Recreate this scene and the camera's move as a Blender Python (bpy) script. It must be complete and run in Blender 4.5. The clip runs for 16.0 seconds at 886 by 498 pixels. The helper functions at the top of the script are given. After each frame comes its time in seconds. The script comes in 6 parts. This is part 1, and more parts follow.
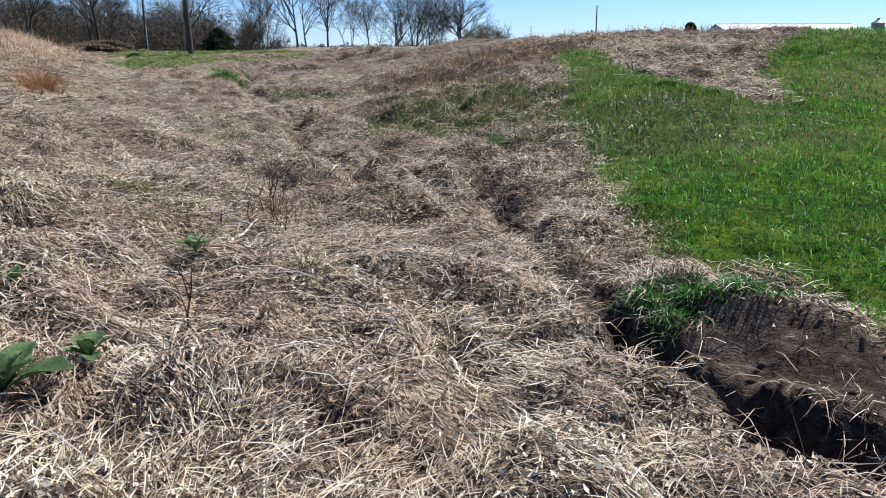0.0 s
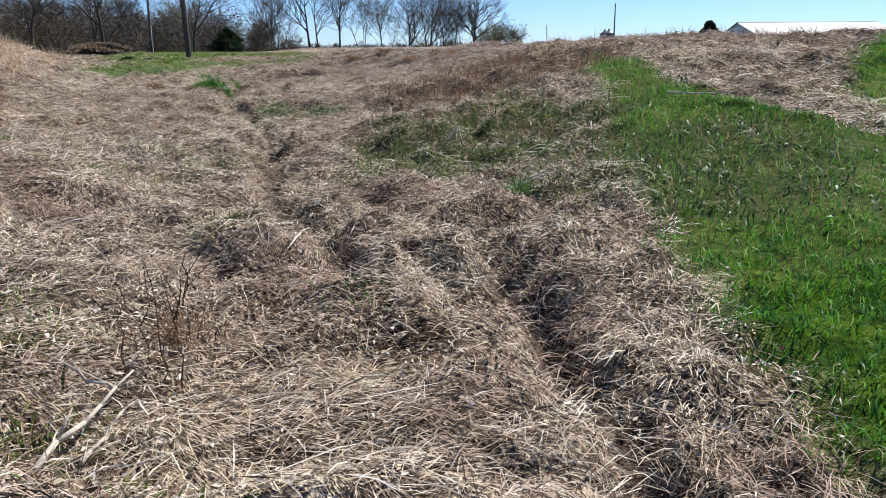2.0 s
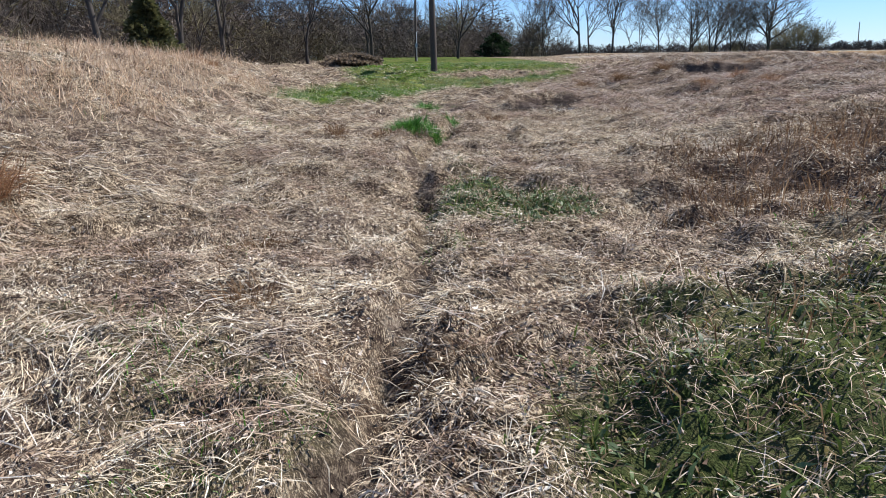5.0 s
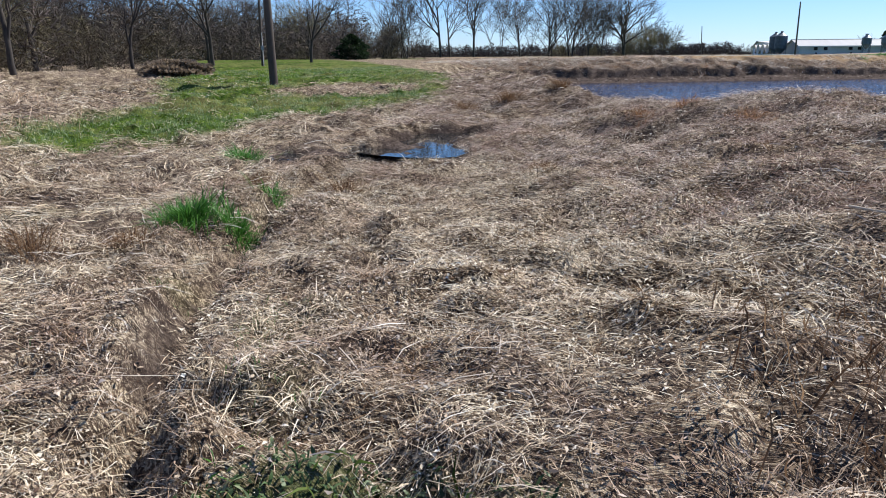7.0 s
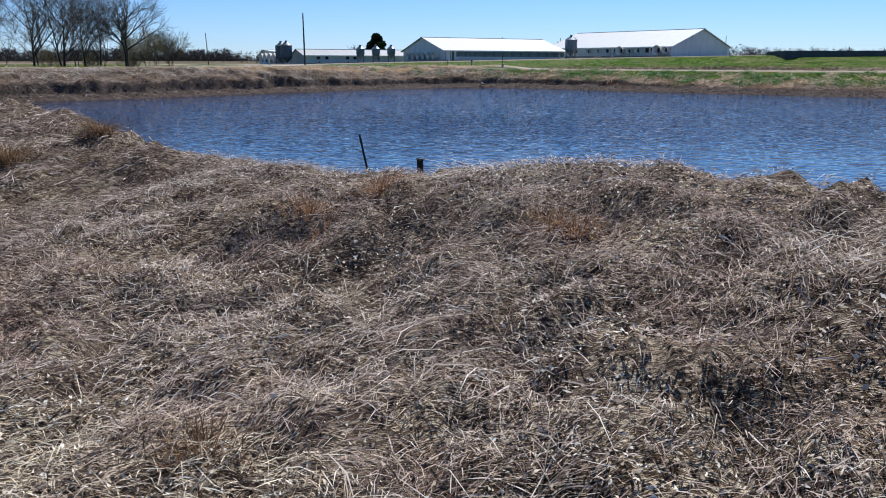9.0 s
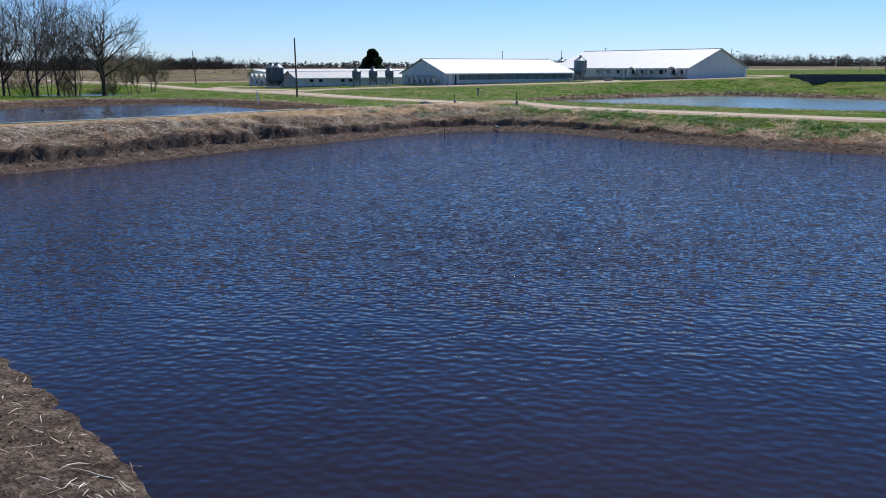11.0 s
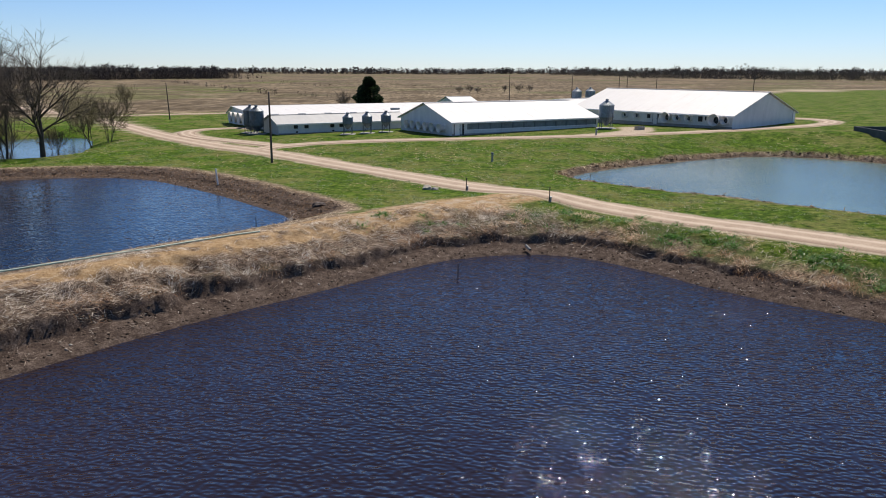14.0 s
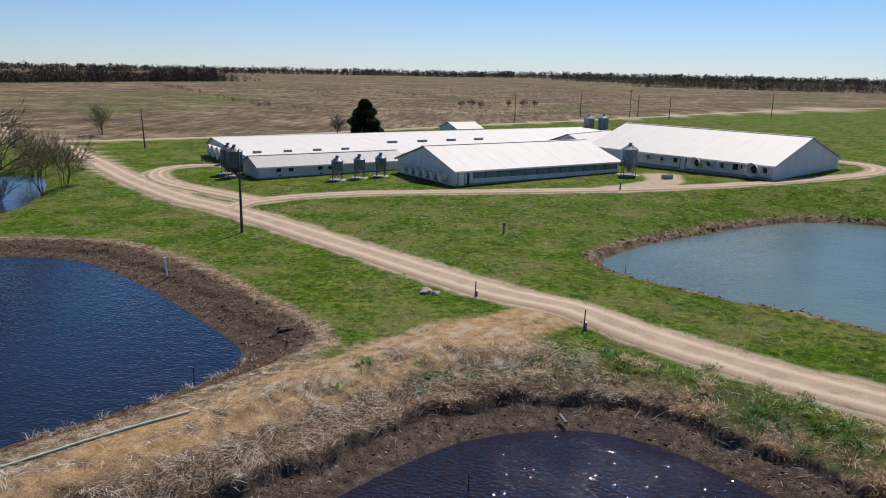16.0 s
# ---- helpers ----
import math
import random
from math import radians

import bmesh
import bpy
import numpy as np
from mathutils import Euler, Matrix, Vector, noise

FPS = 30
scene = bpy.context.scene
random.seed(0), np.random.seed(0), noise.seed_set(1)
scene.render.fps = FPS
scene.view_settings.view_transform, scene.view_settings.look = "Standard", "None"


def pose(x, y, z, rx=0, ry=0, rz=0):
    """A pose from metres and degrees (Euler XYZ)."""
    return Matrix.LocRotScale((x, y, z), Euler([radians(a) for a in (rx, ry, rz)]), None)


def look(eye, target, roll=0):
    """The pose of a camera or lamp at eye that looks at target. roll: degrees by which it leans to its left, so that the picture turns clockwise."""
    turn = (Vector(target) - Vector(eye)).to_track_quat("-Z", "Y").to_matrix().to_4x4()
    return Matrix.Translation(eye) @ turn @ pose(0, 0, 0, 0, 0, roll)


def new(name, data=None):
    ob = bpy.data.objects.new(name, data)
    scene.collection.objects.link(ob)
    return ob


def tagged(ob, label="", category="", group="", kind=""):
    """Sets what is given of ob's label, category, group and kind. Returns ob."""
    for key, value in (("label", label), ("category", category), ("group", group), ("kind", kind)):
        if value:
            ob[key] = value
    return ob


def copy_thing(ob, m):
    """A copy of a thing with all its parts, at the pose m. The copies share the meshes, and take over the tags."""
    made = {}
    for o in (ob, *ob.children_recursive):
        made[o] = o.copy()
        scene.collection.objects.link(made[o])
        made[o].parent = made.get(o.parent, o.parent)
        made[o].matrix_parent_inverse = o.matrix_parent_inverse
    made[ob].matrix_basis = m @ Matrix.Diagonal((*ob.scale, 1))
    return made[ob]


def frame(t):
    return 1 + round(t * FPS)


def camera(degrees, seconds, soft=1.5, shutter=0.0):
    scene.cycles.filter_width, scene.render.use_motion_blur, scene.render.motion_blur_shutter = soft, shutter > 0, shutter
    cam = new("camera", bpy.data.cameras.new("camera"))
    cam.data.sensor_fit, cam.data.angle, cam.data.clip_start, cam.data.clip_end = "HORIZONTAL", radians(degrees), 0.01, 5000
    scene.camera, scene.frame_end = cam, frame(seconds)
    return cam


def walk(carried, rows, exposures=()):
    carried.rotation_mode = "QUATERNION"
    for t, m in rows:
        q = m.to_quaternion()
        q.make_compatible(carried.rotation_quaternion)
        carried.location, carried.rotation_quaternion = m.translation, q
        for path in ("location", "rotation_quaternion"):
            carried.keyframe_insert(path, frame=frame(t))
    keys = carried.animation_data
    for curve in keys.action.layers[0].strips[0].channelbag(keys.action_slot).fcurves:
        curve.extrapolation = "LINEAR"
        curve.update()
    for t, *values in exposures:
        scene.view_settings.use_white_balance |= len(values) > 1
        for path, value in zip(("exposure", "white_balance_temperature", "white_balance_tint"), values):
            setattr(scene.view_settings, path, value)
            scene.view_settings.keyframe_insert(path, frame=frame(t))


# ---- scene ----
cam = camera(61.71, 16.0, soft=1.0)
PATH = [
    (0.0, pose(18.647, -65.614, 1.082, 75.51, 0.35, 28.13)),
    (0.5, pose(18.337, -65.019, 1.122, 75.51, 0.37, 28.08)),
    (1.0, pose(17.994, -64.328, 1.209, 75.46, 0.39, 28.02)),
    (1.5, pose(17.595, -63.528, 1.257, 75.47, 0.40, 28.07)),
    (2.0, pose(17.154, -62.690, 1.319, 75.43, 0.46, 29.21)),
    (2.5, pose(16.664, -61.765, 1.403, 75.47, 0.56, 33.44)),
    (3.0, pose(16.108, -60.752, 1.454, 75.48, 0.63, 38.03)),
    (3.5, pose(15.448, -59.692, 1.515, 75.55, 0.66, 43.08)),
    (4.0, pose(14.706, -58.557, 1.603, 75.55, 0.69, 47.27)),
    (6.3, pose(8.798, -52.038, 2.444, 75.68, 0.52, 49.86)),
    (6.5, pose(8.312, -51.527, 2.452, 75.62, 0.48, 48.04)),
    (7.0, pose(6.997, -50.210, 2.452, 75.56, 0.38, 38.87)),
    (7.5, pose(5.627, -48.701, 2.437, 75.54, 0.30, 22.54)),
    (8.0, pose(4.271, -47.185, 2.383, 75.80, 0.23, 4.00)),
    (8.5, pose(3.058, -45.436, 2.373, 75.83, 0.12, 2.74)),
    (9.0, pose(2.076, -43.333, 2.920, 75.87, -0.02, 2.65)),
    (9.5, pose(1.236, -40.894, 3.818, 75.89, -0.15, 2.55)),
    (10.0, pose(0.574, -38.138, 4.792, 75.94, -0.20, 2.47)),
    (10.2, pose(0.345, -36.998, 5.196, 75.97, -0.21, 2.31)),
    (12.3, pose(-0.495, -22.537, 9.292, 76.47, 0.41, 2.31)),
    (12.5, pose(-0.698, -20.952, 9.817, 76.47, 0.35, 2.31)),
    (13.0, pose(-1.183, -16.938, 11.093, 76.53, 0.17, 2.23)),
    (13.5, pose(-1.576, -12.763, 12.388, 76.49, -0.07, 2.20)),
    (14.0, pose(-1.918, -8.524, 13.747, 76.49, -0.30, 2.18)),
    (14.5, pose(-2.224, -4.270, 15.188, 76.48, -0.53, 2.24)),
    (15.0, pose(-2.518, -0.021, 16.612, 76.51, -0.75, 2.24)),
    (15.5, pose(-2.766, 4.293, 18.065, 76.52, -0.95, 2.24)),
    (16.0, pose(-3.033, 8.602, 19.547, 76.52, -1.11, 2.24)),
]
walk(cam, PATH, exposures=[(0.0, 0.43, 6400, 10), (4.0, 0.46, 6350, 10), (7.5, 0.38, 6350, 10), (8.4, 0.2, 6200, 9), (9.0, 0.1, 6050, 9), (10.2, 0.08, 5900, 9), (12.3, 0.26, 7000, 12), (14.0, 0.18, 7150, 12), (16.0, -0.02, 7050, 12)])

# ---- light ----
SUN_EL, SUN_AZ = 50.0, 16.0      # height of the sun, and its turn from +y towards +x
world = bpy.data.worlds.new("sky")
scene.world = world
world.use_nodes = True
_n, _l = world.node_tree.nodes, world.node_tree.links
_sky = _n.new("ShaderNodeTexSky")
_sky.sky_type = "NISHITA"
_sky.sun_disc = False
_sky.sun_elevation = radians(SUN_EL)
_sky.sun_rotation = radians(SUN_AZ)
_sky.altitude = 200
_sky.air_density = 1.0
_sky.dust_density = 0.0
_sky.ozone_density = 1.2
_n["Background"].inputs["Strength"].default_value = 0.09
_tint = _n.new("ShaderNodeMix")
_tint.data_type, _tint.blend_type = "RGBA", "MULTIPLY"
_tint.inputs[0].default_value = 1.0
_up = _n.new("ShaderNodeSeparateXYZ")
_l.new(_n.new("ShaderNodeTexCoord").outputs["Generated"], _up.inputs["Vector"])
_depth = _n.new("ShaderNodeValToRGB")
_low = _depth.color_ramp.elements.new(0.085)
_low.color = (0.53, 0.76, 1.2, 1)
_depth.color_ramp.elements[0].position, _depth.color_ramp.elements[0].color = 0.0, (0.60, 0.79, 1.27, 1)
_depth.color_ramp.elements[2].position, _depth.color_ramp.elements[2].color = 0.32, (0.27, 0.70, 1.17, 1)
_high = _depth.color_ramp.elements.new(0.7)
_high.color = (0.85, 0.90, 1.0, 1)
_l.new(_up.outputs["Z"], _depth.inputs["Fac"])
_l.new(_depth.outputs["Color"], _tint.inputs[7])
_l.new(_sky.outputs["Color"], _tint.inputs[6])
_l.new(_tint.outputs[2], _n["Background"].inputs["Color"])

sun = new("sun", bpy.data.lights.new("sun", "SUN"))
sun.data.energy = 5.0
sun.data.angle = radians(0.53)
sun.data.color = (1.0, 0.955, 0.89)
_d = Vector((math.sin(radians(SUN_AZ)) * math.cos(radians(SUN_EL)), math.cos(radians(SUN_AZ)) * math.cos(radians(SUN_EL)), math.sin(radians(SUN_EL))))
sun.matrix_world = look(_d * 300, (0, 0, 0))


# ---- small tools ----
def smooth(a, b, v):
    t = np.clip((np.asarray(v, float) - a) / (b - a), 0, 1)
    return t * t * (3 - 2 * t)


def lattice(ix, iy, seed):
    h = (ix.astype(np.int64) * 374761393 + iy.astype(np.int64) * 668265263 + seed * 974634541) & 0xFFFFFFFF
    h = ((h ^ (h >> 13)) * 1274126177) & 0xFFFFFFFF
    return ((h ^ (h >> 16)) & 0xFFFF) / 65535.0


def vnoise(x, y, seed=0):
    """Smooth noise in 0..1 on a unit lattice."""
    x, y = np.asarray(x, float), np.asarray(y, float)
    ix, iy = np.floor(x), np.floor(y)
    u, v = x - ix, y - iy
    u, v = u * u * (3 - 2 * u), v * v * (3 - 2 * v)
    a, b = lattice(ix, iy, seed), lattice(ix + 1, iy, seed)
    c, d = lattice(ix, iy + 1, seed), lattice(ix + 1, iy + 1, seed)
    return (a * (1 - u) + b * u) * (1 - v) + (c * (1 - u) + d * u) * v


def fbm(x, y, seed=0, octaves=3):
    s, a, t = 0, 1.0, 0
    for k in range(octaves):
        s = s + a * vnoise(x * 2 ** k, y * 2 ** k, seed + k)
        t += a
        a *= 0.5
    return s / t


def line_dist(x, y, pts):
    """Distance to a polyline, and how far along it (0..1) the nearest place lies."""
    best, along = np.full(np.shape(x), 1e9), np.zeros(np.shape(x))
    seg = [math.dist(p, q) for p, q in zip(pts, pts[1:])]
    total, run = sum(seg), 0.0
    for (ax, ay), (bx, by), length in zip(pts, pts[1:], seg):
        t = np.clip(((x - ax) * (bx - ax) + (y - ay) * (by - ay)) / length ** 2, 0, 1)
        d = np.hypot(x - ax - t * (bx - ax), y - ay - t * (by - ay))
        near = d < best
        best, along = np.where(near, d, best), np.where(near, (run + t * length) / total, along)
        run += length
    return best, along


def poly_dist(x, y, pts):
    """Signed distance to a closed outline, negative inside."""
    d, _ = line_dist(x, y, pts + pts[:1])
    inside = np.zeros(np.shape(x), bool)
    for (ax, ay), (bx, by) in zip(pts, pts[1:] + pts[:1]):
        cross = (ay > y) != (by > y)
        inside ^= cross & (x < (bx - ax) * (y - ay) / (by - ay + 1e-12) + ax)
    return np.where(inside, -d, d)


def rounded(pts, times=2):
    """A closed outline with its corners cut round."""
    for _ in range(times):
        out = []
        for (ax, ay), (bx, by) in zip(pts, pts[1:] + pts[:1]):
            out += [(ax * 0.75 + bx * 0.25, ay * 0.75 + by * 0.25), (ax * 0.25 + bx * 0.75, ay * 0.25 + by * 0.75)]
        pts = out
    return pts


def eased(pts, times=2):
    """An open line with its corners cut round."""
    for _ in range(times):
        out = [pts[0]]
        for (ax, ay), (bx, by) in zip(pts, pts[1:]):
            out += [(ax * 0.75 + bx * 0.25, ay * 0.75 + by * 0.25), (ax * 0.25 + bx * 0.75, ay * 0.25 + by * 0.75)]
        pts = out + [pts[-1]]
    return pts


def raw_mesh(name, verts, faces, shade=False):
    """A mesh from arrays: verts (n, 3), faces (m, 3) or (m, 4)."""
    verts, faces = np.asarray(verts, np.float32), np.asarray(faces, np.int32)
    me = bpy.data.meshes.new(name)
    k = faces.shape[1]
    me.vertices.add(len(verts))
    me.vertices.foreach_set("co", verts.ravel())
    me.loops.add(faces.size)
    me.loops.foreach_set("vertex_index", faces.ravel())
    me.polygons.add(len(faces))
    me.polygons.foreach_set("loop_start", np.arange(0, faces.size, k, dtype=np.int32))
    if shade:
        me.polygons.foreach_set("use_smooth", np.ones(len(faces), bool))
    me.update(calc_edges=True)
    me.validate()
    return me


def part(name, bm, material, parent=None, label="", smooth_faces=False):
    """Links a bmesh as one mesh object under a thing or a part."""
    me = bpy.data.meshes.new(name)
    if smooth_faces:
        for f in bm.faces:
            f.smooth = True
    bm.to_mesh(me)
    bm.free()
    me.materials.append(material)
    ob = new(name, me)
    if parent:
        ob.parent = parent
    return tagged(ob, label)


def thing(name, m, label, category, group="", kind=""):
    ob = new(name)
    ob.empty_display_size = 0.2
    ob.matrix_basis = m
    return tagged(ob, label, category, group, kind)


def box(bm, x0, y0, z0, x1, y1, z1, bevel=0.0):
    v = [bm.verts.new(p) for p in ((x0, y0, z0), (x1, y0, z0), (x1, y1, z0), (x0, y1, z0), (x0, y0, z1), (x1, y0, z1), (x1, y1, z1), (x0, y1, z1))]
    fs = [bm.faces.new([v[i] for i in f]) for f in ((3, 2, 1, 0), (4, 5, 6, 7), (0, 1, 5, 4), (1, 2, 6, 5), (2, 3, 7, 6), (3, 0, 4, 7))]
    if bevel:
        bmesh.ops.bevel(bm, geom=list({e for f in fs for e in f.edges}), offset=bevel, segments=2, affect="EDGES")
    return bm


def boxes(*args, bevel=0.0):
    bm = bmesh.new()
    for a in args:
        box(bm, *a, bevel=bevel)
    return bm


def ring_tube(bm, p, q, r0, r1, n=8, cap=True):
    """A tapered tube from p to q."""
    p, q = Vector(p), Vector(q)
    z = (q - p).normalized()
    x = z.orthogonal().normalized()
    y = z.cross(x)
    a, b = [], []
    for i in range(n):
        c, s = math.cos(2 * math.pi * i / n), math.sin(2 * math.pi * i / n)
        a.append(bm.verts.new(p + (x * c + y * s) * r0))
        b.append(bm.verts.new(q + (x * c + y * s) * r1))
    for i in range(n):
        j = (i + 1) % n
        bm.faces.new((a[i], a[j], b[j], b[i]))
    if cap:
        bm.faces.new(list(reversed(a)))
        bm.faces.new(b)
    return bm


def lathe(bm, profile, n=24):
    """A turned shape about z from (radius, height) pairs."""
    rings = []
    for r, z in profile:
        rings.append([bm.verts.new((r * math.cos(2 * math.pi * i / n), r * math.sin(2 * math.pi * i / n), z)) for i in range(n)])
    for a, b in zip(rings, rings[1:]):
        for i in range(n):
            j = (i + 1) % n
            bm.faces.new((a[i], a[j], b[j], b[i]))
    return bm


# ---- materials ----
def material(name, rough=0.8, metal=0.0, spec=0.4):
    m = bpy.data.materials.new(name)
    m.use_nodes = True
    b = m.node_tree.nodes["Principled BSDF"]
    b.inputs["Roughness"].default_value = rough
    b.inputs["Metallic"].default_value = metal
    b.inputs["Specular IOR Level"].default_value = spec
    return m, m.node_tree.nodes, m.node_tree.links, b


def noise_node(n, l, scale, detail=4, rough=0.6, coords=None, stretch=None):
    t = n.new("ShaderNodeTexNoise")
    t.inputs["Scale"].default_value, t.inputs["Detail"].default_value, t.inputs["Roughness"].default_value = scale, detail, rough
    if coords is None:
        coords = n.new("ShaderNodeNewGeometry").outputs["Position"]
    if stretch:
        mp = n.new("ShaderNodeMapping")
        mp.inputs["Scale"].default_value = stretch
        l.new(coords, mp.inputs["Vector"])
        coords = mp.outputs["Vector"]
    l.new(coords, t.inputs["Vector"])
    return t.outputs["Fac"]


def ramp(n, l, fac, stops):
    r = n.new("ShaderNodeValToRGB")
    el = r.color_ramp.elements
    while len(el) < len(stops):
        el.new(0.5)
    for e, (p, c) in zip(el, stops):
        e.position, e.color = p, (*c, 1)
    l.new(fac, r.inputs["Fac"])
    return r.outputs["Color"]


def mixed(n, l, fac, a, b, mode="MIX"):
    x = n.new("ShaderNodeMix")
    x.data_type, x.blend_type = "RGBA", mode
    for sock, v in ((x.inputs[0], fac), (x.inputs[6], a), (x.inputs[7], b)):
        if isinstance(v, (int, float)):
            sock.default_value = v
        elif isinstance(v, tuple):
            sock.default_value = (*v, 1)
        else:
            l.new(v, sock)
    return x.outputs[2]


def maths(n, l, op, a, b=0.0, c=0.0):
    x = n.new("ShaderNodeMath")
    x.operation = op
    for sock, v in zip(x.inputs, (a, b, c)):
        if isinstance(v, (int, float)):
            sock.default_value = v
        else:
            l.new(v, sock)
    return x.outputs[0]


def bumped(n, l, b, height, strength=0.4, distance=0.05):
    x = n.new("ShaderNodeBump")
    x.inputs["Strength"].default_value, x.inputs["Distance"].default_value = strength, distance
    l.new(height, x.inputs["Height"])
    l.new(x.outputs["Normal"], b.inputs["Normal"])


def plain(name, dark, light, scale=3.0, rough=0.8, metal=0.0, bump=0.2, distance=0.02, spec=0.4, grain=30.0, stretch=None):
    """A two-tone material with stains at one scale and grain at another."""
    m, n, l, b = material(name, rough, metal, spec)
    big = noise_node(n, l, scale, 5, 0.65, stretch=stretch)
    fine = noise_node(n, l, grain, 3, 0.6, stretch=stretch)
    fac = maths(n, l, "ADD", maths(n, l, "MULTIPLY", big, 0.7), maths(n, l, "MULTIPLY", fine, 0.3))
    l.new(ramp(n, l, fac, [(0.32, dark), (0.68, light)]), b.inputs["Base Color"])
    bumped(n, l, b, fine, bump, distance)
    return m


def islands(name, stops, rough=0.7, spec=0.3, patch=None, patch_scale=0.4, glow=0.38):
    """Blades and leaves: each piece takes its own tone; patch is a tone that comes in drifts."""
    m, n, l, b = material(name, rough, 0, spec)
    g = n.new("ShaderNodeNewGeometry")
    col = ramp(n, l, g.outputs["Random Per Island"], stops)
    if patch:
        f = noise_node(n, l, patch_scale, 3, 0.6)
        f = maths(n, l, "MULTIPLY", maths(n, l, "SUBTRACT", f, 0.44), 5.0)
        x = n.new("ShaderNodeClamp")
        l.new(f, x.inputs["Value"])
        col = mixed(n, l, x.outputs["Result"], col, patch, "MULTIPLY")
    l.new(col, b.inputs["Base Color"])
    if glow:
        t = n.new("ShaderNodeBsdfTranslucent")
        l.new(col, t.inputs["Color"])
        x = n.new("ShaderNodeMixShader")
        x.inputs["Fac"].default_value = glow
        l.new(b.outputs["BSDF"], x.inputs[1])
        l.new(t.outputs["BSDF"], x.inputs[2])
        l.new(x.outputs["Shader"], n["Material Output"].inputs["Surface"])
    return m


straw_mat = islands("dead_grass", [(0.0, (0.02, 0.013, 0.01)), (0.24, (0.10, 0.065, 0.042)), (0.42, (0.56, 0.435, 0.29)), (0.75, (0.84, 0.71, 0.51)), (1.0, (0.95, 0.89, 0.75))], 0.6, 0.3, (0.62, 0.53, 0.53), 0.7, 0.08)
reed_mat = islands("dead_reed", [(0.0, (0.08, 0.055, 0.04)), (0.2, (0.30, 0.24, 0.18)), (0.42, (0.66, 0.58, 0.48)), (1.0, (0.95, 0.91, 0.83))], 0.8, 0.15, (0.78, 0.68, 0.62), 0.5, 0.2)
brown_stem_mat = islands("brown_stems", [(0.0, (0.08, 0.045, 0.026)), (0.5, (0.20, 0.12, 0.07)), (1.0, (0.36, 0.24, 0.14))], 0.9, 0.1)
flake_mat = islands("straw_flakes", [(0.0, (0.05, 0.03, 0.022)), (0.25, (0.17, 0.11, 0.075)), (0.4, (0.45, 0.35, 0.25)), (0.7, (0.76, 0.65, 0.48)), (1.0, (0.94, 0.89, 0.78))], 0.7, 0.25, (0.58, 0.48, 0.47), 0.7, 0.05)
leafy_weed_mat = islands("leafy_weeds", [(0.0, (0.035, 0.065, 0.022)), (0.5, (0.10, 0.165, 0.06)), (0.85, (0.18, 0.25, 0.11)), (1.0, (0.33, 0.34, 0.20))], 0.5, 0.4, None, 0.4, 0.3)
russet_mat = islands("russet_grass", [(0.0, (0.15, 0.07, 0.035)), (0.5, (0.33, 0.17, 0.085)), (1.0, (0.52, 0.33, 0.18))], 0.65)
meadow_mat = islands("green_grass", [(0.0, (0.025, 0.09, 0.008)), (0.4, (0.07, 0.23, 0.018)), (0.85, (0.145, 0.37, 0.04)), (1.0, (0.32, 0.48, 0.15))], 0.45, 0.5, (0.7, 0.8, 0.7), 0.5, 0.45)
weed_mat = islands("weeds", [(0.0, (0.035, 0.055, 0.014)), (0.4, (0.11, 0.165, 0.035)), (0.65, (0.20, 0.235, 0.065)), (0.8, (0.26, 0.19, 0.10)), (1.0, (0.40, 0.31, 0.19))], 0.7, 0.15)
lawn_mat = islands("lawn_grass", [(0.0, (0.09, 0.155, 0.055)), (0.5, (0.21, 0.30, 0.12)), (0.85, (0.34, 0.42, 0.21)), (1.0, (0.56, 0.51, 0.34))], 0.5, 0.4, (0.8, 0.85, 0.8), 0.4, 0.4)
clump_mat = islands("lush_grass", [(0.0, (0.03, 0.10, 0.015)), (0.6, (0.07, 0.22, 0.03)), (1.0, (0.16, 0.34, 0.07))], 0.45, 0.45)
woolly_leaf_mat = plain("woolly_leaf", (0.09, 0.17, 0.06), (0.24, 0.36, 0.16), 14, 0.65, bump=0.4, grain=90)
litter_mat = islands("leaf_litter", [(0.0, (0.17, 0.105, 0.07)), (0.5, (0.36, 0.255, 0.17)), (1.0, (0.62, 0.51, 0.39))], 0.9, 0.1)
bark_mat = plain("bark", (0.03, 0.025, 0.021), (0.095, 0.078, 0.064), 4, 0.9, bump=0.6, grain=25, stretch=(1, 1, 0.25))
twig_mat = plain("twigs", (0.05, 0.041, 0.035), (0.12, 0.098, 0.08), 0.3, 0.9, bump=0.0)
budding_mat = plain("budding_twigs", (0.10, 0.085, 0.05), (0.20, 0.17, 0.085), 0.3, 0.9, bump=0.0)
bush_mat = islands("bush_twigs", [(0.0, (0.10, 0.075, 0.055)), (1.0, (0.34, 0.265, 0.19))], 0.9, 0.1, glow=0.4)
thatch_mat = islands("grey_thatch", [(0.0, (0.03, 0.019, 0.015)), (0.25, (0.18, 0.12, 0.095)), (0.55, (0.54, 0.415, 0.335)), (0.88, (0.80, 0.68, 0.57)), (1.0, (0.93, 0.87, 0.79))], 0.7, 0.2, (0.60, 0.49, 0.46), 0.38, 0.08)
tan_mat = islands("tan_grass", [(0.0, (0.20, 0.115, 0.07)), (0.3, (0.54, 0.36, 0.225)), (0.7, (0.84, 0.625, 0.425)), (1.0, (0.94, 0.80, 0.61))], 0.55, 0.4)
far_wood_mat = islands("far_wood", [(0.0, (0.045, 0.038, 0.036)), (0.7, (0.08, 0.066, 0.06)), (1.0, (0.13, 0.108, 0.09))], 0.95, 0.1, glow=0)
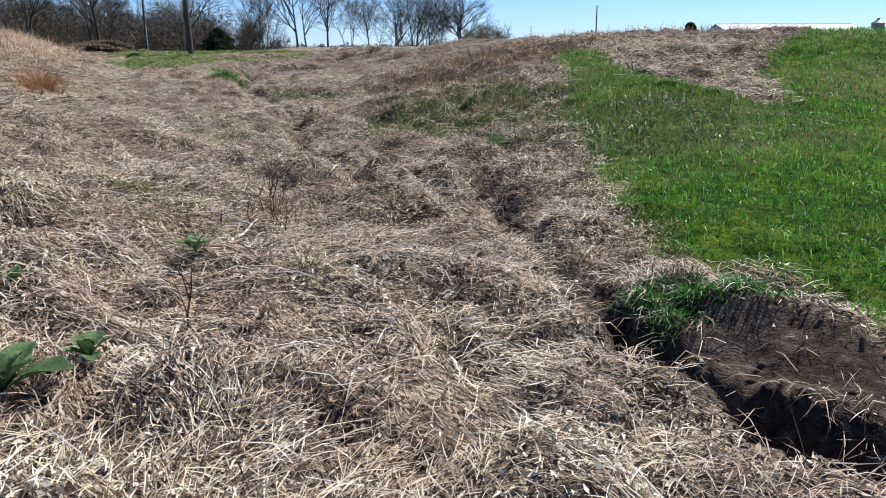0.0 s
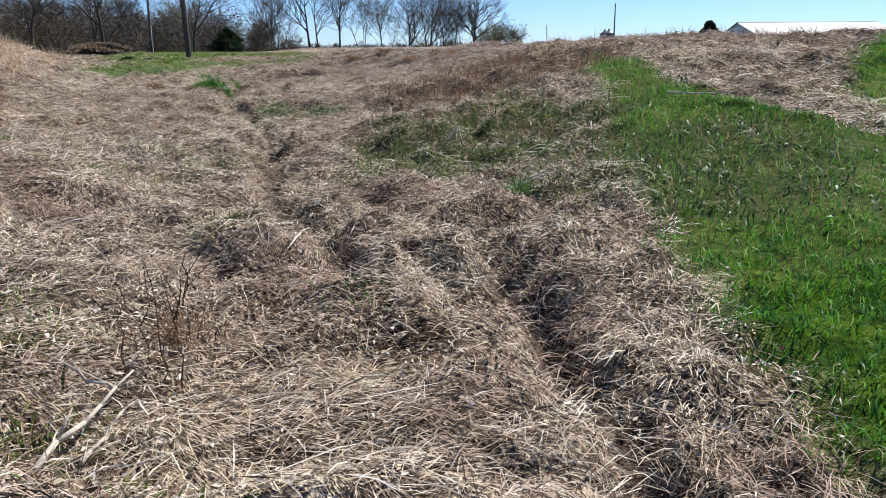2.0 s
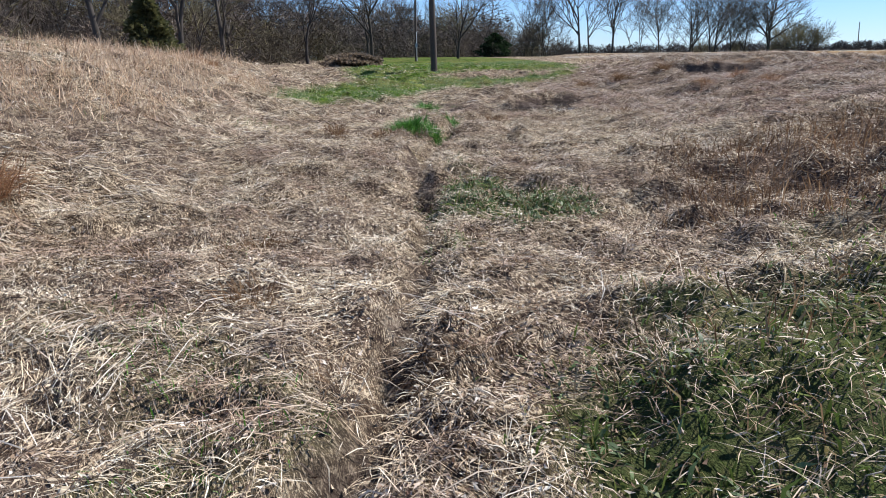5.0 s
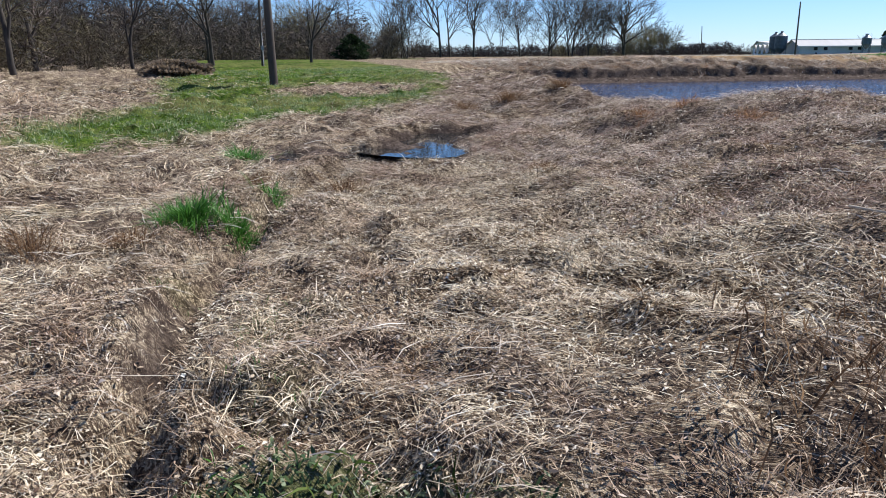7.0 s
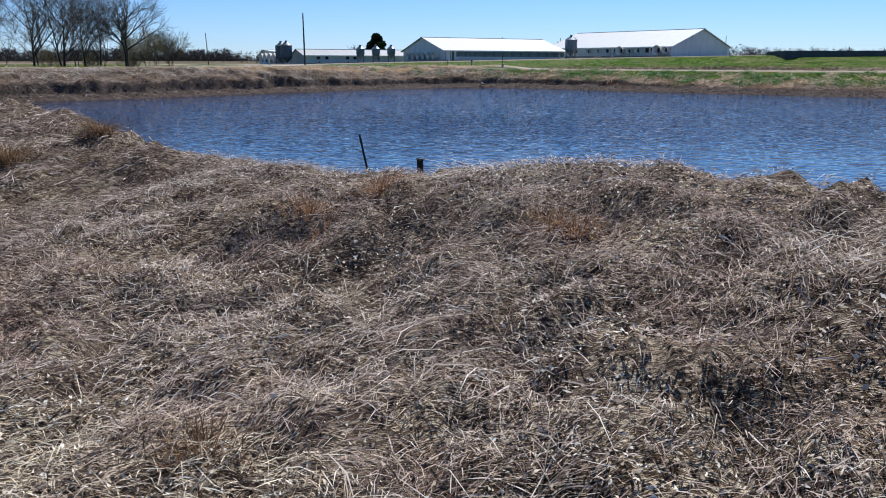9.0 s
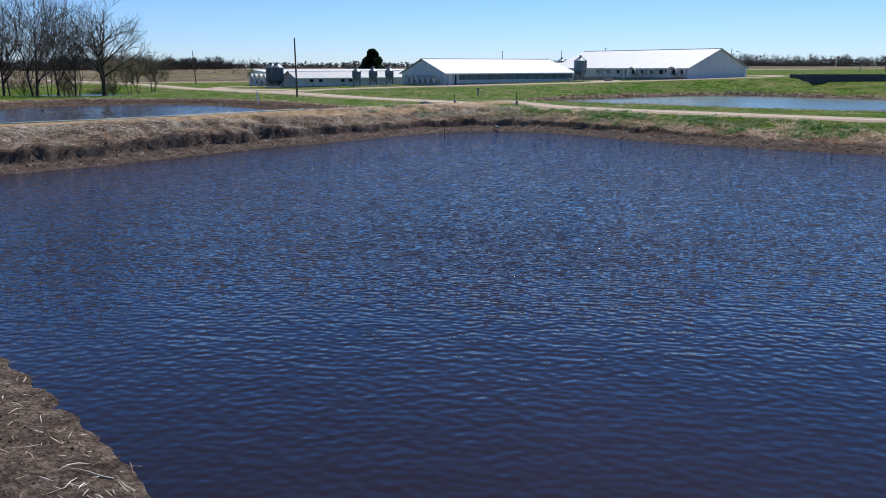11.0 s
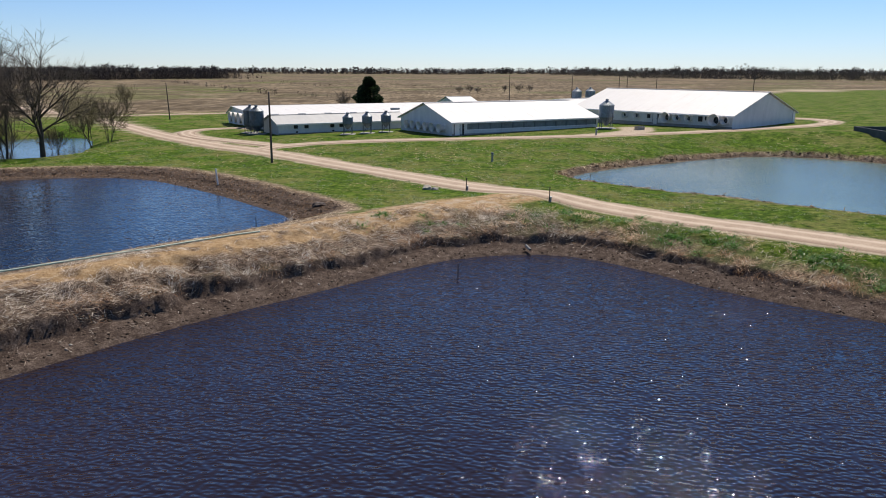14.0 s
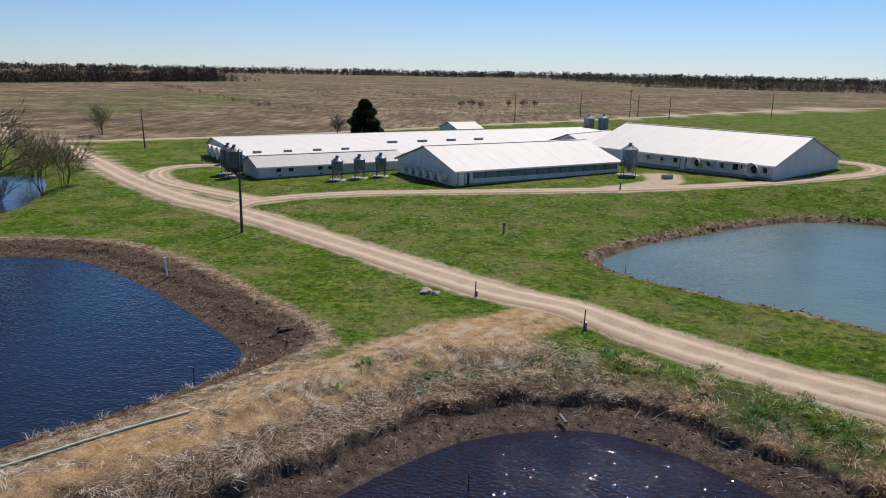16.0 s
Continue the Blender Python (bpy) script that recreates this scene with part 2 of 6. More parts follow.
belt_mat = islands("tree_belt", [(0.0, (0.05, 0.042, 0.038)), (0.6, (0.11, 0.092, 0.08)), (1.0, (0.22, 0.185, 0.15))], 0.95, 0.1, (0.8, 0.9, 0.75), 0.02, 0)
thicket_mat = islands("thicket", [(0.0, (0.045, 0.036, 0.032)), (0.5, (0.12, 0.095, 0.084)), (0.85, (0.185, 0.15, 0.128)), (1.0, (0.24, 0.20, 0.14))], 0.95, 0.1, (0.95, 1.0, 0.65), 0.06, 0)
needle_mat = islands("needles", [(0.0, (0.008, 0.018, 0.008)), (1.0, (0.03, 0.055, 0.022))], 0.7)
cedar_mat = islands("cedar", [(0.0, (0.045, 0.05, 0.018)), (1.0, (0.16, 0.155, 0.065))], 0.7)
pole_mat = plain("weathered_pole", (0.05, 0.038, 0.03), (0.13, 0.10, 0.08), 2, 0.85, bump=0.5, grain=40, stretch=(1, 1, 0.12))
steel_mat = plain("galvanised_steel", (0.13, 0.16, 0.185), (0.27, 0.31, 0.345), 1.5, 0.42, 0.4, 0.05, grain=12)
dull_steel_mat = plain("dull_steel", (0.06, 0.08, 0.10), (0.14, 0.175, 0.205), 2.0, 0.5, 0.25, 0.05, grain=12)
white_paint_mat = plain("white_paint", (0.70, 0.70, 0.70), (0.82, 0.82, 0.81), 1.2, 0.5, 0, 0.05, grain=20)
wall_mat = plain("white_siding", (0.52, 0.54, 0.55), (0.72, 0.73, 0.73), 0.6, 0.6, 0, 0.05, grain=9, stretch=(1, 1, 0.3))
dark_mat = plain("dark_opening", (0.008, 0.009, 0.01), (0.02, 0.022, 0.025), 3, 0.6)
curtain_mat = plain("grey_curtain", (0.10, 0.13, 0.15), (0.24, 0.28, 0.30), 1.2, 0.7)
fibre_mat = plain("fan_cone", (0.62, 0.60, 0.57), (0.82, 0.80, 0.77), 2.0, 0.5)
clod_mat = islands("mud_clod", [(0.0, (0.03, 0.021, 0.016)), (0.7, (0.10, 0.073, 0.054)), (0.93, (0.20, 0.155, 0.12)), (1.0, (0.42, 0.38, 0.33))], 0.95, 0.1, glow=0)
concrete_mat = plain("concrete", (0.20, 0.20, 0.195), (0.36, 0.355, 0.34), 1.0, 0.9, bump=0.3)
tank_wall_mat = plain("dark_concrete", (0.05, 0.055, 0.06), (0.10, 0.11, 0.115), 0.7, 0.9, bump=0.3)
stone_mat = plain("stone", (0.20, 0.18, 0.155), (0.42, 0.385, 0.34), 3, 0.9, bump=0.5)
plastic_mat = plain("white_plastic", (0.78, 0.78, 0.75), (0.88, 0.88, 0.85), 6, 0.4)
hose_mat = plain("pale_green_pipe", (0.30, 0.40, 0.31), (0.50, 0.60, 0.50), 3, 0.5)
stick_mat = plain("bleached_wood", (0.32, 0.26, 0.20), (0.60, 0.52, 0.42), 6, 0.8, bump=0.3)
rust_mat = plain("rusty_iron", (0.035, 0.028, 0.025), (0.09, 0.06, 0.05), 8, 0.8, 0.2)


def roof_material(name, dull, clean):
    m, n, l, b = material(name, 0.62, 0.0, 0.2)
    tc = n.new("ShaderNodeTexCoord")
    stain = noise_node(n, l, 0.35, 6, 0.7)
    streak = noise_node(n, l, 1.2, 4, 0.7, tc.outputs["Object"], (1.0, 0.08, 0.3))
    f = maths(n, l, "ADD", maths(n, l, "MULTIPLY", stain, 0.5), maths(n, l, "MULTIPLY", streak, 0.5))
    l.new(ramp(n, l, f, [(0.3, dull), (0.62, clean)]), b.inputs["Base Color"])
    return m


roof_mat = roof_material("white_metal_roof", (0.60, 0.59, 0.575), (0.66, 0.655, 0.645))
aged_roof_mat = roof_material("aged_metal_roof", (0.42, 0.42, 0.415), (0.49, 0.49, 0.48))


def water_material(name, deep, ripple, swell, wind, rough=0.02):
    """Open water: dark below, with small wind waves."""
    m, n, l, b = material(name, rough, 0.0, 0.75)
    b.inputs["IOR"].default_value = 1.33
    murk = noise_node(n, l, 0.05, 3, 0.6)
    l.new(ramp(n, l, murk, [(0.35, deep), (0.7, tuple(c * 1.5 for c in deep))]), b.inputs["Base Color"])
    g = n.new("ShaderNodeNewGeometry").outputs["Position"]
    rot = n.new("ShaderNodeMapping")
    rot.inputs["Rotation"].default_value = (0, 0, radians(wind))
    rot.inputs["Scale"].default_value = (0.7, 1.0, 1.0)
    l.new(g, rot.inputs["Vector"])
    small = noise_node(n, l, 4.8, 0.0, 0.45, rot.outputs["Vector"])
    long = noise_node(n, l, 1.3, 0.0, 0.5, rot.outputs["Vector"])
    fine = noise_node(n, l, 9.0, 0.0, 0.5, rot.outputs["Vector"])
    gust = noise_node(n, l, 0.05, 3, 0.6, rot.outputs["Vector"])
    gust = maths(n, l, "ADD", maths(n, l, "MULTIPLY", gust, 1.1), 0.2)
    h = maths(n, l, "ADD", maths(n, l, "MULTIPLY", small, ripple), maths(n, l, "MULTIPLY", long, swell))
    h = maths(n, l, "ADD", h, maths(n, l, "MULTIPLY", fine, ripple * 0.1))
    h = maths(n, l, "MULTIPLY", h, gust)
    lee = n.new("ShaderNodeSeparateXYZ")
    l.new(g, lee.inputs["Vector"])
    calm = n.new("ShaderNodeMapRange")
    calm.interpolation_type = "SMOOTHSTEP"
    for key, v in (("From Min", -30.0), ("From Max", 2.0), ("To Min", 0.15), ("To Max", 1.08)):
        calm.inputs[key].default_value = v
    l.new(lee.outputs["Y"], calm.inputs["Value"])
    h = maths(n, l, "MULTIPLY", h, calm.outputs["Result"])
    bumped(n, l, b, h, 1.0, 1.0)
    return m


lagoon_mat = water_material("lagoon_water", (0.013, 0.0085, 0.0125), 0.088, 0.072, 12)
basin_mat = water_material("basin_water", (0.008, 0.008, 0.016), 0.045, 0.04, 20)
pond_mat = water_material("pond_water", (0.065, 0.10, 0.082), 0.035, 0.03, 12, 0.2)
tree_pond_mat = water_material("tree_pond_water", (0.018, 0.02, 0.018), 0.02, 0.02, 40)
pool_mat = water_material("pool_water", (0.02, 0.022, 0.024), 0.012, 0.01, 0)

# ---- the lie of the land ----
LAGOON = rounded([(-32, 12), (-26.5, 17.5), (-22.4, 23.5), (-18.0, 29.8), (-12.0, 36.2), (-6.0, 43.2), (-2.4, 46.2), (3, 47.6), (6.5, 46.8), (10, 43.8), (15, 37.6), (20.5, 33.2), (27, 28.6), (40, 21),
                  (50, 5), (48, -20), (35, -38), (18, -35), (9, -32.5), (4.2, -30.6), (1.9, -28.8), (-0.7, -26.9), (-4.6, -21.9), (-10.9, -15.9), (-17, -11.6), (-24, -6), (-31, 0), (-34.5, 7)], 1)
POND_W = rounded([(-16.9, 51.4), (-17.4, 54.0), (-19.6, 56.8), (-22.5, 60), (-27.2, 65.2), (-34, 71.6), (-39.4, 75.8), (-45, 76.9), (-52, 75.5), (-60, 70), (-62, 55), (-50, 34), (-37, 29.5), (-29, 36.2), (-25.3, 40.7), (-21.7, 44.5), (-19.1, 47.9)], 1)
POND_E = rounded([(9.6, 80.5), (13.5, 85.5), (18, 90), (24, 94.3), (32, 100.5), (41, 105.2), (51, 103.0), (60, 92), (72, 82), (78, 70), (60, 42), (39, 52.5), (32, 57.6), (27.8, 60.8), (22.9, 65.6), (18.9, 68), (14, 72.5), (11, 76)], 1)
POND_F = rounded([(-82, 128), (-76, 131), (-68, 120), (-62.5, 107), (-60.5, 98), (-64, 89), (-85, 92), (-104, 112)], 2)
Z_LAGOON, Z_W, Z_E, Z_F = 0.0, 1.3, 1.45, 1.2
ROAD = eased([(-260, 330), (-160, 236), (-96, 172), (-77, 149), (-45, 107.5), (-30.6, 96.8), (-16.4, 83.2), (-4.4, 70.6), (4.5, 62.6), (11.2, 55.8), (16.6, 50.6), (21.5, 47.2), (31, 39.0), (46, 29), (90, 5)], 2)
DRIVE = eased([(-33, 99.5), (-31.5, 104.5), (-21, 110.2), (-5.5, 112.0), (18.8, 114.8), (36.3, 119.7), (57, 129.5), (66, 135.5), (70, 145), (64, 156), (50, 166)], 2)
LOOP = eased([(-31.5, 104.5), (-40, 111), (-50, 119), (-56, 130), (-55, 138), (-49, 141), (-45, 139)], 2)
YARD = eased([(18, 115.2), (24, 119), (27.5, 124), (28, 130)], 2)
TRACK = eased([(-45.3, 15.5), (-35.3, 22.0), (-28.3, 28.0), (-21.9, 35.0), (-15.7, 42.3), (-9.9, 49.0), (-5.0, 54.0), (0.5, 58), (4, 61)], 2)
FIELD_ROAD = eased([(-96, 172), (-72, 190), (-30, 223), (1.6, 246.5), (31, 267), (76, 300), (146, 366), (300, 480), (700, 760)], 2)
GULLY = eased([(22, -63.3), (20, -62.2), (18.95, -61.5), (18.42, -61.15), (17.64, -60.68), (17.1, -60.2), (16.85, -59.85)], 2)
RUNNEL = eased([(16.6, -59.4), (16.0, -58.5), (15.2, -57.4), (14.05, -56.2), (13.1, -55.8), (12.4, -55.4), (11.1, -54.5)], 2)
RILL = eased([(13.6, -57.6), (12.5, -56.7), (11.3, -55.95), (10.4, -55.4), (9.8, -54.7), (8.3, -52.8), (6.3, -50.85), (5.26, -50.0), (4.46, -49.25), (3.5, -48.65), (2.75, -48.1), (0.9, -46.75), (-1.6, -43.6), (-3.6, -40.2), (-5, -36.5)], 2)
MEADOW = rounded([(34, -70), (22, -62.6), (19.4, -60.5), (18.4, -59.6), (17.5, -58.8), (16.8, -57.75), (16.0, -56.6), (15.0, -54.6), (14.3, -52.6), (12.6, -48.6), (11.2, -45.2), (10.8, -43.4), (13.2, -46.4), (14.65, -48.2), (15.9, -49.7), (16.9, -50.9), (18.0, -50.9), (17.3, -48.3), (16.9, -45.7), (17.0, -42.5), (18.0, -38.0), (26, -36), (44, -40), (44, -66)], 1)
LAWN = rounded([(-8.6, -44.4), (-8.0, -42.4), (-9.6, -38.6), (-10.6, -35.6), (-9.2, -32.6), (-13, -25), (-24, -13), (-44, 4), (-120, 60), (-140, 20), (-62, -4), (-31, -27), (-19, -34.3), (-12.4, -40.4), (-9.8, -43.8)], 1)


WET = [(-2.9, -38.7), (-4.1, -37.1), (-5.1, -35.2), (-4.7, -34.7)]
WET_B = [(-5.3, -40.1), (-4.8, -39.4)]


# low swells and hollows of the dam and its swale: place, reach, height
SWELLS = [(8.2, -57, 2.4, 2.0, 0.2), (6.2, -53.4, 1.8, 1.8, 0.16), (9.6, -50.8, 2.4, 1.8, 0.28), (4.9, -45.3, 1.9, 1.6, 0.28), (-0.2, -48, 2.2, 1.8, 0.26),
          (3.4, -34.9, 4.4, 1.3, 0.06), (3.3, -34.8, 1.5, 1.0, 0.2), (-4.2, -31.4, 2.0, 2.0, -0.36), (6.4, -39, 1.5, 1.5, -0.16), (0.3, -36.4, 1.6, 1.2, -0.25), (-1.6, -43.3, 1.8, 1.5, 0.15),
          (-6.0, -51.5, 4.5, 2.6, 0.9), (-12.0, -47.0, 5.0, 3.0, 0.55), (-17.5, -42.5, 5.0, 3.0, 0.75)]


def land(x, y):
    s, w = (14 - x) * 0.63 + (y + 60) * 0.77, (x - 14) * 0.77 + (y + 60) * 0.63
    ww = w + 0.27 * (np.clip(s, -10, 34) - 13)
    keep = 1 - smooth(27, 40, s)
    south = -0.7 + 0.045 * np.clip(s, -8, 50) + 1.25 * smooth(1.2, 8.5, w) * np.clip((s + 3) / 14, 0.25, 1)
    south = south + keep * (1.0 * smooth(-2.6, -9.0, ww) + 1.25 * smooth(-7.5, -15, ww))
    pad = 3.2 + 0.0185 * np.clip(x, -60, 90)
    north = 2.0 + (pad - 2.0) * smooth(82, 117, y) * smooth(-110, -45, x) + 0.35 * smooth(-40, -90, x)
    z = south + (north - south) * smooth(-18, 12, y)
    d, _ = line_dist(x, y, TRACK)
    z = z + 0.5 * np.exp(-(d / 4.5) ** 2)
    z = z + 0.66 * np.exp(-((x - 18) / 10.5) ** 2 - ((y + 40) / 5) ** 2) + 0.08 * np.exp(-((x - 8) / 3.5) ** 2 - ((y + 34) / 2.5) ** 2) - 0.2 * np.exp(-((x - 2) / 5) ** 2 - ((y + 32) / 3.5) ** 2)
    for cx, cy, sx, sy, h in SWELLS:
        z = z + h * np.exp(-((x - cx) / sx) ** 2 - ((y - cy) / sy) ** 2)
    far = np.hypot(x, y - 60)
    z = z + 1.2 * smooth(250, 900, far) + 3.0 * (fbm(x / 420, y / 420, 5) - 0.5) * smooth(260, 800, far)
    return z


def shores(x, y):
    return [poly_dist(x, y, p) for p in (LAGOON, POND_W, POND_E, POND_F)]


def cap(z, limit):
    k = 0.12
    h = np.clip(0.5 + 0.5 * (limit - z) / k, 0, 1)
    return limit * (1 - h) + z * h - k * h * (1 - h)


def height(x, y, rough=True):
    x, y = np.asarray(x, float), np.asarray(y, float)
    z = land(x, y)
    da, dw, de, df = shores(x, y)
    nb = fbm(x * 0.7, y * 0.7, 21) - 0.5
    north = smooth(-16, -4, y + 0.35 * x * (x < 0))
    wob = da + 1.0 * nb * np.minimum(1, np.abs(da))
    prof = 0.08 + 0.17 * da + (0.58 + 0.34 * smooth(-8, -20, x)) * smooth(2.15, 2.7, da + 1.9 * (fbm(x * 0.45, y * 0.45, 22, 4) - 0.5) + 0.3 * (vnoise(x * 1.7, y * 1.7, 23) - 0.5)) * (0.68 + 0.4 * smooth(0.3, 0.7, fbm(x * 0.8, y * 0.8, 24, 3))) * smooth(30, 8, x) + 0.14 * np.maximum(da - 2.6, 0)
    prof_s = -0.02 + 0.25 * wob + (0.33 + 0.15 * smooth(0, 3, x)) * np.maximum(wob - 3.1 + 0.7 * smooth(0, 3, x), 0)
    prof = prof * north + prof_s * (1 - north)
    prof = np.where(da < 0, np.maximum(-1.6, 0.35 * da + 0.08 * north - 0.02 * (1 - north)), prof)
    z = cap(z, Z_LAGOON + prof)
    prof = np.where(dw < 0, np.maximum(-1.6, 0.35 * dw + 0.05), (0.05 + 0.06 * dw + 0.25 * smooth(2.3, 2.6, dw + 2.2 * nb) + 0.6 * smooth(4.3, 4.75, dw + 2.4 * nb) + 0.1 * np.maximum(dw - 5, 0)) * smooth(10, 14, da) + (0.05 + 0.4 * dw) * smooth(14, 10, da))
    z = cap(z, Z_W + prof)
    prof = np.where(de < 0, np.maximum(-1.6, 0.35 * de + 0.05), 0.05 + 0.15 * de + 0.5 * smooth(0.6, 1.2, de + 2.2 * nb) * (0.4 + 0.8 * vnoise(x * 0.5, y * 0.5, 25)))
    z = cap(z, Z_E + prof)
    prof = np.where(df < 0, np.maximum(-1.6, 0.35 * df + 0.05), 0.05 + 0.22 * df)
    z = cap(z, Z_F + prof)
    g, along = line_dist(x, y, GULLY)
    wide = 0.17 + 0.10 * (1 - along) + 0.10 * (vnoise(x * 1.3, y * 1.3, 8) - 0.5)
    z = z - 0.52 * (1 - along ** 5) * (1 - smooth(wide * 0.4, wide * 1.25, g + 0.10 * (vnoise(x * 5, y * 5, 7) - 0.5)))
    u, _ = line_dist(x, y, RUNNEL)
    z = z - (0.12 + 0.30 * vnoise(x * 1.1, y * 1.1, 6)) * (1 - smooth(0.06, 0.34, u + 0.12 * (vnoise(x * 4, y * 4, 11) - 0.5)))
    r, ra = line_dist(x, y, RILL)
    rn = vnoise(x * 0.9, y * 0.9, 9)
    z = z - (0.2 + 0.34 * rn) * (1 - smooth(0.06, 0.3, r + 0.12 * (vnoise(x * 4, y * 4, 10) - 0.5))) * (1 - 0.6 * smooth(0.7, 1, ra))
    for bed, low in ((WET, 0.38), (WET_B, 0.40)):
        pd, _ = line_dist(x, y, bed)
        z = z + (low - z) * (1 - smooth(0.5, 1.25, pd + 0.6 * (vnoise(x * 2.1, y * 2.1, 12) - 0.4)))
    if rough:
        dry = smooth(0.5, 2.5, np.minimum(np.minimum(da, dw), np.minimum(de, df)))
        hard = np.minimum(np.minimum(line_dist(x, y, ROAD)[0] - 2.6, line_dist(x, y, DRIVE)[0] - 2.0), np.minimum(line_dist(x, y, LOOP)[0] - 2, line_dist(x, y, YARD)[0] - 2.5))
        dry = dry * smooth(0, 2, hard)
        grass = smooth(-1.0, 0.5, poly_dist(x, y, MEADOW))
        near = smooth(10, -24, y)
        wx, wy = x + 0.9 * (fbm(x * 0.8, y * 0.8, 16) - 0.5), y + 0.9 * (fbm(x * 0.8, y * 0.8, 17) - 0.5)
        ax, ay, bx, by = 0.82 * wx - 0.57 * wy, 0.57 * wx + 0.82 * wy, 0.9 * wx + 0.44 * wy, 0.9 * wy - 0.44 * wx
        z = z + dry * ((0.10 * (fbm(x * 0.55, y * 0.55, 1) - 0.5) + 0.16 * (fbm(x * 1.5, y * 1.5, 2) - 0.45) * (0.35 + 0.65 * grass)) * (0.25 + 0.75 * near)
                       + 0.07 * (fbm(x * 4.5, y * 4.5, 3) - 0.5) * near * (0.3 + 0.7 * grass)
                       + near * (0.12 + 0.88 * grass) * (0.24 * (np.abs(2 * vnoise(ax * 1.35, ay * 1.5, 13) - 1) - 0.45) + 0.13 * (np.abs(2 * vnoise(bx * 2.7, by * 2.9, 14) - 1) - 0.45)) * (0.5 + vnoise(x * 0.4, y * 0.4, 15)))
        mud = smooth(3.2, 2.2, da) * smooth(-0.4, 0.3, da)
        z = z + mud * 0.10 * (fbm(x * 2.2, y * 2.2, 4) - 0.5)
    return z


def cover(x, y):
    """What lies on the ground: shares of green, mud, gravel, tan earth, cropland, brown weeds."""
    da, dw, de, df = shores(x, y)
    n1, n2 = fbm(x * 0.35, y * 0.35, 31), fbm(x * 1.3, y * 1.3, 32)
    jit = 2.2 * (n1 - 0.5) + 1.0 * (n2 - 0.5)
    meadow = smooth(0.35, -0.35, poly_dist(x, y, MEADOW) + jit * 0.5)
    lawn = smooth(0.8, -0.6, poly_dist(x, y, LAWN) + jit)
    lawn = lawn * smooth(0.75, 1.2, np.hypot((x + 15.5) / 2.6, (y + 28.5) / 3.4) + 0.8 * (n2 - 0.5))
    north = smooth(20, 34, y + 0.25 * x) * smooth(3.2, 5.5, da + jit * 0.9)
    berm = line_dist(x, y, TRACK)[0]
    northg = north * smooth(0.2, 1.2, np.where(dw < 7, dw - 5.2 + jit * 0.4, 2)) * smooth(0.3, 1.2, de - 0.8 + jit * 0.3) * smooth(4.5, 8.5, berm + jit + 5 * smooth(46, 58, y))
    field = smooth(0, 5, y - (194 + 0.745 * (x + 72)) + 2 * jit)
    drain = smooth(14, 4, line_dist(x, y, [(-190, 440), (-167, 445), (-124, 384)])[0] + 6 * (n1 - 0.5)) + 0.8 * smooth(6, 2, line_dist(x, y, [(-208, 679), (-117, 540), (-38, 504)])[0])
    field = np.maximum(field, smooth(0, 10, y - 520 - 0.6 * np.maximum(x, 0)))
    field = np.maximum(field, smooth(-95, -130, x) * smooth(40, 90, y))
    patch = smooth(0.66, 0.74, fbm(x * 0.5, y * 0.5, 33)) * smooth(-38, -50, y) * 0.2
    p1 = smooth(1.25, 0.85, np.hypot((x - 5.0) / 1.25, (y + 48.1) / 1.0) + 0.5 * (n2 - 0.5))
    p2 = smooth(1.3, 0.7, np.hypot((x - 5.2) / 0.6, (y + 56.0) / 0.35) + 0.5 * (n2 - 0.5))
    green = np.clip(np.maximum.reduce([meadow, 0.94 * lawn, northg * (1 - field), patch, p2, 0.75 * drain]), 0, 1)
    mud = smooth(2.9, 2.1, da + 1.2 * (n2 - 0.5)) * smooth(22, 30, y + 40)
    cut = da + 1.9 * (fbm(x * 0.45, y * 0.45, 22, 4) - 0.5)
    mud = np.maximum(mud, smooth(2.9, 2.5, cut) * smooth(8, 14, y) * (da > 0))
    mud = np.maximum(mud, smooth(5.2, 4.0, dw + 1.5 * (n2 - 0.5) + 2.7 * smooth(14, 10, da)))
    mud = np.maximum(mud, 0.7 * smooth(1.2, 0.5, de + 1.2 * (n2 - 0.5)))
    mud = np.maximum(mud, smooth(0.34, 0.2, line_dist(x, y, GULLY)[0]))
    mud = np.maximum(mud, 0.85 * smooth(0.2, 0.08, np.minimum(line_dist(x, y, RILL)[0], line_dist(x, y, RUNNEL)[0]) + 0.25 * (n2 - 0.5)))
    mud = np.maximum(mud, smooth(1.15, 0.8, line_dist(x, y, WET)[0] + 0.7 * (n2 - 0.5)))
    mud = np.maximum(mud, smooth(0.6, 0.35, line_dist(x, y, WET_B)[0] + 0.7 * (n2 - 0.5)))
    mud = np.maximum(mud, 0.9 * smooth(3.8, 2.6, da + 1.6 * (n1 - 0.5) + 0.9 * (n2 - 0.5)) * smooth(-8, -14, y))
    mud = np.maximum(mud, 0.95 * smooth(1.2, 0.7, np.hypot((x - 19.1 + 0.6 * (y + 60.9)) / 1.5, (y + 60.75 + 0.45 * (x - 19.1)) / 0.5) + 0.7 * (n2 - 0.5)))
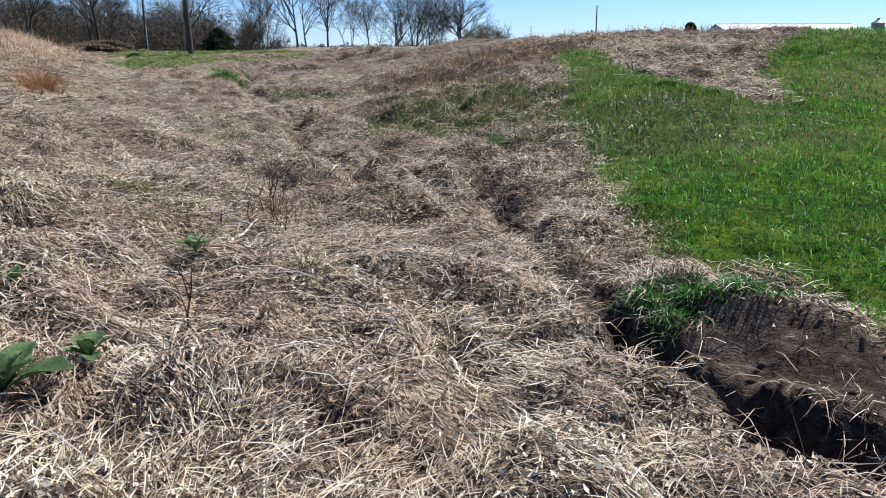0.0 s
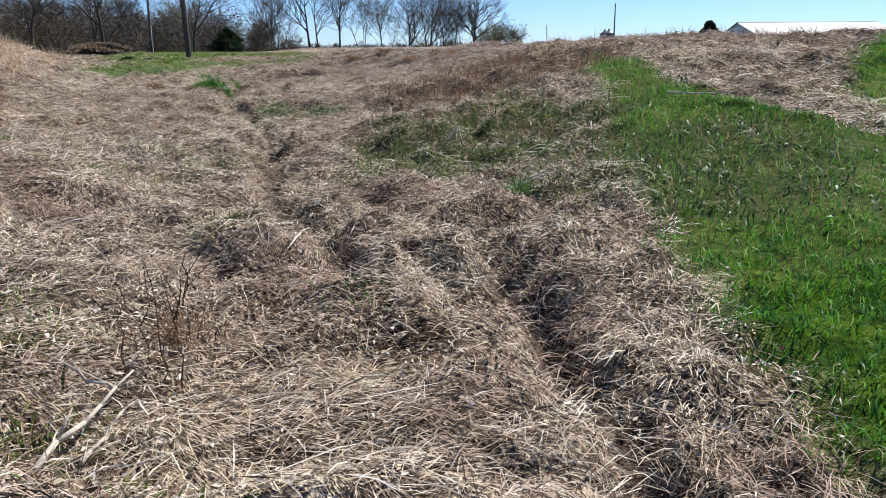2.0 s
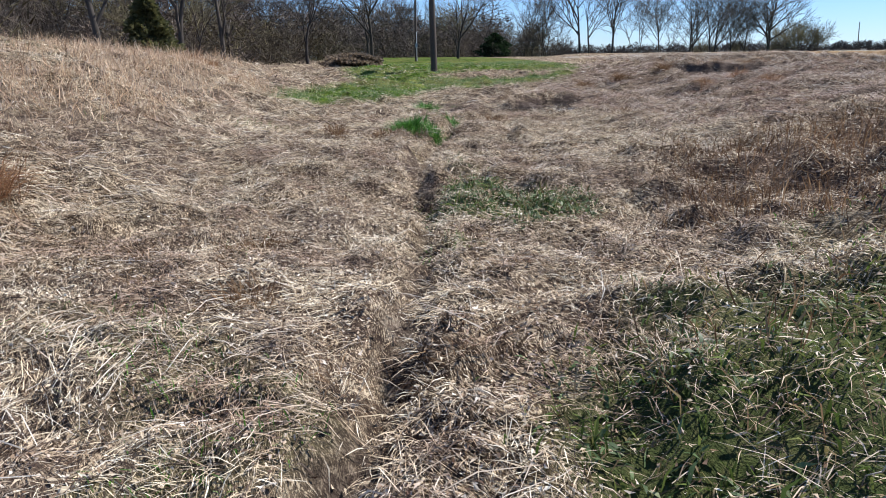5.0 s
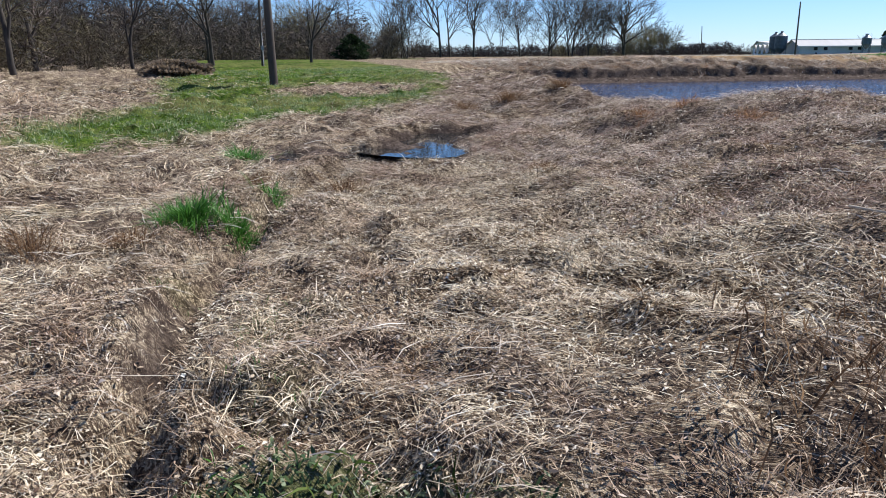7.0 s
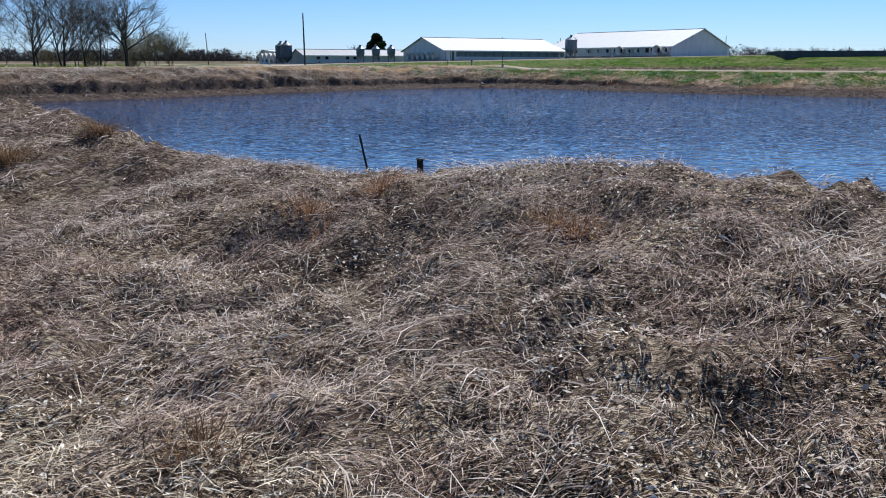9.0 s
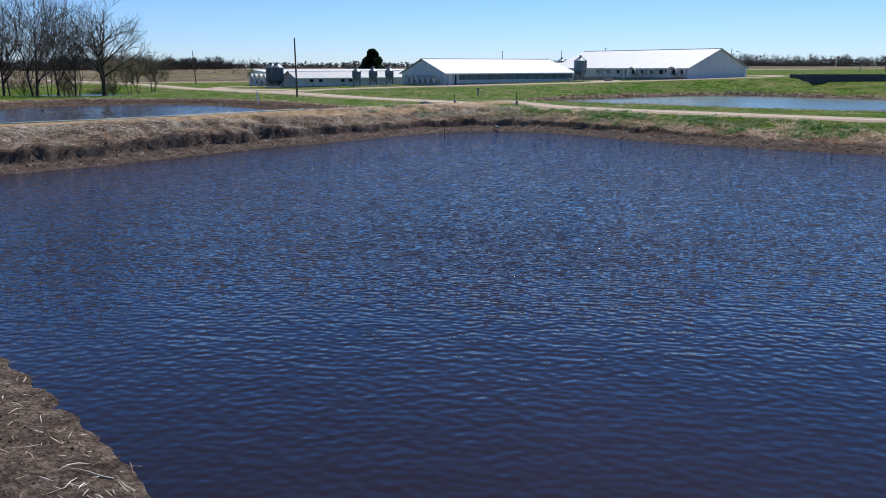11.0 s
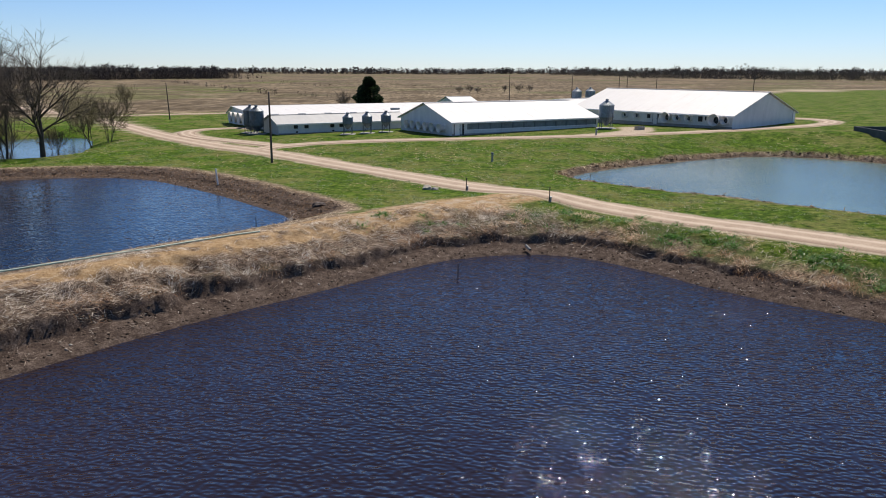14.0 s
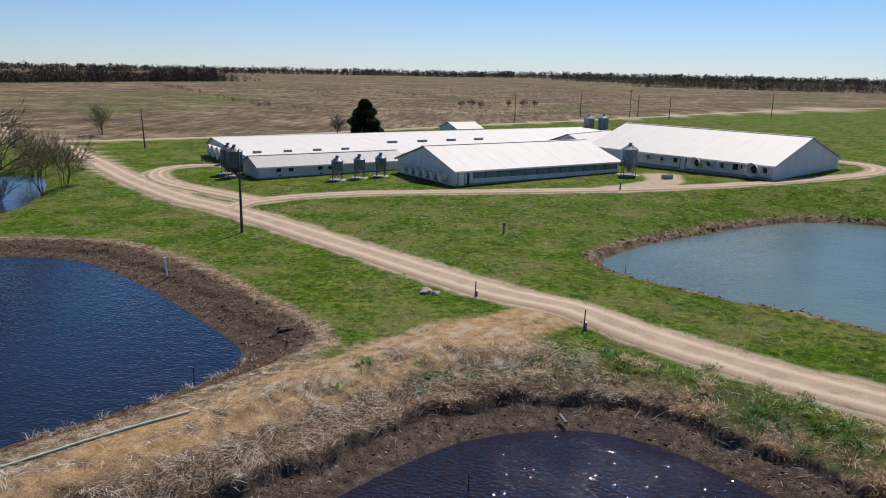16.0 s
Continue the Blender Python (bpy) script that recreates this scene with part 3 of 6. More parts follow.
    gravel = np.maximum.reduce([smooth(3.1, 2.2, line_dist(x, y, ROAD)[0] + 0.5 * jit), smooth(2.6, 1.7, line_dist(x, y, DRIVE)[0] + 0.5 * jit), smooth(2.6, 1.7, line_dist(x, y, LOOP)[0] + 0.5 * jit),
                                smooth(3.6, 2.2, line_dist(x, y, YARD)[0] + 0.6 * jit), smooth(2.4, 1.8, line_dist(x, y, FIELD_ROAD)[0]), 0.8 * smooth(0.52, 0.6, n2) * smooth(1.2, 0.7, np.hypot((x + 3.8) / 5.2, (y - 54.6) / 3.4) + 0.6 * (n1 - 0.5)),
                                0.7 * smooth(0.54, 0.62, n2) * smooth(1.6, 0.6, line_dist(x, y, TRACK)[0]) * smooth(42, 46, y)])
    lane = berm - 0.07 * np.clip(y - 36, 0, 20)
    tan = smooth(1.75, 0.9, lane + 0.5 * jit) * (0.35 + 0.65 * smooth(0.34, 0.52, n2))
    green = np.maximum(green, 0.75 * smooth(0.55, 0.64, n1) * smooth(0.5, 1.4, lane) * smooth(3.6, 2.2, lane) * smooth(36, 44, y))
    tan = np.maximum(tan, 0.9 * smooth(5.5, 2.0, np.hypot(x + 2.5, (y - 56) * 1.2) + jit))
    brown = smooth(1.3, 0.8, np.hypot((x - 9.2) / 3.0, (y + 45.4) / 2.4) + 0.7 * (n2 - 0.5))
    weeds = smooth(1.25, 0.8, np.hypot((x - 11.6) / 2.2, (y + 51.2) / 2.6) + 0.7 * (n2 - 0.5))
    weeds = np.maximum(weeds, 0.8 * smooth(0.55, 0.7, n1) * smooth(9, 5, da) * smooth(28, 34, y))
    weeds = np.maximum(weeds, 0.75 * smooth(1.25, 0.7, np.hypot((x - 15.2) / 2.7, (y + 52.6) / 2.1) + 0.9 * (n2 - 0.5)))
    weeds = np.maximum(weeds, 0.85 * p1)
    brown = np.maximum(brown, 0.6 * smooth(0.40, 0.62, n2) * smooth(9, 6, da) * smooth(-10, -16, y))
    brown = np.maximum(brown, 0.85 * smooth(0.38, 0.54, n1) * smooth(0.5, -4, x) * smooth(11, 8, da) * smooth(-20, -26, y))
    brown = np.maximum(brown, 0.75 * smooth(2.2, 2.6, da) * smooth(7.4, 6.0, da + jit) * smooth(8, 14, y) * smooth(8, -1, x))
    return green, mud, gravel, tan, field, brown, weeds


def spread(parts):
    """Grid lines at uneven steps: (from, to, step) runs joined end to end."""
    out = []
    for a, b, step in parts:
        k = max(1, round((b - a) / step))
        out += [a + (b - a) * i / k for i in range(k)]
    return np.array(out + [parts[-1][1]])


def growing(a, b, step, rate=1.3):
    """Runs whose steps grow away from a."""
    runs, p = [], a
    while abs(b - p) > step:
        q = p + math.copysign(step, b - a)
        runs.append((min(p, q), max(p, q), step))
        p, step = q, step * rate
    runs.append((min(p, b), max(p, b), abs(b - p)))
    return runs if b > a else runs[::-1]


gx = spread(growing(-60, -4500, 1.2) + [(-60, -46, 0.7), (-46, -28, 0.36), (-28, -14, 0.24), (-14, 15.5, 0.17), (15.5, 20.5, 0.085), (20.5, 23, 0.17), (23, 32, 0.4), (32, 80, 0.8)] + growing(80, 4500, 1.2))
gy = spread(growing(-70, -900, 0.6) + [(-70, -63, 0.17), (-63, -58.5, 0.085), (-58.5, -25, 0.17), (-25, -14, 0.22), (-14, -10, 0.4), (-10, 14, 0.6), (14, 34, 0.24), (34, 52, 0.2), (52, 62, 0.25), (62, 80, 0.36), (80, 130, 0.6), (130, 220, 1.0)] + growing(220, 4900, 1.5, 1.25))
GX, GY = np.meshgrid(gx, gy)
GZ = height(GX, GY)
verts = np.stack([GX.ravel(), GY.ravel(), GZ.ravel()], 1)
nx, ny = len(gx), len(gy)
idx = np.arange(nx * ny).reshape(ny, nx)
faces = np.stack([idx[:-1, :-1], idx[:-1, 1:], idx[1:, 1:], idx[1:, :-1]], -1).reshape(-1, 4)
ground_mesh = raw_mesh("ground", verts, faces, True)
cv = cover(GX.ravel(), GY.ravel())
for att, chans in (("cover_a", cv[0:3]), ("cover_b", cv[3:6]), ("cover_c", (cv[6], cv[6] * 0, cv[6] * 0))):
    data = np.ones((nx * ny, 4), np.float32)
    for k, c in enumerate(chans):
        data[:, k] = c
    ground_mesh.attributes.new(att, "FLOAT_COLOR", "POINT").data.foreach_set("color", data.ravel())


def ground_material():
    m, n, l, b = material("ground_cover", 1.0, 0, 0.05)
    att = []
    for name in ("cover_a", "cover_b", "cover_c"):
        a = n.new("ShaderNodeAttribute")
        a.attribute_name = name
        s = n.new("ShaderNodeSeparateColor")
        l.new(a.outputs["Color"], s.inputs["Color"])
        att += list(s.outputs)[:3]
    green, mud, gravel, tan, field, brown, weeds = att[:7]
    big, mid, fine = noise_node(n, l, 0.22, 4), noise_node(n, l, 1.6, 5, 0.7), noise_node(n, l, 11, 5, 0.75)
    fibre = noise_node(n, l, 26, 4, 0.8)
    tone = maths(n, l, "ADD", maths(n, l, "MULTIPLY", mid, 0.4), maths(n, l, "MULTIPLY", fine, 0.6))
    pos = n.new("ShaderNodeNewGeometry").outputs["Position"]
    warp = n.new("ShaderNodeTexNoise")
    warp.inputs["Scale"].default_value, warp.inputs["Detail"].default_value = 1.7, 2.0
    l.new(pos, warp.inputs["Vector"])
    bent = n.new("ShaderNodeVectorMath")
    bent.operation = "MULTIPLY_ADD"
    l.new(warp.outputs["Color"], bent.inputs[0])
    bent.inputs[1].default_value = (0.5, 0.5, 0.0)
    l.new(pos, bent.inputs[2])
    fibres = None
    for turn in (15, 75, 140):
        mp = n.new("ShaderNodeMapping")
        mp.inputs["Rotation"].default_value = (0, 0, radians(turn))
        mp.inputs["Scale"].default_value = (9, 85, 30)
        l.new(bent.outputs[0], mp.inputs["Vector"])
        f = noise_node(n, l, 1.0, 2, 0.5, mp.outputs["Vector"])
        fibres = f if fibres is None else maths(n, l, "MAXIMUM", fibres, f)
    # soil between the fibres, taken near-black to paint in the shade of the gaps
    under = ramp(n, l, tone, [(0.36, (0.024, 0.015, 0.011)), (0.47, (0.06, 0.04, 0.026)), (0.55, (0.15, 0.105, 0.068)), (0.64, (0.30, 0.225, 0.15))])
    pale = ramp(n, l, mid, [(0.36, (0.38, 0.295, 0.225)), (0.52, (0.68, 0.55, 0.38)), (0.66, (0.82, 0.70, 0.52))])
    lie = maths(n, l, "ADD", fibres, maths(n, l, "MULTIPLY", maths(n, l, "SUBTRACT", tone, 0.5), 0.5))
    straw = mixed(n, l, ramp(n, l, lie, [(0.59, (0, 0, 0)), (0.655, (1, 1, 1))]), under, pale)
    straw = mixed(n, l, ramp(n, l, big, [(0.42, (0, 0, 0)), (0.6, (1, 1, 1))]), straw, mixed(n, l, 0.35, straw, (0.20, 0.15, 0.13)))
    grass = ramp(n, l, tone, [(0.38, (0.010, 0.023, 0.002)), (0.47, (0.038, 0.074, 0.006)), (0.56, (0.08, 0.13, 0.013)), (0.66, (0.17, 0.21, 0.045))])
    turf = maths(n, l, "ADD", maths(n, l, "MULTIPLY", noise_node(n, l, 0.75, 4, 0.7), 0.6), maths(n, l, "MULTIPLY", noise_node(n, l, 3.2, 3, 0.7), 0.4))
    grass = mixed(n, l, 1.0, grass, ramp(n, l, turf, [(0.38, (0.5, 0.58, 0.5)), (0.5, (1.0, 1.12, 0.9)), (0.6, (1.45, 1.5, 1.15))]), "MULTIPLY")
    thin = maths(n, l, "ADD", maths(n, l, "MULTIPLY", big, 0.6), maths(n, l, "MULTIPLY", mid, 0.4))
    grass = mixed(n, l, ramp(n, l, thin, [(0.46, (0, 0, 0)), (0.58, (0.85, 0.85, 0.85))]), grass, mixed(n, l, 0.5, grass, (0.24, 0.195, 0.09)))
    wet = ramp(n, l, tone, [(0.38, (0.026, 0.019, 0.016)), (0.5, (0.078, 0.057, 0.047)), (0.62, (0.20, 0.157, 0.13))])
    stones = ramp(n, l, tone, [(0.3, (0.24, 0.185, 0.135)), (0.5, (0.42, 0.345, 0.265)), (0.7, (0.57, 0.485, 0.385))])
    earth = ramp(n, l, tone, [(0.36, (0.17, 0.105, 0.055)), (0.5, (0.36, 0.24, 0.13)), (0.64, (0.56, 0.43, 0.28))])
    rows = noise_node(n, l, 0.035, 5, 0.7, stretch=(0.8, 1.1, 1))
    stubble = ramp(n, l, maths(n, l, "ADD", maths(n, l, "MULTIPLY", rows, 0.5), maths(n, l, "MULTIPLY", big, 0.5)), [(0.38, (0.07, 0.053, 0.034)), (0.48, (0.135, 0.104, 0.068)), (0.54, (0.20, 0.156, 0.103)), (0.64, (0.30, 0.24, 0.165))])
    tint = noise_node(n, l, 0.008, 3, 0.6)
    stubble = mixed(n, l, ramp(n, l, tint, [(0.52, (0, 0, 0)), (0.62, (0.7, 0.7, 0.7))]), stubble, (0.10, 0.115, 0.04))
    drill = noise_node(n, l, 0.55, 3, 0.7, stretch=(1.0, 0.1, 1.0))
    stubble = mixed(n, l, 1.0, stubble, ramp(n, l, drill, [(0.34, (0.6, 0.58, 0.56)), (0.5, (1.0, 1.0, 1.0)), (0.64, (1.5, 1.5, 1.55))]), "MULTIPLY")
    wash = noise_node(n, l, 0.02, 5, 0.7)
    stubble = mixed(n, l, ramp(n, l, wash, [(0.42, (0.75, 0.75, 0.75)), (0.55, (0, 0, 0))]), stubble, mixed(n, l, 0.6, stubble, (0.085, 0.066, 0.045)))
    weedy = ramp(n, l, tone, [(0.3, (0.028, 0.035, 0.015)), (0.5, (0.075, 0.095, 0.035)), (0.7, (0.19, 0.165, 0.08))])
    dusk = ramp(n, l, tone, [(0.36, (0.028, 0.019, 0.015)), (0.5, (0.085, 0.058, 0.044)), (0.64, (0.22, 0.16, 0.115))])
    dusk = mixed(n, l, ramp(n, l, lie, [(0.60, (0, 0, 0)), (0.68, (0.8, 0.8, 0.8))]), dusk, (0.42, 0.33, 0.26))
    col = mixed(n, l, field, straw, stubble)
    col = mixed(n, l, green, col, grass)
    col = mixed(n, l, weeds, col, weedy)
    col = mixed(n, l, brown, col, dusk)
    col = mixed(n, l, tan, col, earth)
    col = mixed(n, l, mud, col, wet)
    col = mixed(n, l, gravel, col, stones)
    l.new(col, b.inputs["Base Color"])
    bumped(n, l, b, maths(n, l, "ADD", maths(n, l, "MULTIPLY", fine, 1.0), maths(n, l, "ADD", maths(n, l, "MULTIPLY", fibre, 0.4), maths(n, l, "MULTIPLY", fibres, 0.5))), 1.0, 0.06)
    return m


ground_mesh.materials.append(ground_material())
ground = tagged(new("ground", ground_mesh), "rough ground of matted dead grass, green grass, mud banks and stubble fields", "ground", kind="structure")



def ground_z(x, y):
    """The height of the ground sheet itself."""
    x, y = np.atleast_1d(np.asarray(x, float)), np.atleast_1d(np.asarray(y, float))
    i, j = np.clip(np.searchsorted(gx, x) - 1, 0, nx - 2), np.clip(np.searchsorted(gy, y) - 1, 0, ny - 2)
    u, v = (x - gx[i]) / (gx[i + 1] - gx[i]), (y - gy[j]) / (gy[j + 1] - gy[j])
    return (GZ[j, i] * (1 - u) + GZ[j, i + 1] * u) * (1 - v) + (GZ[j + 1, i] * (1 - u) + GZ[j + 1, i + 1] * u) * v


def shares(x, y):
    """The ground cover looked up on the sheet's own grid."""
    i, j = np.clip(np.searchsorted(gx, x), 0, nx - 1), np.clip(np.searchsorted(gy, y), 0, ny - 1)
    k = j * nx + i
    return [c[k] for c in cv]


# ---- water ----
def water(name, outline, z, mat, label):
    bm = bmesh.new()
    bm.faces.new([bm.verts.new((x, y, 0)) for x, y in outline])
    bmesh.ops.triangulate(bm, faces=bm.faces[:])
    ob = part(name, bm, mat)
    ob.location.z = z
    return tagged(ob, label, "water", kind="structure")


def swollen(outline, by):
    cx, cy = sum(p[0] for p in outline) / len(outline), sum(p[1] for p in outline) / len(outline)
    return [(x + by * (x - cx) / math.hypot(x - cx, y - cy), y + by * (y - cy) / math.hypot(x - cx, y - cy)) for x, y in outline]


water("water_lagoon", swollen(LAGOON, 0.5), Z_LAGOON, lagoon_mat, "dark brown lagoon water with small wind ripples")
water("water_basin", swollen(POND_W, 0.5), Z_W, basin_mat, "dark water of a second basin behind a berm")
water("water_pond", swollen(POND_E, 0.4), Z_E, pond_mat, "grey-blue pond water below the barns")
water("water_tree_pond", swollen(POND_F, 0.4), Z_F, tree_pond_mat, "still pond water under bare trees")

water("water_puddle", rounded([(-2.2, -38.6), (-2.6, -37.2), (-3.8, -35.6), (-4.0, -34.0), (-6.0, -33.8), (-6.6, -35.4), (-5.9, -37.4), (-4.8, -38.9), (-3.4, -39.1)], 1), 0.50, pool_mat, "shallow puddle of standing water in the dead grass")
water("water_puddle", rounded([(-4.3, -39.0), (-5.0, -38.8), (-6.0, -40.2), (-5.4, -40.8), (-4.4, -40.0)], 1), 0.46, pool_mat, "small puddle of standing water in the dead grass")


# ---- road ribbons ----
def resample(pts, step):
    out, carry = [pts[0]], 0.0
    for (ax, ay), (bx, by) in zip(pts, pts[1:]):
        length = math.hypot(bx - ax, by - ay)
        k = max(1, round(length / step))
        out += [(ax + (bx - ax) * i / k, ay + (by - ay) * i / k) for i in range(1, k + 1)]
    return np.array(out)


def road_material():
    m, n, l, b = material("gravel_road", 0.95, 0, 0.2)
    uv = n.new("ShaderNodeUVMap")
    uv.uv_map = "across"
    sx = n.new("ShaderNodeSeparateXYZ")
    l.new(uv.outputs["UV"], sx.inputs["Vector"])
    big, fine = noise_node(n, l, 0.5, 5, 0.7), noise_node(n, l, 9, 5, 0.75)
    tone = maths(n, l, "ADD", maths(n, l, "MULTIPLY", big, 0.45), maths(n, l, "MULTIPLY", fine, 0.55))
    base = ramp(n, l, tone, [(0.32, (0.22, 0.155, 0.112)), (0.5, (0.365, 0.28, 0.21)), (0.7, (0.50, 0.40, 0.31))])
    off = maths(n, l, "MULTIPLY", maths(n, l, "SUBTRACT", big, 0.5), 0.16)
    v = maths(n, l, "ABSOLUTE", maths(n, l, "SUBTRACT", maths(n, l, "ADD", sx.outputs["X"], off), 0.5))
    rut = ramp(n, l, maths(n, l, "ABSOLUTE", maths(n, l, "SUBTRACT", v, 0.21)), [(0.03, (1, 1, 1)), (0.11, (0, 0, 0))])
    edge = ramp(n, l, v, [(0.33, (0, 0, 0)), (0.47, (1, 1, 1))])
    col = mixed(n, l, rut, base, mixed(n, l, 0.5, base, (0.60, 0.50, 0.395)))
    col = mixed(n, l, edge, col, mixed(n, l, 0.7, col, (0.19, 0.125, 0.085)))
    l.new(col, b.inputs["Base Color"])
    bumped(n, l, b, fine, 0.6, 0.03)
    return m


gravel_mat = road_material()


def road(name, line, width, label, lift=0.05):
    p = resample(line, 1.0)
    t = np.gradient(p, axis=0)
    t /= np.linalg.norm(t, axis=1)[:, None]
    side = np.stack([t[:, 1], -t[:, 0]], 1)
    k = 9
    vs, uvs = [], []
    for j in range(k):
        f = j / (k - 1)
        e = (f - 0.5) * width
        if j in (0, k - 1):
            e += math.copysign(1, e) * 0.5 * (fbm(p[:, 0] * 0.5, p[:, 1] * 0.5, 50 + j) - 0.5)
        q = p + side * np.reshape(e, (-1, 1))
        crown = lift + 0.05 * (1 - (2 * f - 1) ** 2) - (0.09 if j in (0, k - 1) else 0)
        vs.append(np.column_stack([q, height(q[:, 0], q[:, 1], False) + crown]))
    vs = np.stack(vs, 1)
    n = len(p)
    ids = np.arange(n * k).reshape(n, k)
    fs = np.stack([ids[:-1, :-1], ids[:-1, 1:], ids[1:, 1:], ids[1:, :-1]], -1).reshape(-1, 4)
    me = raw_mesh(name, vs.reshape(-1, 3), fs, True)
    lay = me.uv_layers.new(name="across")
    co = np.tile(np.arange(k) / (k - 1), n)
    li = np.empty(len(me.loops), np.int32)
    me.loops.foreach_get("vertex_index", li)
    lay.data.foreach_set("uv", np.column_stack([co[li], np.zeros(len(li))]).astype(np.float32).ravel())
    me.materials.append(gravel_mat)
    return tagged(new(name, me), label, "road", kind="structure")


road("road", ROAD, 4.8, "pale gravel farm road with two worn wheel tracks")
road("road_drive", DRIVE, 3.4, "pale gravel drive along the barns", 0.06)
road("road_loop", LOOP, 3.2, "gravel turning loop beside the long barn", 0.07)
road("road_field", FIELD_ROAD, 4.0, "straight pale field road at the edge of the stubble", 0.06)

# ---- barns ----
def at_ground(x, y, lift=0.0):
    return float(ground_z(x, y)[0]) + lift


def barn(name, label, x, y, z, turn, length, width, eave, rise, lap=0.45, gable_mat=None, ridge=None, roof=roof_mat):
    """A gabled barn: its near left corner at (x, y), its length along the turn from +x, its width to the left of that."""
    b = thing(name, pose(x, y, z, 0, 0, turn), label, "barn", "barns of the farm")
    t = 0.15
    ridge = ridge or width / 2
    gm = gable_mat or wall_mat
    part("wall", boxes((0, 0, -0.6, length, t, eave)), wall_mat, b)
    part("wall", boxes((0, width - t, -0.6, length, width, eave)), wall_mat, b)
    for gx0 in (0, length - t):
        bm = bmesh.new()
        prof = [(t, -0.6), (width - t, -0.6), (width - t, eave), (ridge, eave + rise - 0.12), (t, eave)]
        lo, hi = [bm.verts.new((gx0, p, q)) for p, q in prof], [bm.verts.new((gx0 + t, p, q)) for p, q in prof]
        bm.faces.new(lo[::-1] if gx0 else lo[::-1])
        bm.faces.new(hi)
        for i in range(5):
            j = (i + 1) % 5
            bm.faces.new((lo[i], lo[j], hi[j], hi[i]))
        part("gable_wall", bm, gm, b)
    run = ridge
    sheets = max(6, round(length / 3.0))
    for side in (0, 1):
        slope = rise / (ridge if side == 0 else width - ridge)
        r = part("roof", roof_side(length, run, rise, slope, lap, side, eave, width), roof, b)
        for k in range(1, sheets):
            xx = -lap + (length + 2 * lap) * k / sheets
            bm = bmesh.new()
            for dx in (0.0,):
                y0, y1 = (-lap, run) if side == 0 else (width + lap, run)
                z0, z1 = eave - lap * slope, eave + rise
                ring_tube(bm, (xx, y0, z0 + 0.085), (xx, y1, z1 + 0.082), 0.009, 0.009, 4)
            part("roof_seam", bm, roof, r)
    part("ridge_cap", boxes((-lap - 0.05, run - 0.28, eave + rise + 0.03, length + lap + 0.05, run + 0.28, eave + rise + 0.11), bevel=0.02), roof, b)
    for yy, slope in ((-lap - 0.06, rise / ridge), (width + lap, rise / (width - ridge))):
        part("fascia", boxes((-lap, yy, eave - lap * slope - 0.16, length + lap, yy + 0.06, eave - lap * slope + 0.03)), white_paint_mat, b)
    part("plinth", boxes((-0.02, -0.03, -0.6, length + 0.02, 0, 0.28)), concrete_mat, b)
    return b


def roof_side(length, run, rise, slope, lap, side, eave, width):
    bm = bmesh.new()
    y0 = -lap if side == 0 else width + lap
    p = [(-lap, y0, eave - lap * slope), (length + lap, y0, eave - lap * slope), (length + lap, run, eave + rise), (-lap, run, eave + rise)]
    lo, hi = [bm.verts.new(q) for q in p], [bm.verts.new((q[0], q[1], q[2] + 0.08)) for q in p]
    flip = side == 1
    bm.faces.new(hi[::-1] if flip else hi)
    bm.faces.new(lo if flip else lo[::-1])
    for i in range(4):
        j = (i + 1) % 4
        f = (lo[i], lo[j], hi[j], hi[i])
        bm.faces.new(f[::-1] if flip else f)
    return bm


def fan(parent, x, y, z, turn, size=1.2, deep=0.75, hood=False, tilt=0.0):
    """A wall fan with its flared discharge cone, facing along the turn."""
    base = part("fan_housing", boxes((-size * 0.5, -0.10, -size * 0.5, size * 0.5, 0.02, size * 0.5), bevel=0.02), fibre_mat, parent)
    base.matrix_basis = pose(x, y, z, 0, 0, turn)
    if not hood:
        bm = lathe(bmesh.new(), [(size * 0.40, 0.08), (size * 0.46, deep * 0.5), (size * 0.56, deep), (size * 0.60, deep + 0.02), (size * 0.55, deep - 0.03), (size * 0.44, deep * 0.45), (size * 0.36, 0.10)], 20)
        bmesh.ops.rotate(bm, cent=(0, 0, 0), matrix=Matrix.Rotation(radians(90 + tilt), 3, "X"), verts=bm.verts)
        part("cone", bm, fibre_mat, base, "white flared fan cone", True)
        bm = lathe(bmesh.new(), [(0.001, 0.14), (size * 0.36, 0.14)], 20)
        bmesh.ops.rotate(bm, cent=(0, 0, 0), matrix=Matrix.Rotation(radians(90), 3, "X"), verts=bm.verts)
        part("shutter", bm, dark_mat, base)
        bm = bmesh.new()
        for k in range(3):
            a = 2 * math.pi * k / 3
            box(bm, -0.05, -0.22, 0.03, 0.05, -0.2, size * 0.38)
            bmesh.ops.rotate(bm, cent=(0, 0, 0), matrix=Matrix.Rotation(2 * math.pi / 3, 3, "Y"), verts=bm.verts)
        part("blade", bm, dull_steel_mat, base)
    else:
        bm = boxes((-size * 0.43, -0.12, -size * 0.43, size * 0.43, -0.101, size * 0.43))
        for k in range(6):
            zz = -size * 0.4 + size * 0.8 * k / 5
            box(bm, -size * 0.42, -0.15, zz - 0.04, size * 0.42, -0.11, zz + 0.05)
        part("shutter", bm, dark_mat, base, "dark louvred shutter")
    return base


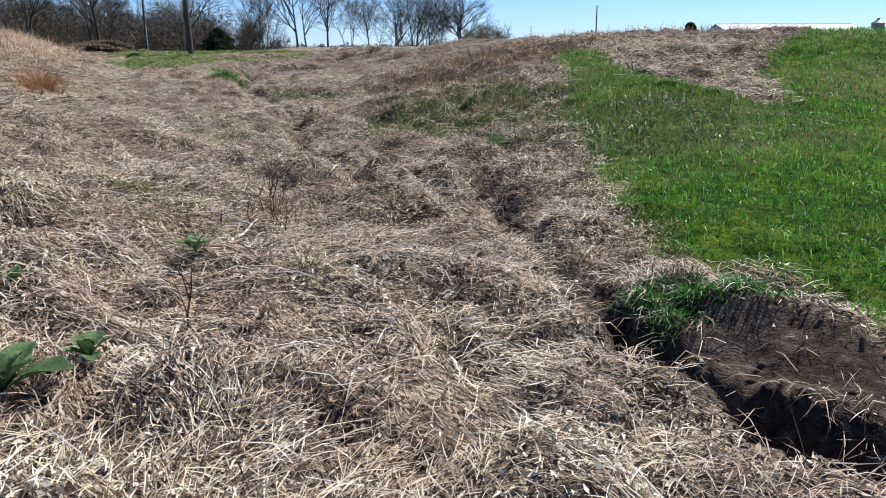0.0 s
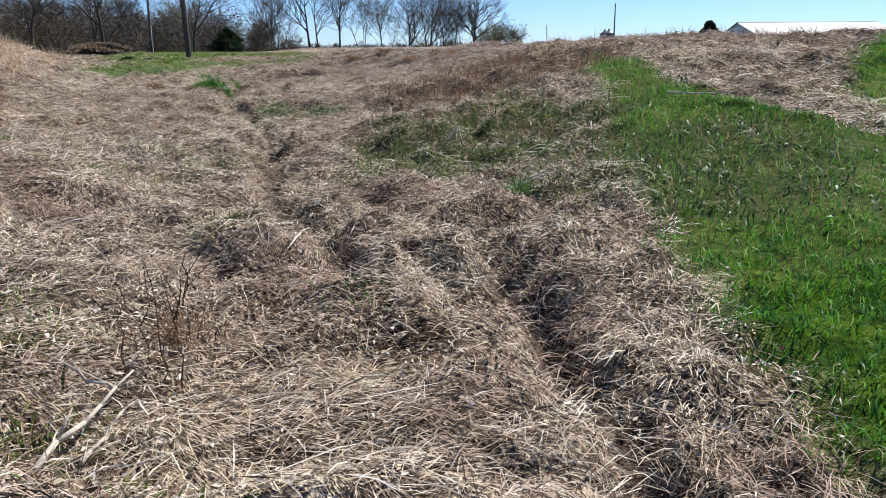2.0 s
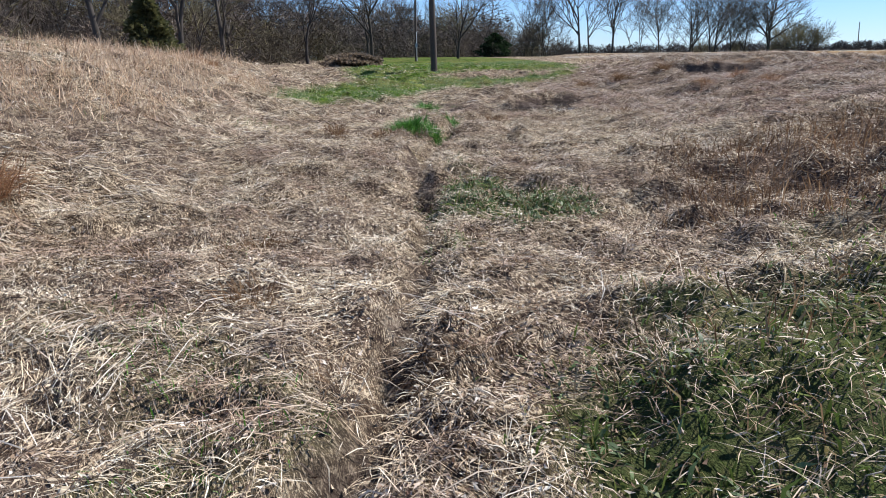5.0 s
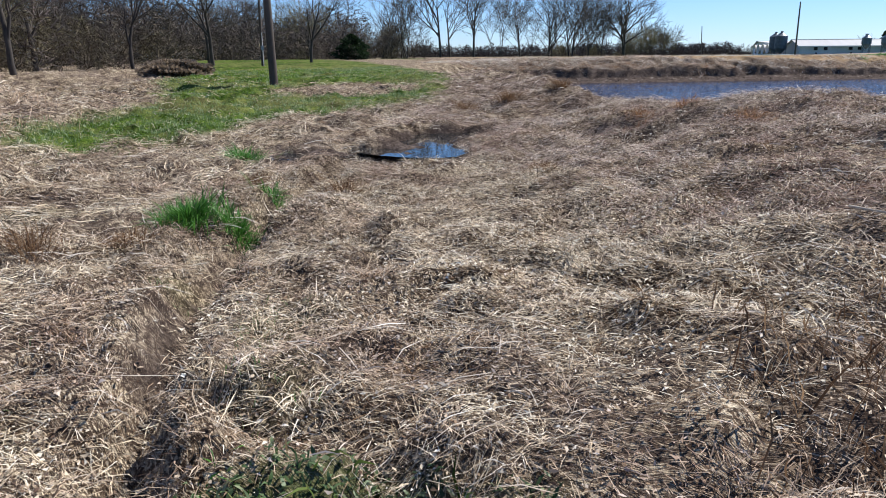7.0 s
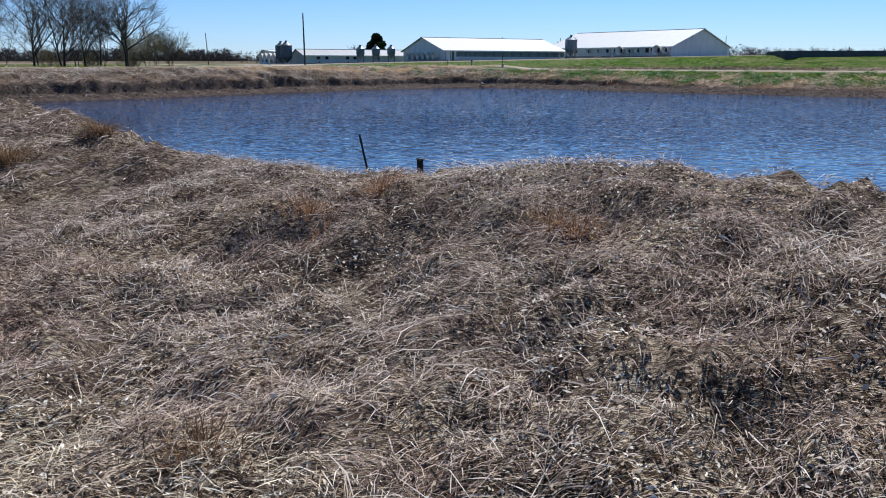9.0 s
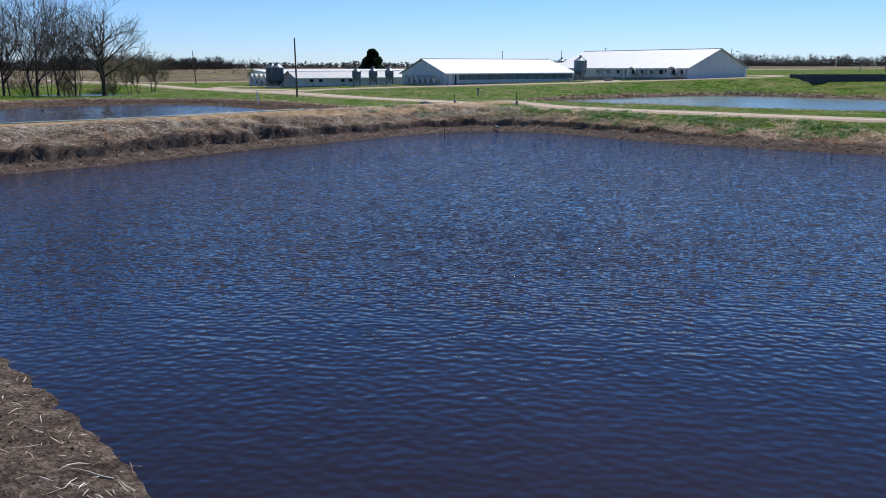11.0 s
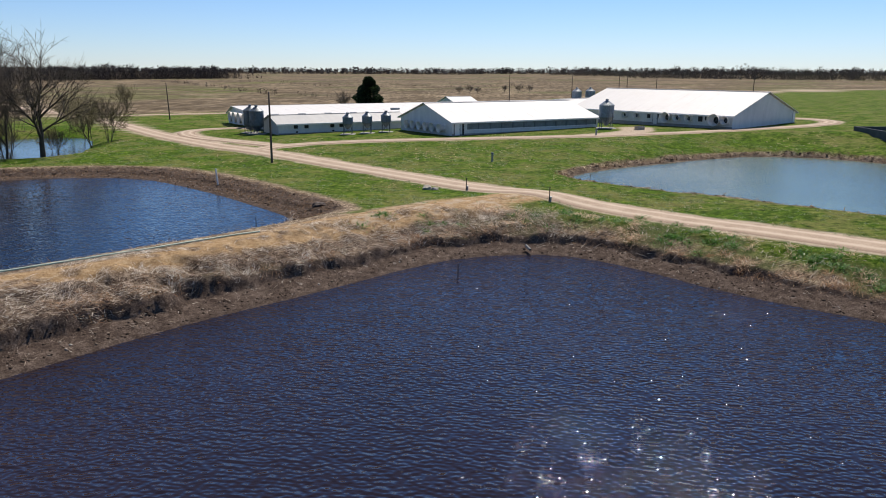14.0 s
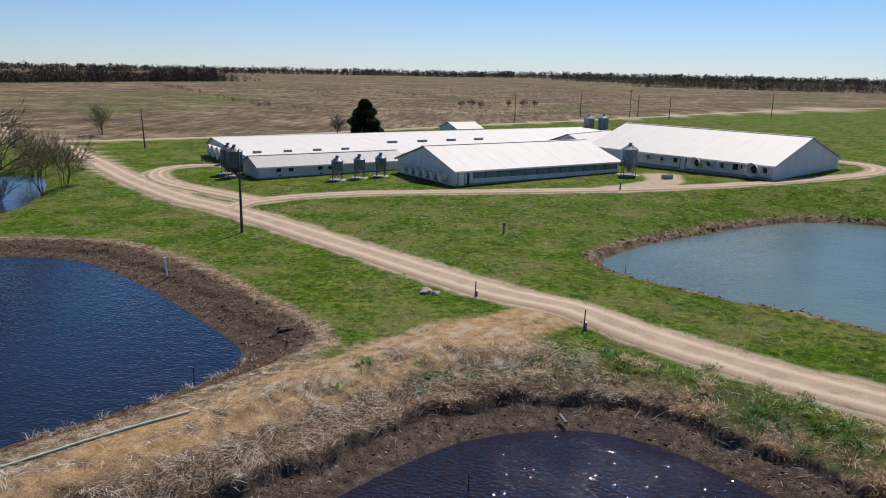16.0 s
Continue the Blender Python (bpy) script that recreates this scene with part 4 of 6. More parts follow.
def window(parent, x, y, z, turn, w, h, shut=dark_mat):
    f = part("window", boxes((-w / 2 - 0.07, -0.05, -h / 2 - 0.07, -w / 2, 0.01, h / 2 + 0.07), (w / 2, -0.05, -h / 2 - 0.07, w / 2 + 0.07, 0.01, h / 2 + 0.07),
                             (-w / 2, -0.05, h / 2, w / 2, 0.01, h / 2 + 0.07), (-w / 2, -0.05, -h / 2 - 0.07, w / 2, 0.01, -h / 2)), white_paint_mat, parent)
    f.matrix_basis = pose(x, y, z, 0, 0, turn)
    part("pane", boxes((-w / 2, -0.02, -h / 2, w / 2, 0.0, h / 2)), shut, f)
    return f


def door(parent, x, y, z, turn, w=1.0, h=2.05, mat=None):
    d = part("door", boxes((-w / 2, -0.07, 0, w / 2, -0.003, h), bevel=0.012), mat or white_paint_mat, parent)
    d.matrix_basis = pose(x, y, z, 0, 0, turn)
    part("door_frame", boxes((-w / 2 - 0.12, -0.05, 0, -w / 2 - 0.005, -0.003, h + 0.12), (w / 2 + 0.005, -0.05, 0, w / 2 + 0.12, -0.003, h + 0.12), (-w / 2 - 0.005, -0.05, h + 0.005, w / 2 + 0.005, -0.003, h + 0.12)), dull_steel_mat, d)
    part("handle", boxes((w / 2 - 0.14, -0.14, 0.98, w / 2 - 0.08, -0.07, 1.1), bevel=0.01), dull_steel_mat, d)
    return d


def vent(parent, x, y, z, w=1.5):
    v = part("roof_vent", boxes((-w / 2, -0.3, 0.1, w / 2, 0.3, 0.42), bevel=0.06), steel_mat, parent)
    v.location = (x, y, z)
    part("vent_curb", boxes((-w / 2 + 0.1, -0.22, -0.2, w / 2 - 0.1, 0.22, 0.1)), dull_steel_mat, v)
    return v


TURN = math.degrees(math.atan2(17.8, 27.0))
U = Vector((math.cos(radians(TURN)), math.sin(radians(TURN)), 0))
V = Vector((-U.y, U.x, 0))

# the middle barn with its long curtain wall
B2 = Vector((-5.1, 116.7, 3.15))
b2 = barn("barn", "white gabled livestock barn with a long grey curtain wall", B2.x, B2.y, B2.z, TURN, 32.4, 18.2, 2.28, 2.75)
door(b2, 0.95, -0.03, 0.05, 0, 1.0, 2.0)
part("door", boxes((2.0, -0.06, 0.1, 2.35, -0.003, 2.1)), dark_mat, b2, "dark narrow doorway")
for k in range(12):
    x0 = 3.0 + k * 2.42
    w = part("curtain_opening", boxes((x0, -0.035, 0.95, x0 + 2.2, -0.003, 2.0)), curtain_mat, b2, "grey side curtain")
    part("curtain_post", boxes((x0 + 2.22, -0.07, 0.9, x0 + 2.40, -0.004, 2.1)), dull_steel_mat, w)
part("sill_rail", boxes((2.6, -0.07, 0.82, 32.3, -0.004, 0.94)), white_paint_mat, b2)
for k in range(6):
    fan(b2, -0.02, 2.6 + 2.3 * k, 1.15, -90, 1.35, 1.15)
vent(b2, 9.5, 13.5, 3.75, 2.6)
vent(b2, 15.5, 13.5, 3.75, 5.0)
vent(b2, 22.5, 13.5, 3.75, 3.0)
vent(b2, 28.0, 13.5, 3.75, 3.0)

# the low front barn with small windows
B1 = Vector((-36.0, 122.8, 2.5))
b1 = barn("barn", "low white barn with small dark windows beside feed bins", B1.x, B1.y, B1.z, TURN, 26.0, 8.4, 1.98, 1.25, roof=aged_roof_mat)
for x0, hood in ((3.2, 1), (5.2, 1), (10.2, 1), (12.0, 1), (17.8, 1)):
    fan(b1, x0, -0.02, 1.45, 0, 0.9, 0.5, True)
for x0 in (3.4, 10.4):
    window(b1, x0, -0.005, 0.42, 0, 0.45, 0.3)

# the long barn behind
B0 = B1 + V * 8.7 + U * 2.1
b0 = barn("barn", "very long low white barn with roof vents behind the other barns", B0.x, B0.y, 2.55, TURN, 95.0, 30.6, 2.0, 1.45, ridge=26.6)
for k in range(4):
    vent(b0, 2.4 + 5.6 * k, 6.2, 2.36)
for k in range(4):
    vent(b0, 32 + 7 * k, 12.0, 2.72, 2.2)
for yy, s in ((13.0, 1.9), (16.5, 2.0), (20.0, 2.0), (23.0, 1.9)):
    fan(b0, -0.02, yy, 1.5, -90, s, 1.9)

# the wide barn to the east
L3 = Vector((-23.3, 25.7, 0)).normalized()
W3 = Vector((L3.y, -L3.x, 0))
B3 = Vector((43.8, 124.8, 4.1))
LEN3 = 36.0
corner = B3 + L3 * LEN3
b3 = barn("barn", "wide white barn with plain gable and wall fans", corner.x, corner.y, 4.1, math.degrees(math.atan2(-L3.y, -L3.x)), LEN3, 23.2, 2.28, 3.85)
for x0, s, hood in ((34.9, 1.25, 0), (33.1, 1.75, 0), (29.8, 1.0, 1), (27.6, 1.05, 0), (25.2, 1.1, 0), (23.1, 1.6, 0), (18.8, 0.8, 1), (16.2, 0.95, 0), (13.4, 0.95, 0), (9.2, 0.8, 1)):
    fan(b3, x0, -0.02, 1.4, 0, s * 1.05, 0.85 * s, bool(hood))
for x0 in (31.4, 21.4):
    window(b3, x0, -0.005, 1.55, 0, 0.35, 0.7)
    window(b3, x0 - 0.6, -0.005, 1.55, 0, 0.35, 0.7)
door(b3, 20.2, -0.03, 0.0, 0, 0.9, 2.0, wall_mat)
part("corner_door", boxes((LEN3 + 0.02, 22.2, 0.0, LEN3 + 0.12, 23.1, 2.4), bevel=0.02), white_paint_mat, b3, "pale tall door at the gable corner")

# small roofs behind
bc = barn("shed", "small white roofed shed between the barns", 20.0, 158.5, 3.8, 52, 17, 8.5, 2.3, 1.5)
tagged(bc, category="shed", group="sheds behind the barns")
bd = barn("shed", "white gabled roof standing above the long barn", -6.5, 203.0, 2.8, TURN, 7.5, 9.0, 2.3, 1.5)
tagged(bd, category="shed", group="sheds behind the barns")


def feed_bin(name, x, y, z, r, body, hopper, legs, label, group, mat=steel_mat):
    """A round feed bin: hopper on legs, ribbed body, cone lid, ladder."""
    b = thing(name, pose(x, y, z), label, "feed bin", group)
    z0 = legs
    part("hopper", lathe(bmesh.new(), [(0.18, z0 - hopper), (0.2, z0 - hopper), (r, z0)], 20), mat, b, "", True)
    prof, k = [], 9
    for i in range(k + 1):
        zz = z0 + body * i / k
        prof += [(r, zz), (r + 0.025, zz + body / k * 0.5)] if i < k else [(r, zz)]
    shell = part("body", lathe(bmesh.new(), prof, 24), mat, b)
    top = part("lid", lathe(bmesh.new(), [(r + 0.06, z0 + body - 0.03), (r + 0.06, z0 + body), (0.25, z0 + body + r * 0.62), (0.25, z0 + body + r * 0.62 + 0.14), (0.001, z0 + body + r * 0.62 + 0.2)], 24), mat, b)
    part("cap", lathe(bmesh.new(), [(0.001, 0.0), (0.3, 0.0), (0.3, 0.12), (0.001, 0.2)], 14), dull_steel_mat, top).location = (0, 0, z0 + body + r * 0.62 + 0.12)
    for i in range(4):
        a = math.pi / 4 + i * math.pi / 2
        c, s = math.cos(a) * (r + 0.03), math.sin(a) * (r + 0.03)
        part("leg", ring_tube(bmesh.new(), (c, s, -0.3), (c, s, z0 + body * 0.4), 0.055, 0.055, 6), dull_steel_mat, b)
    bm = bmesh.new()
    for i in range(4):
        a, a2 = math.pi / 4 + i * math.pi / 2, math.pi / 4 + (i + 1) * math.pi / 2
        for za, zb in ((0.25, z0 - 0.15), (z0 - 0.15, 0.25)):
            ring_tube(bm, (math.cos(a) * r, math.sin(a) * r, za), (math.cos(a2) * r, math.sin(a2) * r, zb), 0.025, 0.025, 4)
    part("bracing", bm, dull_steel_mat, b)
    bm = bmesh.new()
    for dx in (-0.2, 0.2):
        ring_tube(bm, (dx, -r - 0.12, 0.4), (dx, -r - 0.12, z0 + body + 0.05), 0.022, 0.022, 5)
        ring_tube(bm, (dx, -r - 0.12, z0 + body + 0.05), (dx, -0.3, z0 + body + r * 0.55 + 0.05), 0.022, 0.022, 5)
    for i in range(int((z0 + body) / 0.32)):
        box(bm, -0.2, -r - 0.135, 0.5 + i * 0.32, 0.2, -r - 0.105, 0.53 + i * 0.32)
    part("ladder", bm, dull_steel_mat, b)
    part("footing", boxes((-r - 0.35, -r - 0.35, -0.3, r + 0.35, r + 0.35, 0.07), bevel=0.03), concrete_mat, b)
    return b


for i, (x, y) in enumerate(((-23.6, 122.6), (-20.5, 124.9), (-17.4, 127.3))):
    feed_bin("feed_bin", x, y, at_ground(x, y), 0.9, 1.15, 0.95, 1.85, "small galvanised feed bin on legs beside the low barn", "three feed bins by the low barn")
feed_bin("feed_bin", 22.8, 130.4, at_ground(22.8, 130.4), 1.35, 2.2, 1.5, 2.0, "large galvanised feed bin with a cone lid between two barns", "")
for x, y in ((-42.6, 128.6), (-40.6, 125.6)):
    feed_bin("feed_bin", x, y, at_ground(x, y), 1.25, 2.6, 1.1, 1.5, "dark blue-grey feed bin at the end of the low barn", "two dark feed bins", dull_steel_mat)
for x, y in ((27.8, 207.0), (31.8, 208.5)):
    feed_bin("feed_bin", x, y, at_ground(x, y), 1.35, 3.0, 1.2, 1.6, "tall galvanised feed bin behind the barns", "two tall feed bins behind the barns")

# the low dark tank wall beyond the pond
tk = thing("storage_tank", pose(61.3, 107.6, 3.5, 0, 0, -4), "low dark concrete storage tank in the grass beyond the pond", "storage tank")
for a in ((0, 0, -0.8, 18.5, 0.3, 1.6), (0, 11.7, -0.8, 18.5, 12.0, 1.6), (0, 0.3, -0.8, 0.3, 11.7, 1.6), (18.2, 0.3, -0.8, 18.5, 11.7, 1.6)):
    part("tank_wall", boxes(a, bevel=0.02), tank_wall_mat, tk)
part("contents", boxes((0.3, 0.3, -0.5, 18.2, 11.7, 0.9)), dark_mat, tk)

# ---- trees ----
class Limbs:
    """Collects tapered tubes and writes them as one mesh."""

    def __init__(self):
        self.v, self.f = [], []

    def tube(self, pts, radii, sides):
        start = len(self.v)
        for k, (p, r) in enumerate(zip(pts, radii)):
            d = (pts[min(k + 1, len(pts) - 1)] - pts[max(k - 1, 0)]).normalized()
            a = d.orthogonal().normalized()
            b = d.cross(a)
            for i in range(sides):
                t = 2 * math.pi * i / sides
                self.v.append(p + (a * math.cos(t) + b * math.sin(t)) * r)
        for k in range(len(pts) - 1):
            for i in range(sides):
                j = (i + 1) % sides
                o = start + k * sides
                self.f.append((o + i, o + j, o + sides + j, o + sides + i))

    def mesh(self, name, mat, shade=True):
        me = raw_mesh(name, np.array([tuple(p) for p in self.v]), np.array(self.f), shade)
        me.materials.append(mat)
        return me


def grow(rng, store, twigs, p, d, length, r, level, depth, sides, bend, kids, rise, thin, twig_r=0.022):
    n = 5 if level == 0 else 4 if level == 1 else 3 if level == 2 else 2 if level < depth else 1
    pts, radii = [p.copy()], [r]
    for k in range(n):
        d = (d + Vector((rng.uniform(-1, 1), rng.uniform(-1, 1), rng.uniform(-0.6, 0.8) + rise)) * bend).normalized()
        p = p + d * (length / n)
        pts.append(p.copy())
        radii.append(r * (1 - (0.55 if level < depth else 0.8) * (k + 1) / n))
    (store if level <= 1 else twigs).tube(pts, radii, sides[min(level, len(sides) - 1)])
    if level >= depth:
        return
    count = kids[min(level, len(kids) - 1)]
    for c in range(count):
        f = rng.uniform(0.3 if level else 0.42, 1.0) if c < count - 1 else 1.0
        i = min(int(f * n), n - 1)
        q = pts[i].lerp(pts[i + 1], f * n - i) if i < n else pts[-1]
        base = (pts[min(i + 1, n)] - pts[i]).normalized()
        side = base.orthogonal().normalized()
        side.rotate(Matrix.Rotation(rng.uniform(0, 2 * math.pi), 3, base))
        spread = rng.uniform(0.4, 0.85) if c < count - 1 else rng.uniform(0.05, 0.25)
        nd = (base * math.cos(spread) + side * math.sin(spread)).normalized()
        grow(rng, store, twigs, q, nd, length * rng.uniform(0.55, 0.8) * thin, max(twig_r, radii[i] * rng.uniform(0.55, 0.78)), level + 1, depth, sides, bend * 1.1, kids, rise, thin, twig_r)


def bare_tree(name, label, seed, tall, r, group, depth=4, kids=(5, 4, 4, 3), first=0.42, bend=0.13, rise=0.12, lean=(0, 0), stems=1, twig=None, thin=1.0, category="tree", twig_r=0.03):
    rng = random.Random(seed)
    store, twigs = Limbs(), Limbs()
    for s in range(stems):
        a = rng.uniform(0, 6.28)
        off = Vector((math.cos(a), math.sin(a), 0)) * (0 if stems == 1 else rng.uniform(0.1, 0.5) * tall * 0.12)
        d = Vector((lean[0] + (0 if stems == 1 else 0.3 * math.cos(a)), lean[1] + (0 if stems == 1 else 0.3 * math.sin(a)), 1)).normalized()
        grow(rng, store, twigs, off + Vector((0, 0, -0.3)), d, tall * first * rng.uniform(0.85, 1.1), r * (1 if stems == 1 else rng.uniform(0.5, 1)), 0, depth, (8, 5, 4, 3, 3), bend, kids, rise, thin, twig_r)
    t = new(name)
    t.empty_display_size = 0.3
    trunk = new("trunk", store.mesh("trunk", bark_mat))
    trunk.parent = t
    crown = new("crown", twigs.mesh("crown", twig or twig_mat))
    crown.parent = t
    return tagged(t, label, category, group)


def plant(master, x, y, scale=1.0, turn=0.0, first=False, sink=0.0):
    m = pose(x, y, at_ground(x, y) - sink, 0, 0, turn) @ Matrix.Scale(scale, 4)
    if first:
        master.matrix_basis = m
        return master
    c = copy_thing(master, Matrix.Identity(4))
    c.matrix_basis = m
    return c


big = bare_tree("tree", "large bare spreading oak leaning beside the pond", 11, 20.5, 0.5, "", 5, (9, 6, 4, 3, 2), 0.40, 0.15, 0.05, (-0.10, 0.02), thin=0.98)
plant(big, -62.8, 95.0, 0.86, 0, True)

GROVE = "bare trees beside the pond"
tall_a = bare_tree("tree", "tall bare tree with upright forked limbs", 21, 20, 0.27, GROVE, 4, (8, 5, 4, 3), 0.46, 0.09, 0.22)
tall_b = bare_tree("tree", "tall slender bare tree with fine upright twigs", 22, 18.5, 0.2, GROVE, 4, (8, 5, 4, 2), 0.5, 0.08, 0.25)
tall_c = bare_tree("tree", "bare tree of several stems from one root", 23, 16, 0.16, GROVE, 4, (5, 4, 3, 3), 0.45, 0.10, 0.2, stems=3)
small = bare_tree("tree", "small bushy bare tree with pale budding twigs", 24, 8.5, 0.08, GROVE, 4, (6, 4, 4, 3), 0.4, 0.13, 0.12, stems=3, twig=budding_mat)
done = set()


def set_tree(master, x, y, s, turn):
    first = master.name not in done
    done.add(master.name)
    return plant(master, x, y, s, turn, first)


for master, x, y, s, turn in ((tall_a, -77.5, 100, 1.05, 20), (tall_b, -73.5, 92.5, 1.0, 80), (tall_c, -70.8, 92.3, 1.0, 140), (tall_b, -68.6, 91.5, 0.95, 10), (tall_b, -67.2, 93.5, 0.9, 200), (tall_c, -66.4, 91.6, 0.7, 60),
                              (tall_a, -81, 96, 0.95, 310), (tall_b, -84, 103, 0.9, 120), (tall_c, -88, 98, 1.0, 220), (small, -63.2, 110.5, 1.05, 0), (small, -64.0, 117.5, 0.95, 90), (small, -66.8, 106, 0.7, 45),
                              (tall_c, -61.8, 113.0, 0.42, 170), (small, -95, 192, 1.0, 30), (tall_b, -97, 196, 0.4, 75), (small, -73.5, 128, 1.0, 250), (small, -79, 134, 0.9, 10), (small, -75, 104, 0.8, 190), (small, -86, 109, 0.9, 100),
                              (tall_a, -84, 62, 1.0, 200), (tall_b, -88, 70, 1.05, 30), (tall_a, -80, 67, 0.9, 90), (tall_c, -76, 69, 0.85, 0), (tall_b, -74, 74, 0.8, 120), (tall_c, -90, 60, 0.95, 270)):
    set_tree(master, x, y, s, turn)

# the woods to the west: trees and brush
WOOD = "bare trees of the wood"
wood_a = bare_tree("tree", "bare woodland tree with grey-brown twigs", 31, 18, 0.22, WOOD, 4, (6, 4, 4, 3), 0.42, 0.12, 0.12)
wood_b = bare_tree("tree", "bare crooked woodland tree", 32, 15.5, 0.2, WOOD, 4, (6, 5, 4, 3), 0.38, 0.15, 0.08)
wood_c = bare_tree("tree", "woodland tree just coming into pale bud", 33, 13, 0.15, WOOD, 4, (6, 5, 4, 3), 0.38, 0.13, 0.12, twig=budding_mat)
brush = bare_tree("bush", "dense bare brown brush at the wood's edge", 34, 6, 0.04, "brush at the wood's edge", 4, (4, 3, 3, 2), 0.34, 0.24, 0.08, stems=6, category="bush")
rng = random.Random(77)
for k in range(108):
    f = k / 107
    yaw = radians(41 + 70 * f + rng.uniform(-1.5, 1.5))
    near = 168 - 112 * min(1, f * 1.25)
    d = near + rng.uniform(0, 60 if k % 2 else 22)
    x, y = 7 - math.sin(yaw) * d, -50 + math.cos(yaw) * d
    set_tree((wood_a, wood_b, wood_c, wood_b, wood_a)[rng.randrange(5)], x, y, rng.uniform(0.8, 1.3) * (0.8 + 0.35 * f), rng.uniform(0, 360))
for k in range(60):
    f = k / 59
    yaw = radians(40 + 72 * f + rng.uniform(-1, 1))
    d = 160 - 108 * min(1, f * 1.25) + rng.uniform(-3, 14)
    set_tree(brush, 7 - math.sin(yaw) * d, -50 + math.cos(yaw) * d, rng.uniform(0.8, 1.5), rng.uniform(0, 360))


for master, x, y, s, turn in ((wood_a, -34.2, -41.9, 1.1, 40), (wood_b, -38.2, -35.4, 1.15, 100), (wood_b, -43.7, -30.0, 1.1, 190), (wood_a, -64, -20, 1.15, 10), (wood_b, -60, -13, 1.0, 70), (wood_a, -62, -3, 1.05, 130), (wood_b, -70, 2, 1.0, 200), (wood_a, -58, 7, 0.85, 250), (wood_b, -75, -24, 1.2, 300), (wood_c, -56, -27, 0.8, 40), (wood_c, -66, 14, 0.8, 160), (wood_c, -52, -33, 0.6, 220)):
    set_tree(master, x, y, s, turn)


def leafy(name, label, seed, tall, wide, mat, count, leaf, category, base=0.08, power=1.0, stem=0.12):
    """An evergreen of many small sprays about a trunk, uneven in outline."""
    rng = np.random.default_rng(seed)
    t = new(name)
    h = base + (1 - base) * rng.random(count) ** 0.9
    lobes = 1 + 0.22 * np.sin(h * 23 + 1.7 * seed) * 0.6
    ang = rng.random(count) * 2 * np.pi
    edge = (wide / 2) * np.clip((1 - h) ** power * 1.25, 0.04, 1) * np.clip((h - base) / 0.12 + 0.45, 0, 1) * lobes * (1 + 0.22 * np.sin(ang * 3 + h * 9))
    rad = edge * np.sqrt(rng.random(count) * 0.75 + 0.25)
    c = np.stack([rad * np.cos(ang), rad * np.sin(ang), h * tall], 1)
    out = np.stack([np.cos(ang), np.sin(ang), rng.uniform(-0.2, 0.6, count)], 1) + rng.normal(0, 0.35, (count, 3))
    out /= np.linalg.norm(out, axis=1)[:, None]
    side = np.cross(out, rng.normal(0, 1, (count, 3)))
    side /= np.linalg.norm(side, axis=1)[:, None]
    ln = leaf * rng.uniform(0.6, 1.5, count)[:, None]
    v = np.stack([c - side * ln * 0.32, c + side * ln * 0.32, c + out * ln, c + out * ln * 0.45 + side * ln * 0.5], 1).reshape(-1, 3)
    o = np.arange(count)[:, None] * 4
    f = np.concatenate([o + [0, 1, 2], o + [1, 3, 2]])
    me = raw_mesh("crown", v, f)
    me.materials.append(mat)
    ob = new("crown", me)
    ob.parent = t
    part("trunk", ring_tube(bmesh.new(), (0, 0, -0.3), (0, 0, tall * 0.8), stem, stem * 0.3, 8), bark_mat, t)
    return tagged(t, label, category)


plant(leafy("conifer", "broad dark green conifer behind the long barn", 3, 9.4, 7.4, needle_mat, 7000, 0.6, "tree", 0.03, 0.62, 0.3), -31.2, 206, 0.97, 0, True)
plant(leafy("cedar", "olive green cedar at the edge of the wood", 4, 5.2, 3.6, cedar_mat, 4500, 0.26, "tree", 0.03, 0.7), -32.2, -39.8, 0.84, 0, True)
plant(leafy("cedar", "dark low cedar at the far end of the lawn", 5, 3.6, 5.0, needle_mat, 3500, 0.28, "tree", 0.02, 0.6), -76, 31, 1, 0, True)
set_tree(brush, -37.8, 205, 1.2, 0)
for x, y, w, seed in ((-33.5, -25.2, 3.4, 6), (-30.8, -26.6, 3.0, 7), (-36.4, -23.6, 3.2, 8)):
    plant(leafy("bush", "low dense grey-brown bush at the edge of the lawn", seed, 0.8, w, bush_mat, 5200, 0.2, "bush", 0.02, 0.35, 0.03), x, y, 1, 0, True)
for x, y, s in ((-8, 360, 0.8), (-3, 364, 0.9), (1, 358, 0.7), (14, 366, 0.8), (21, 362, 0.9), (27, 368, 0.75)):
    set_tree(brush, x, y, s, x * 37)


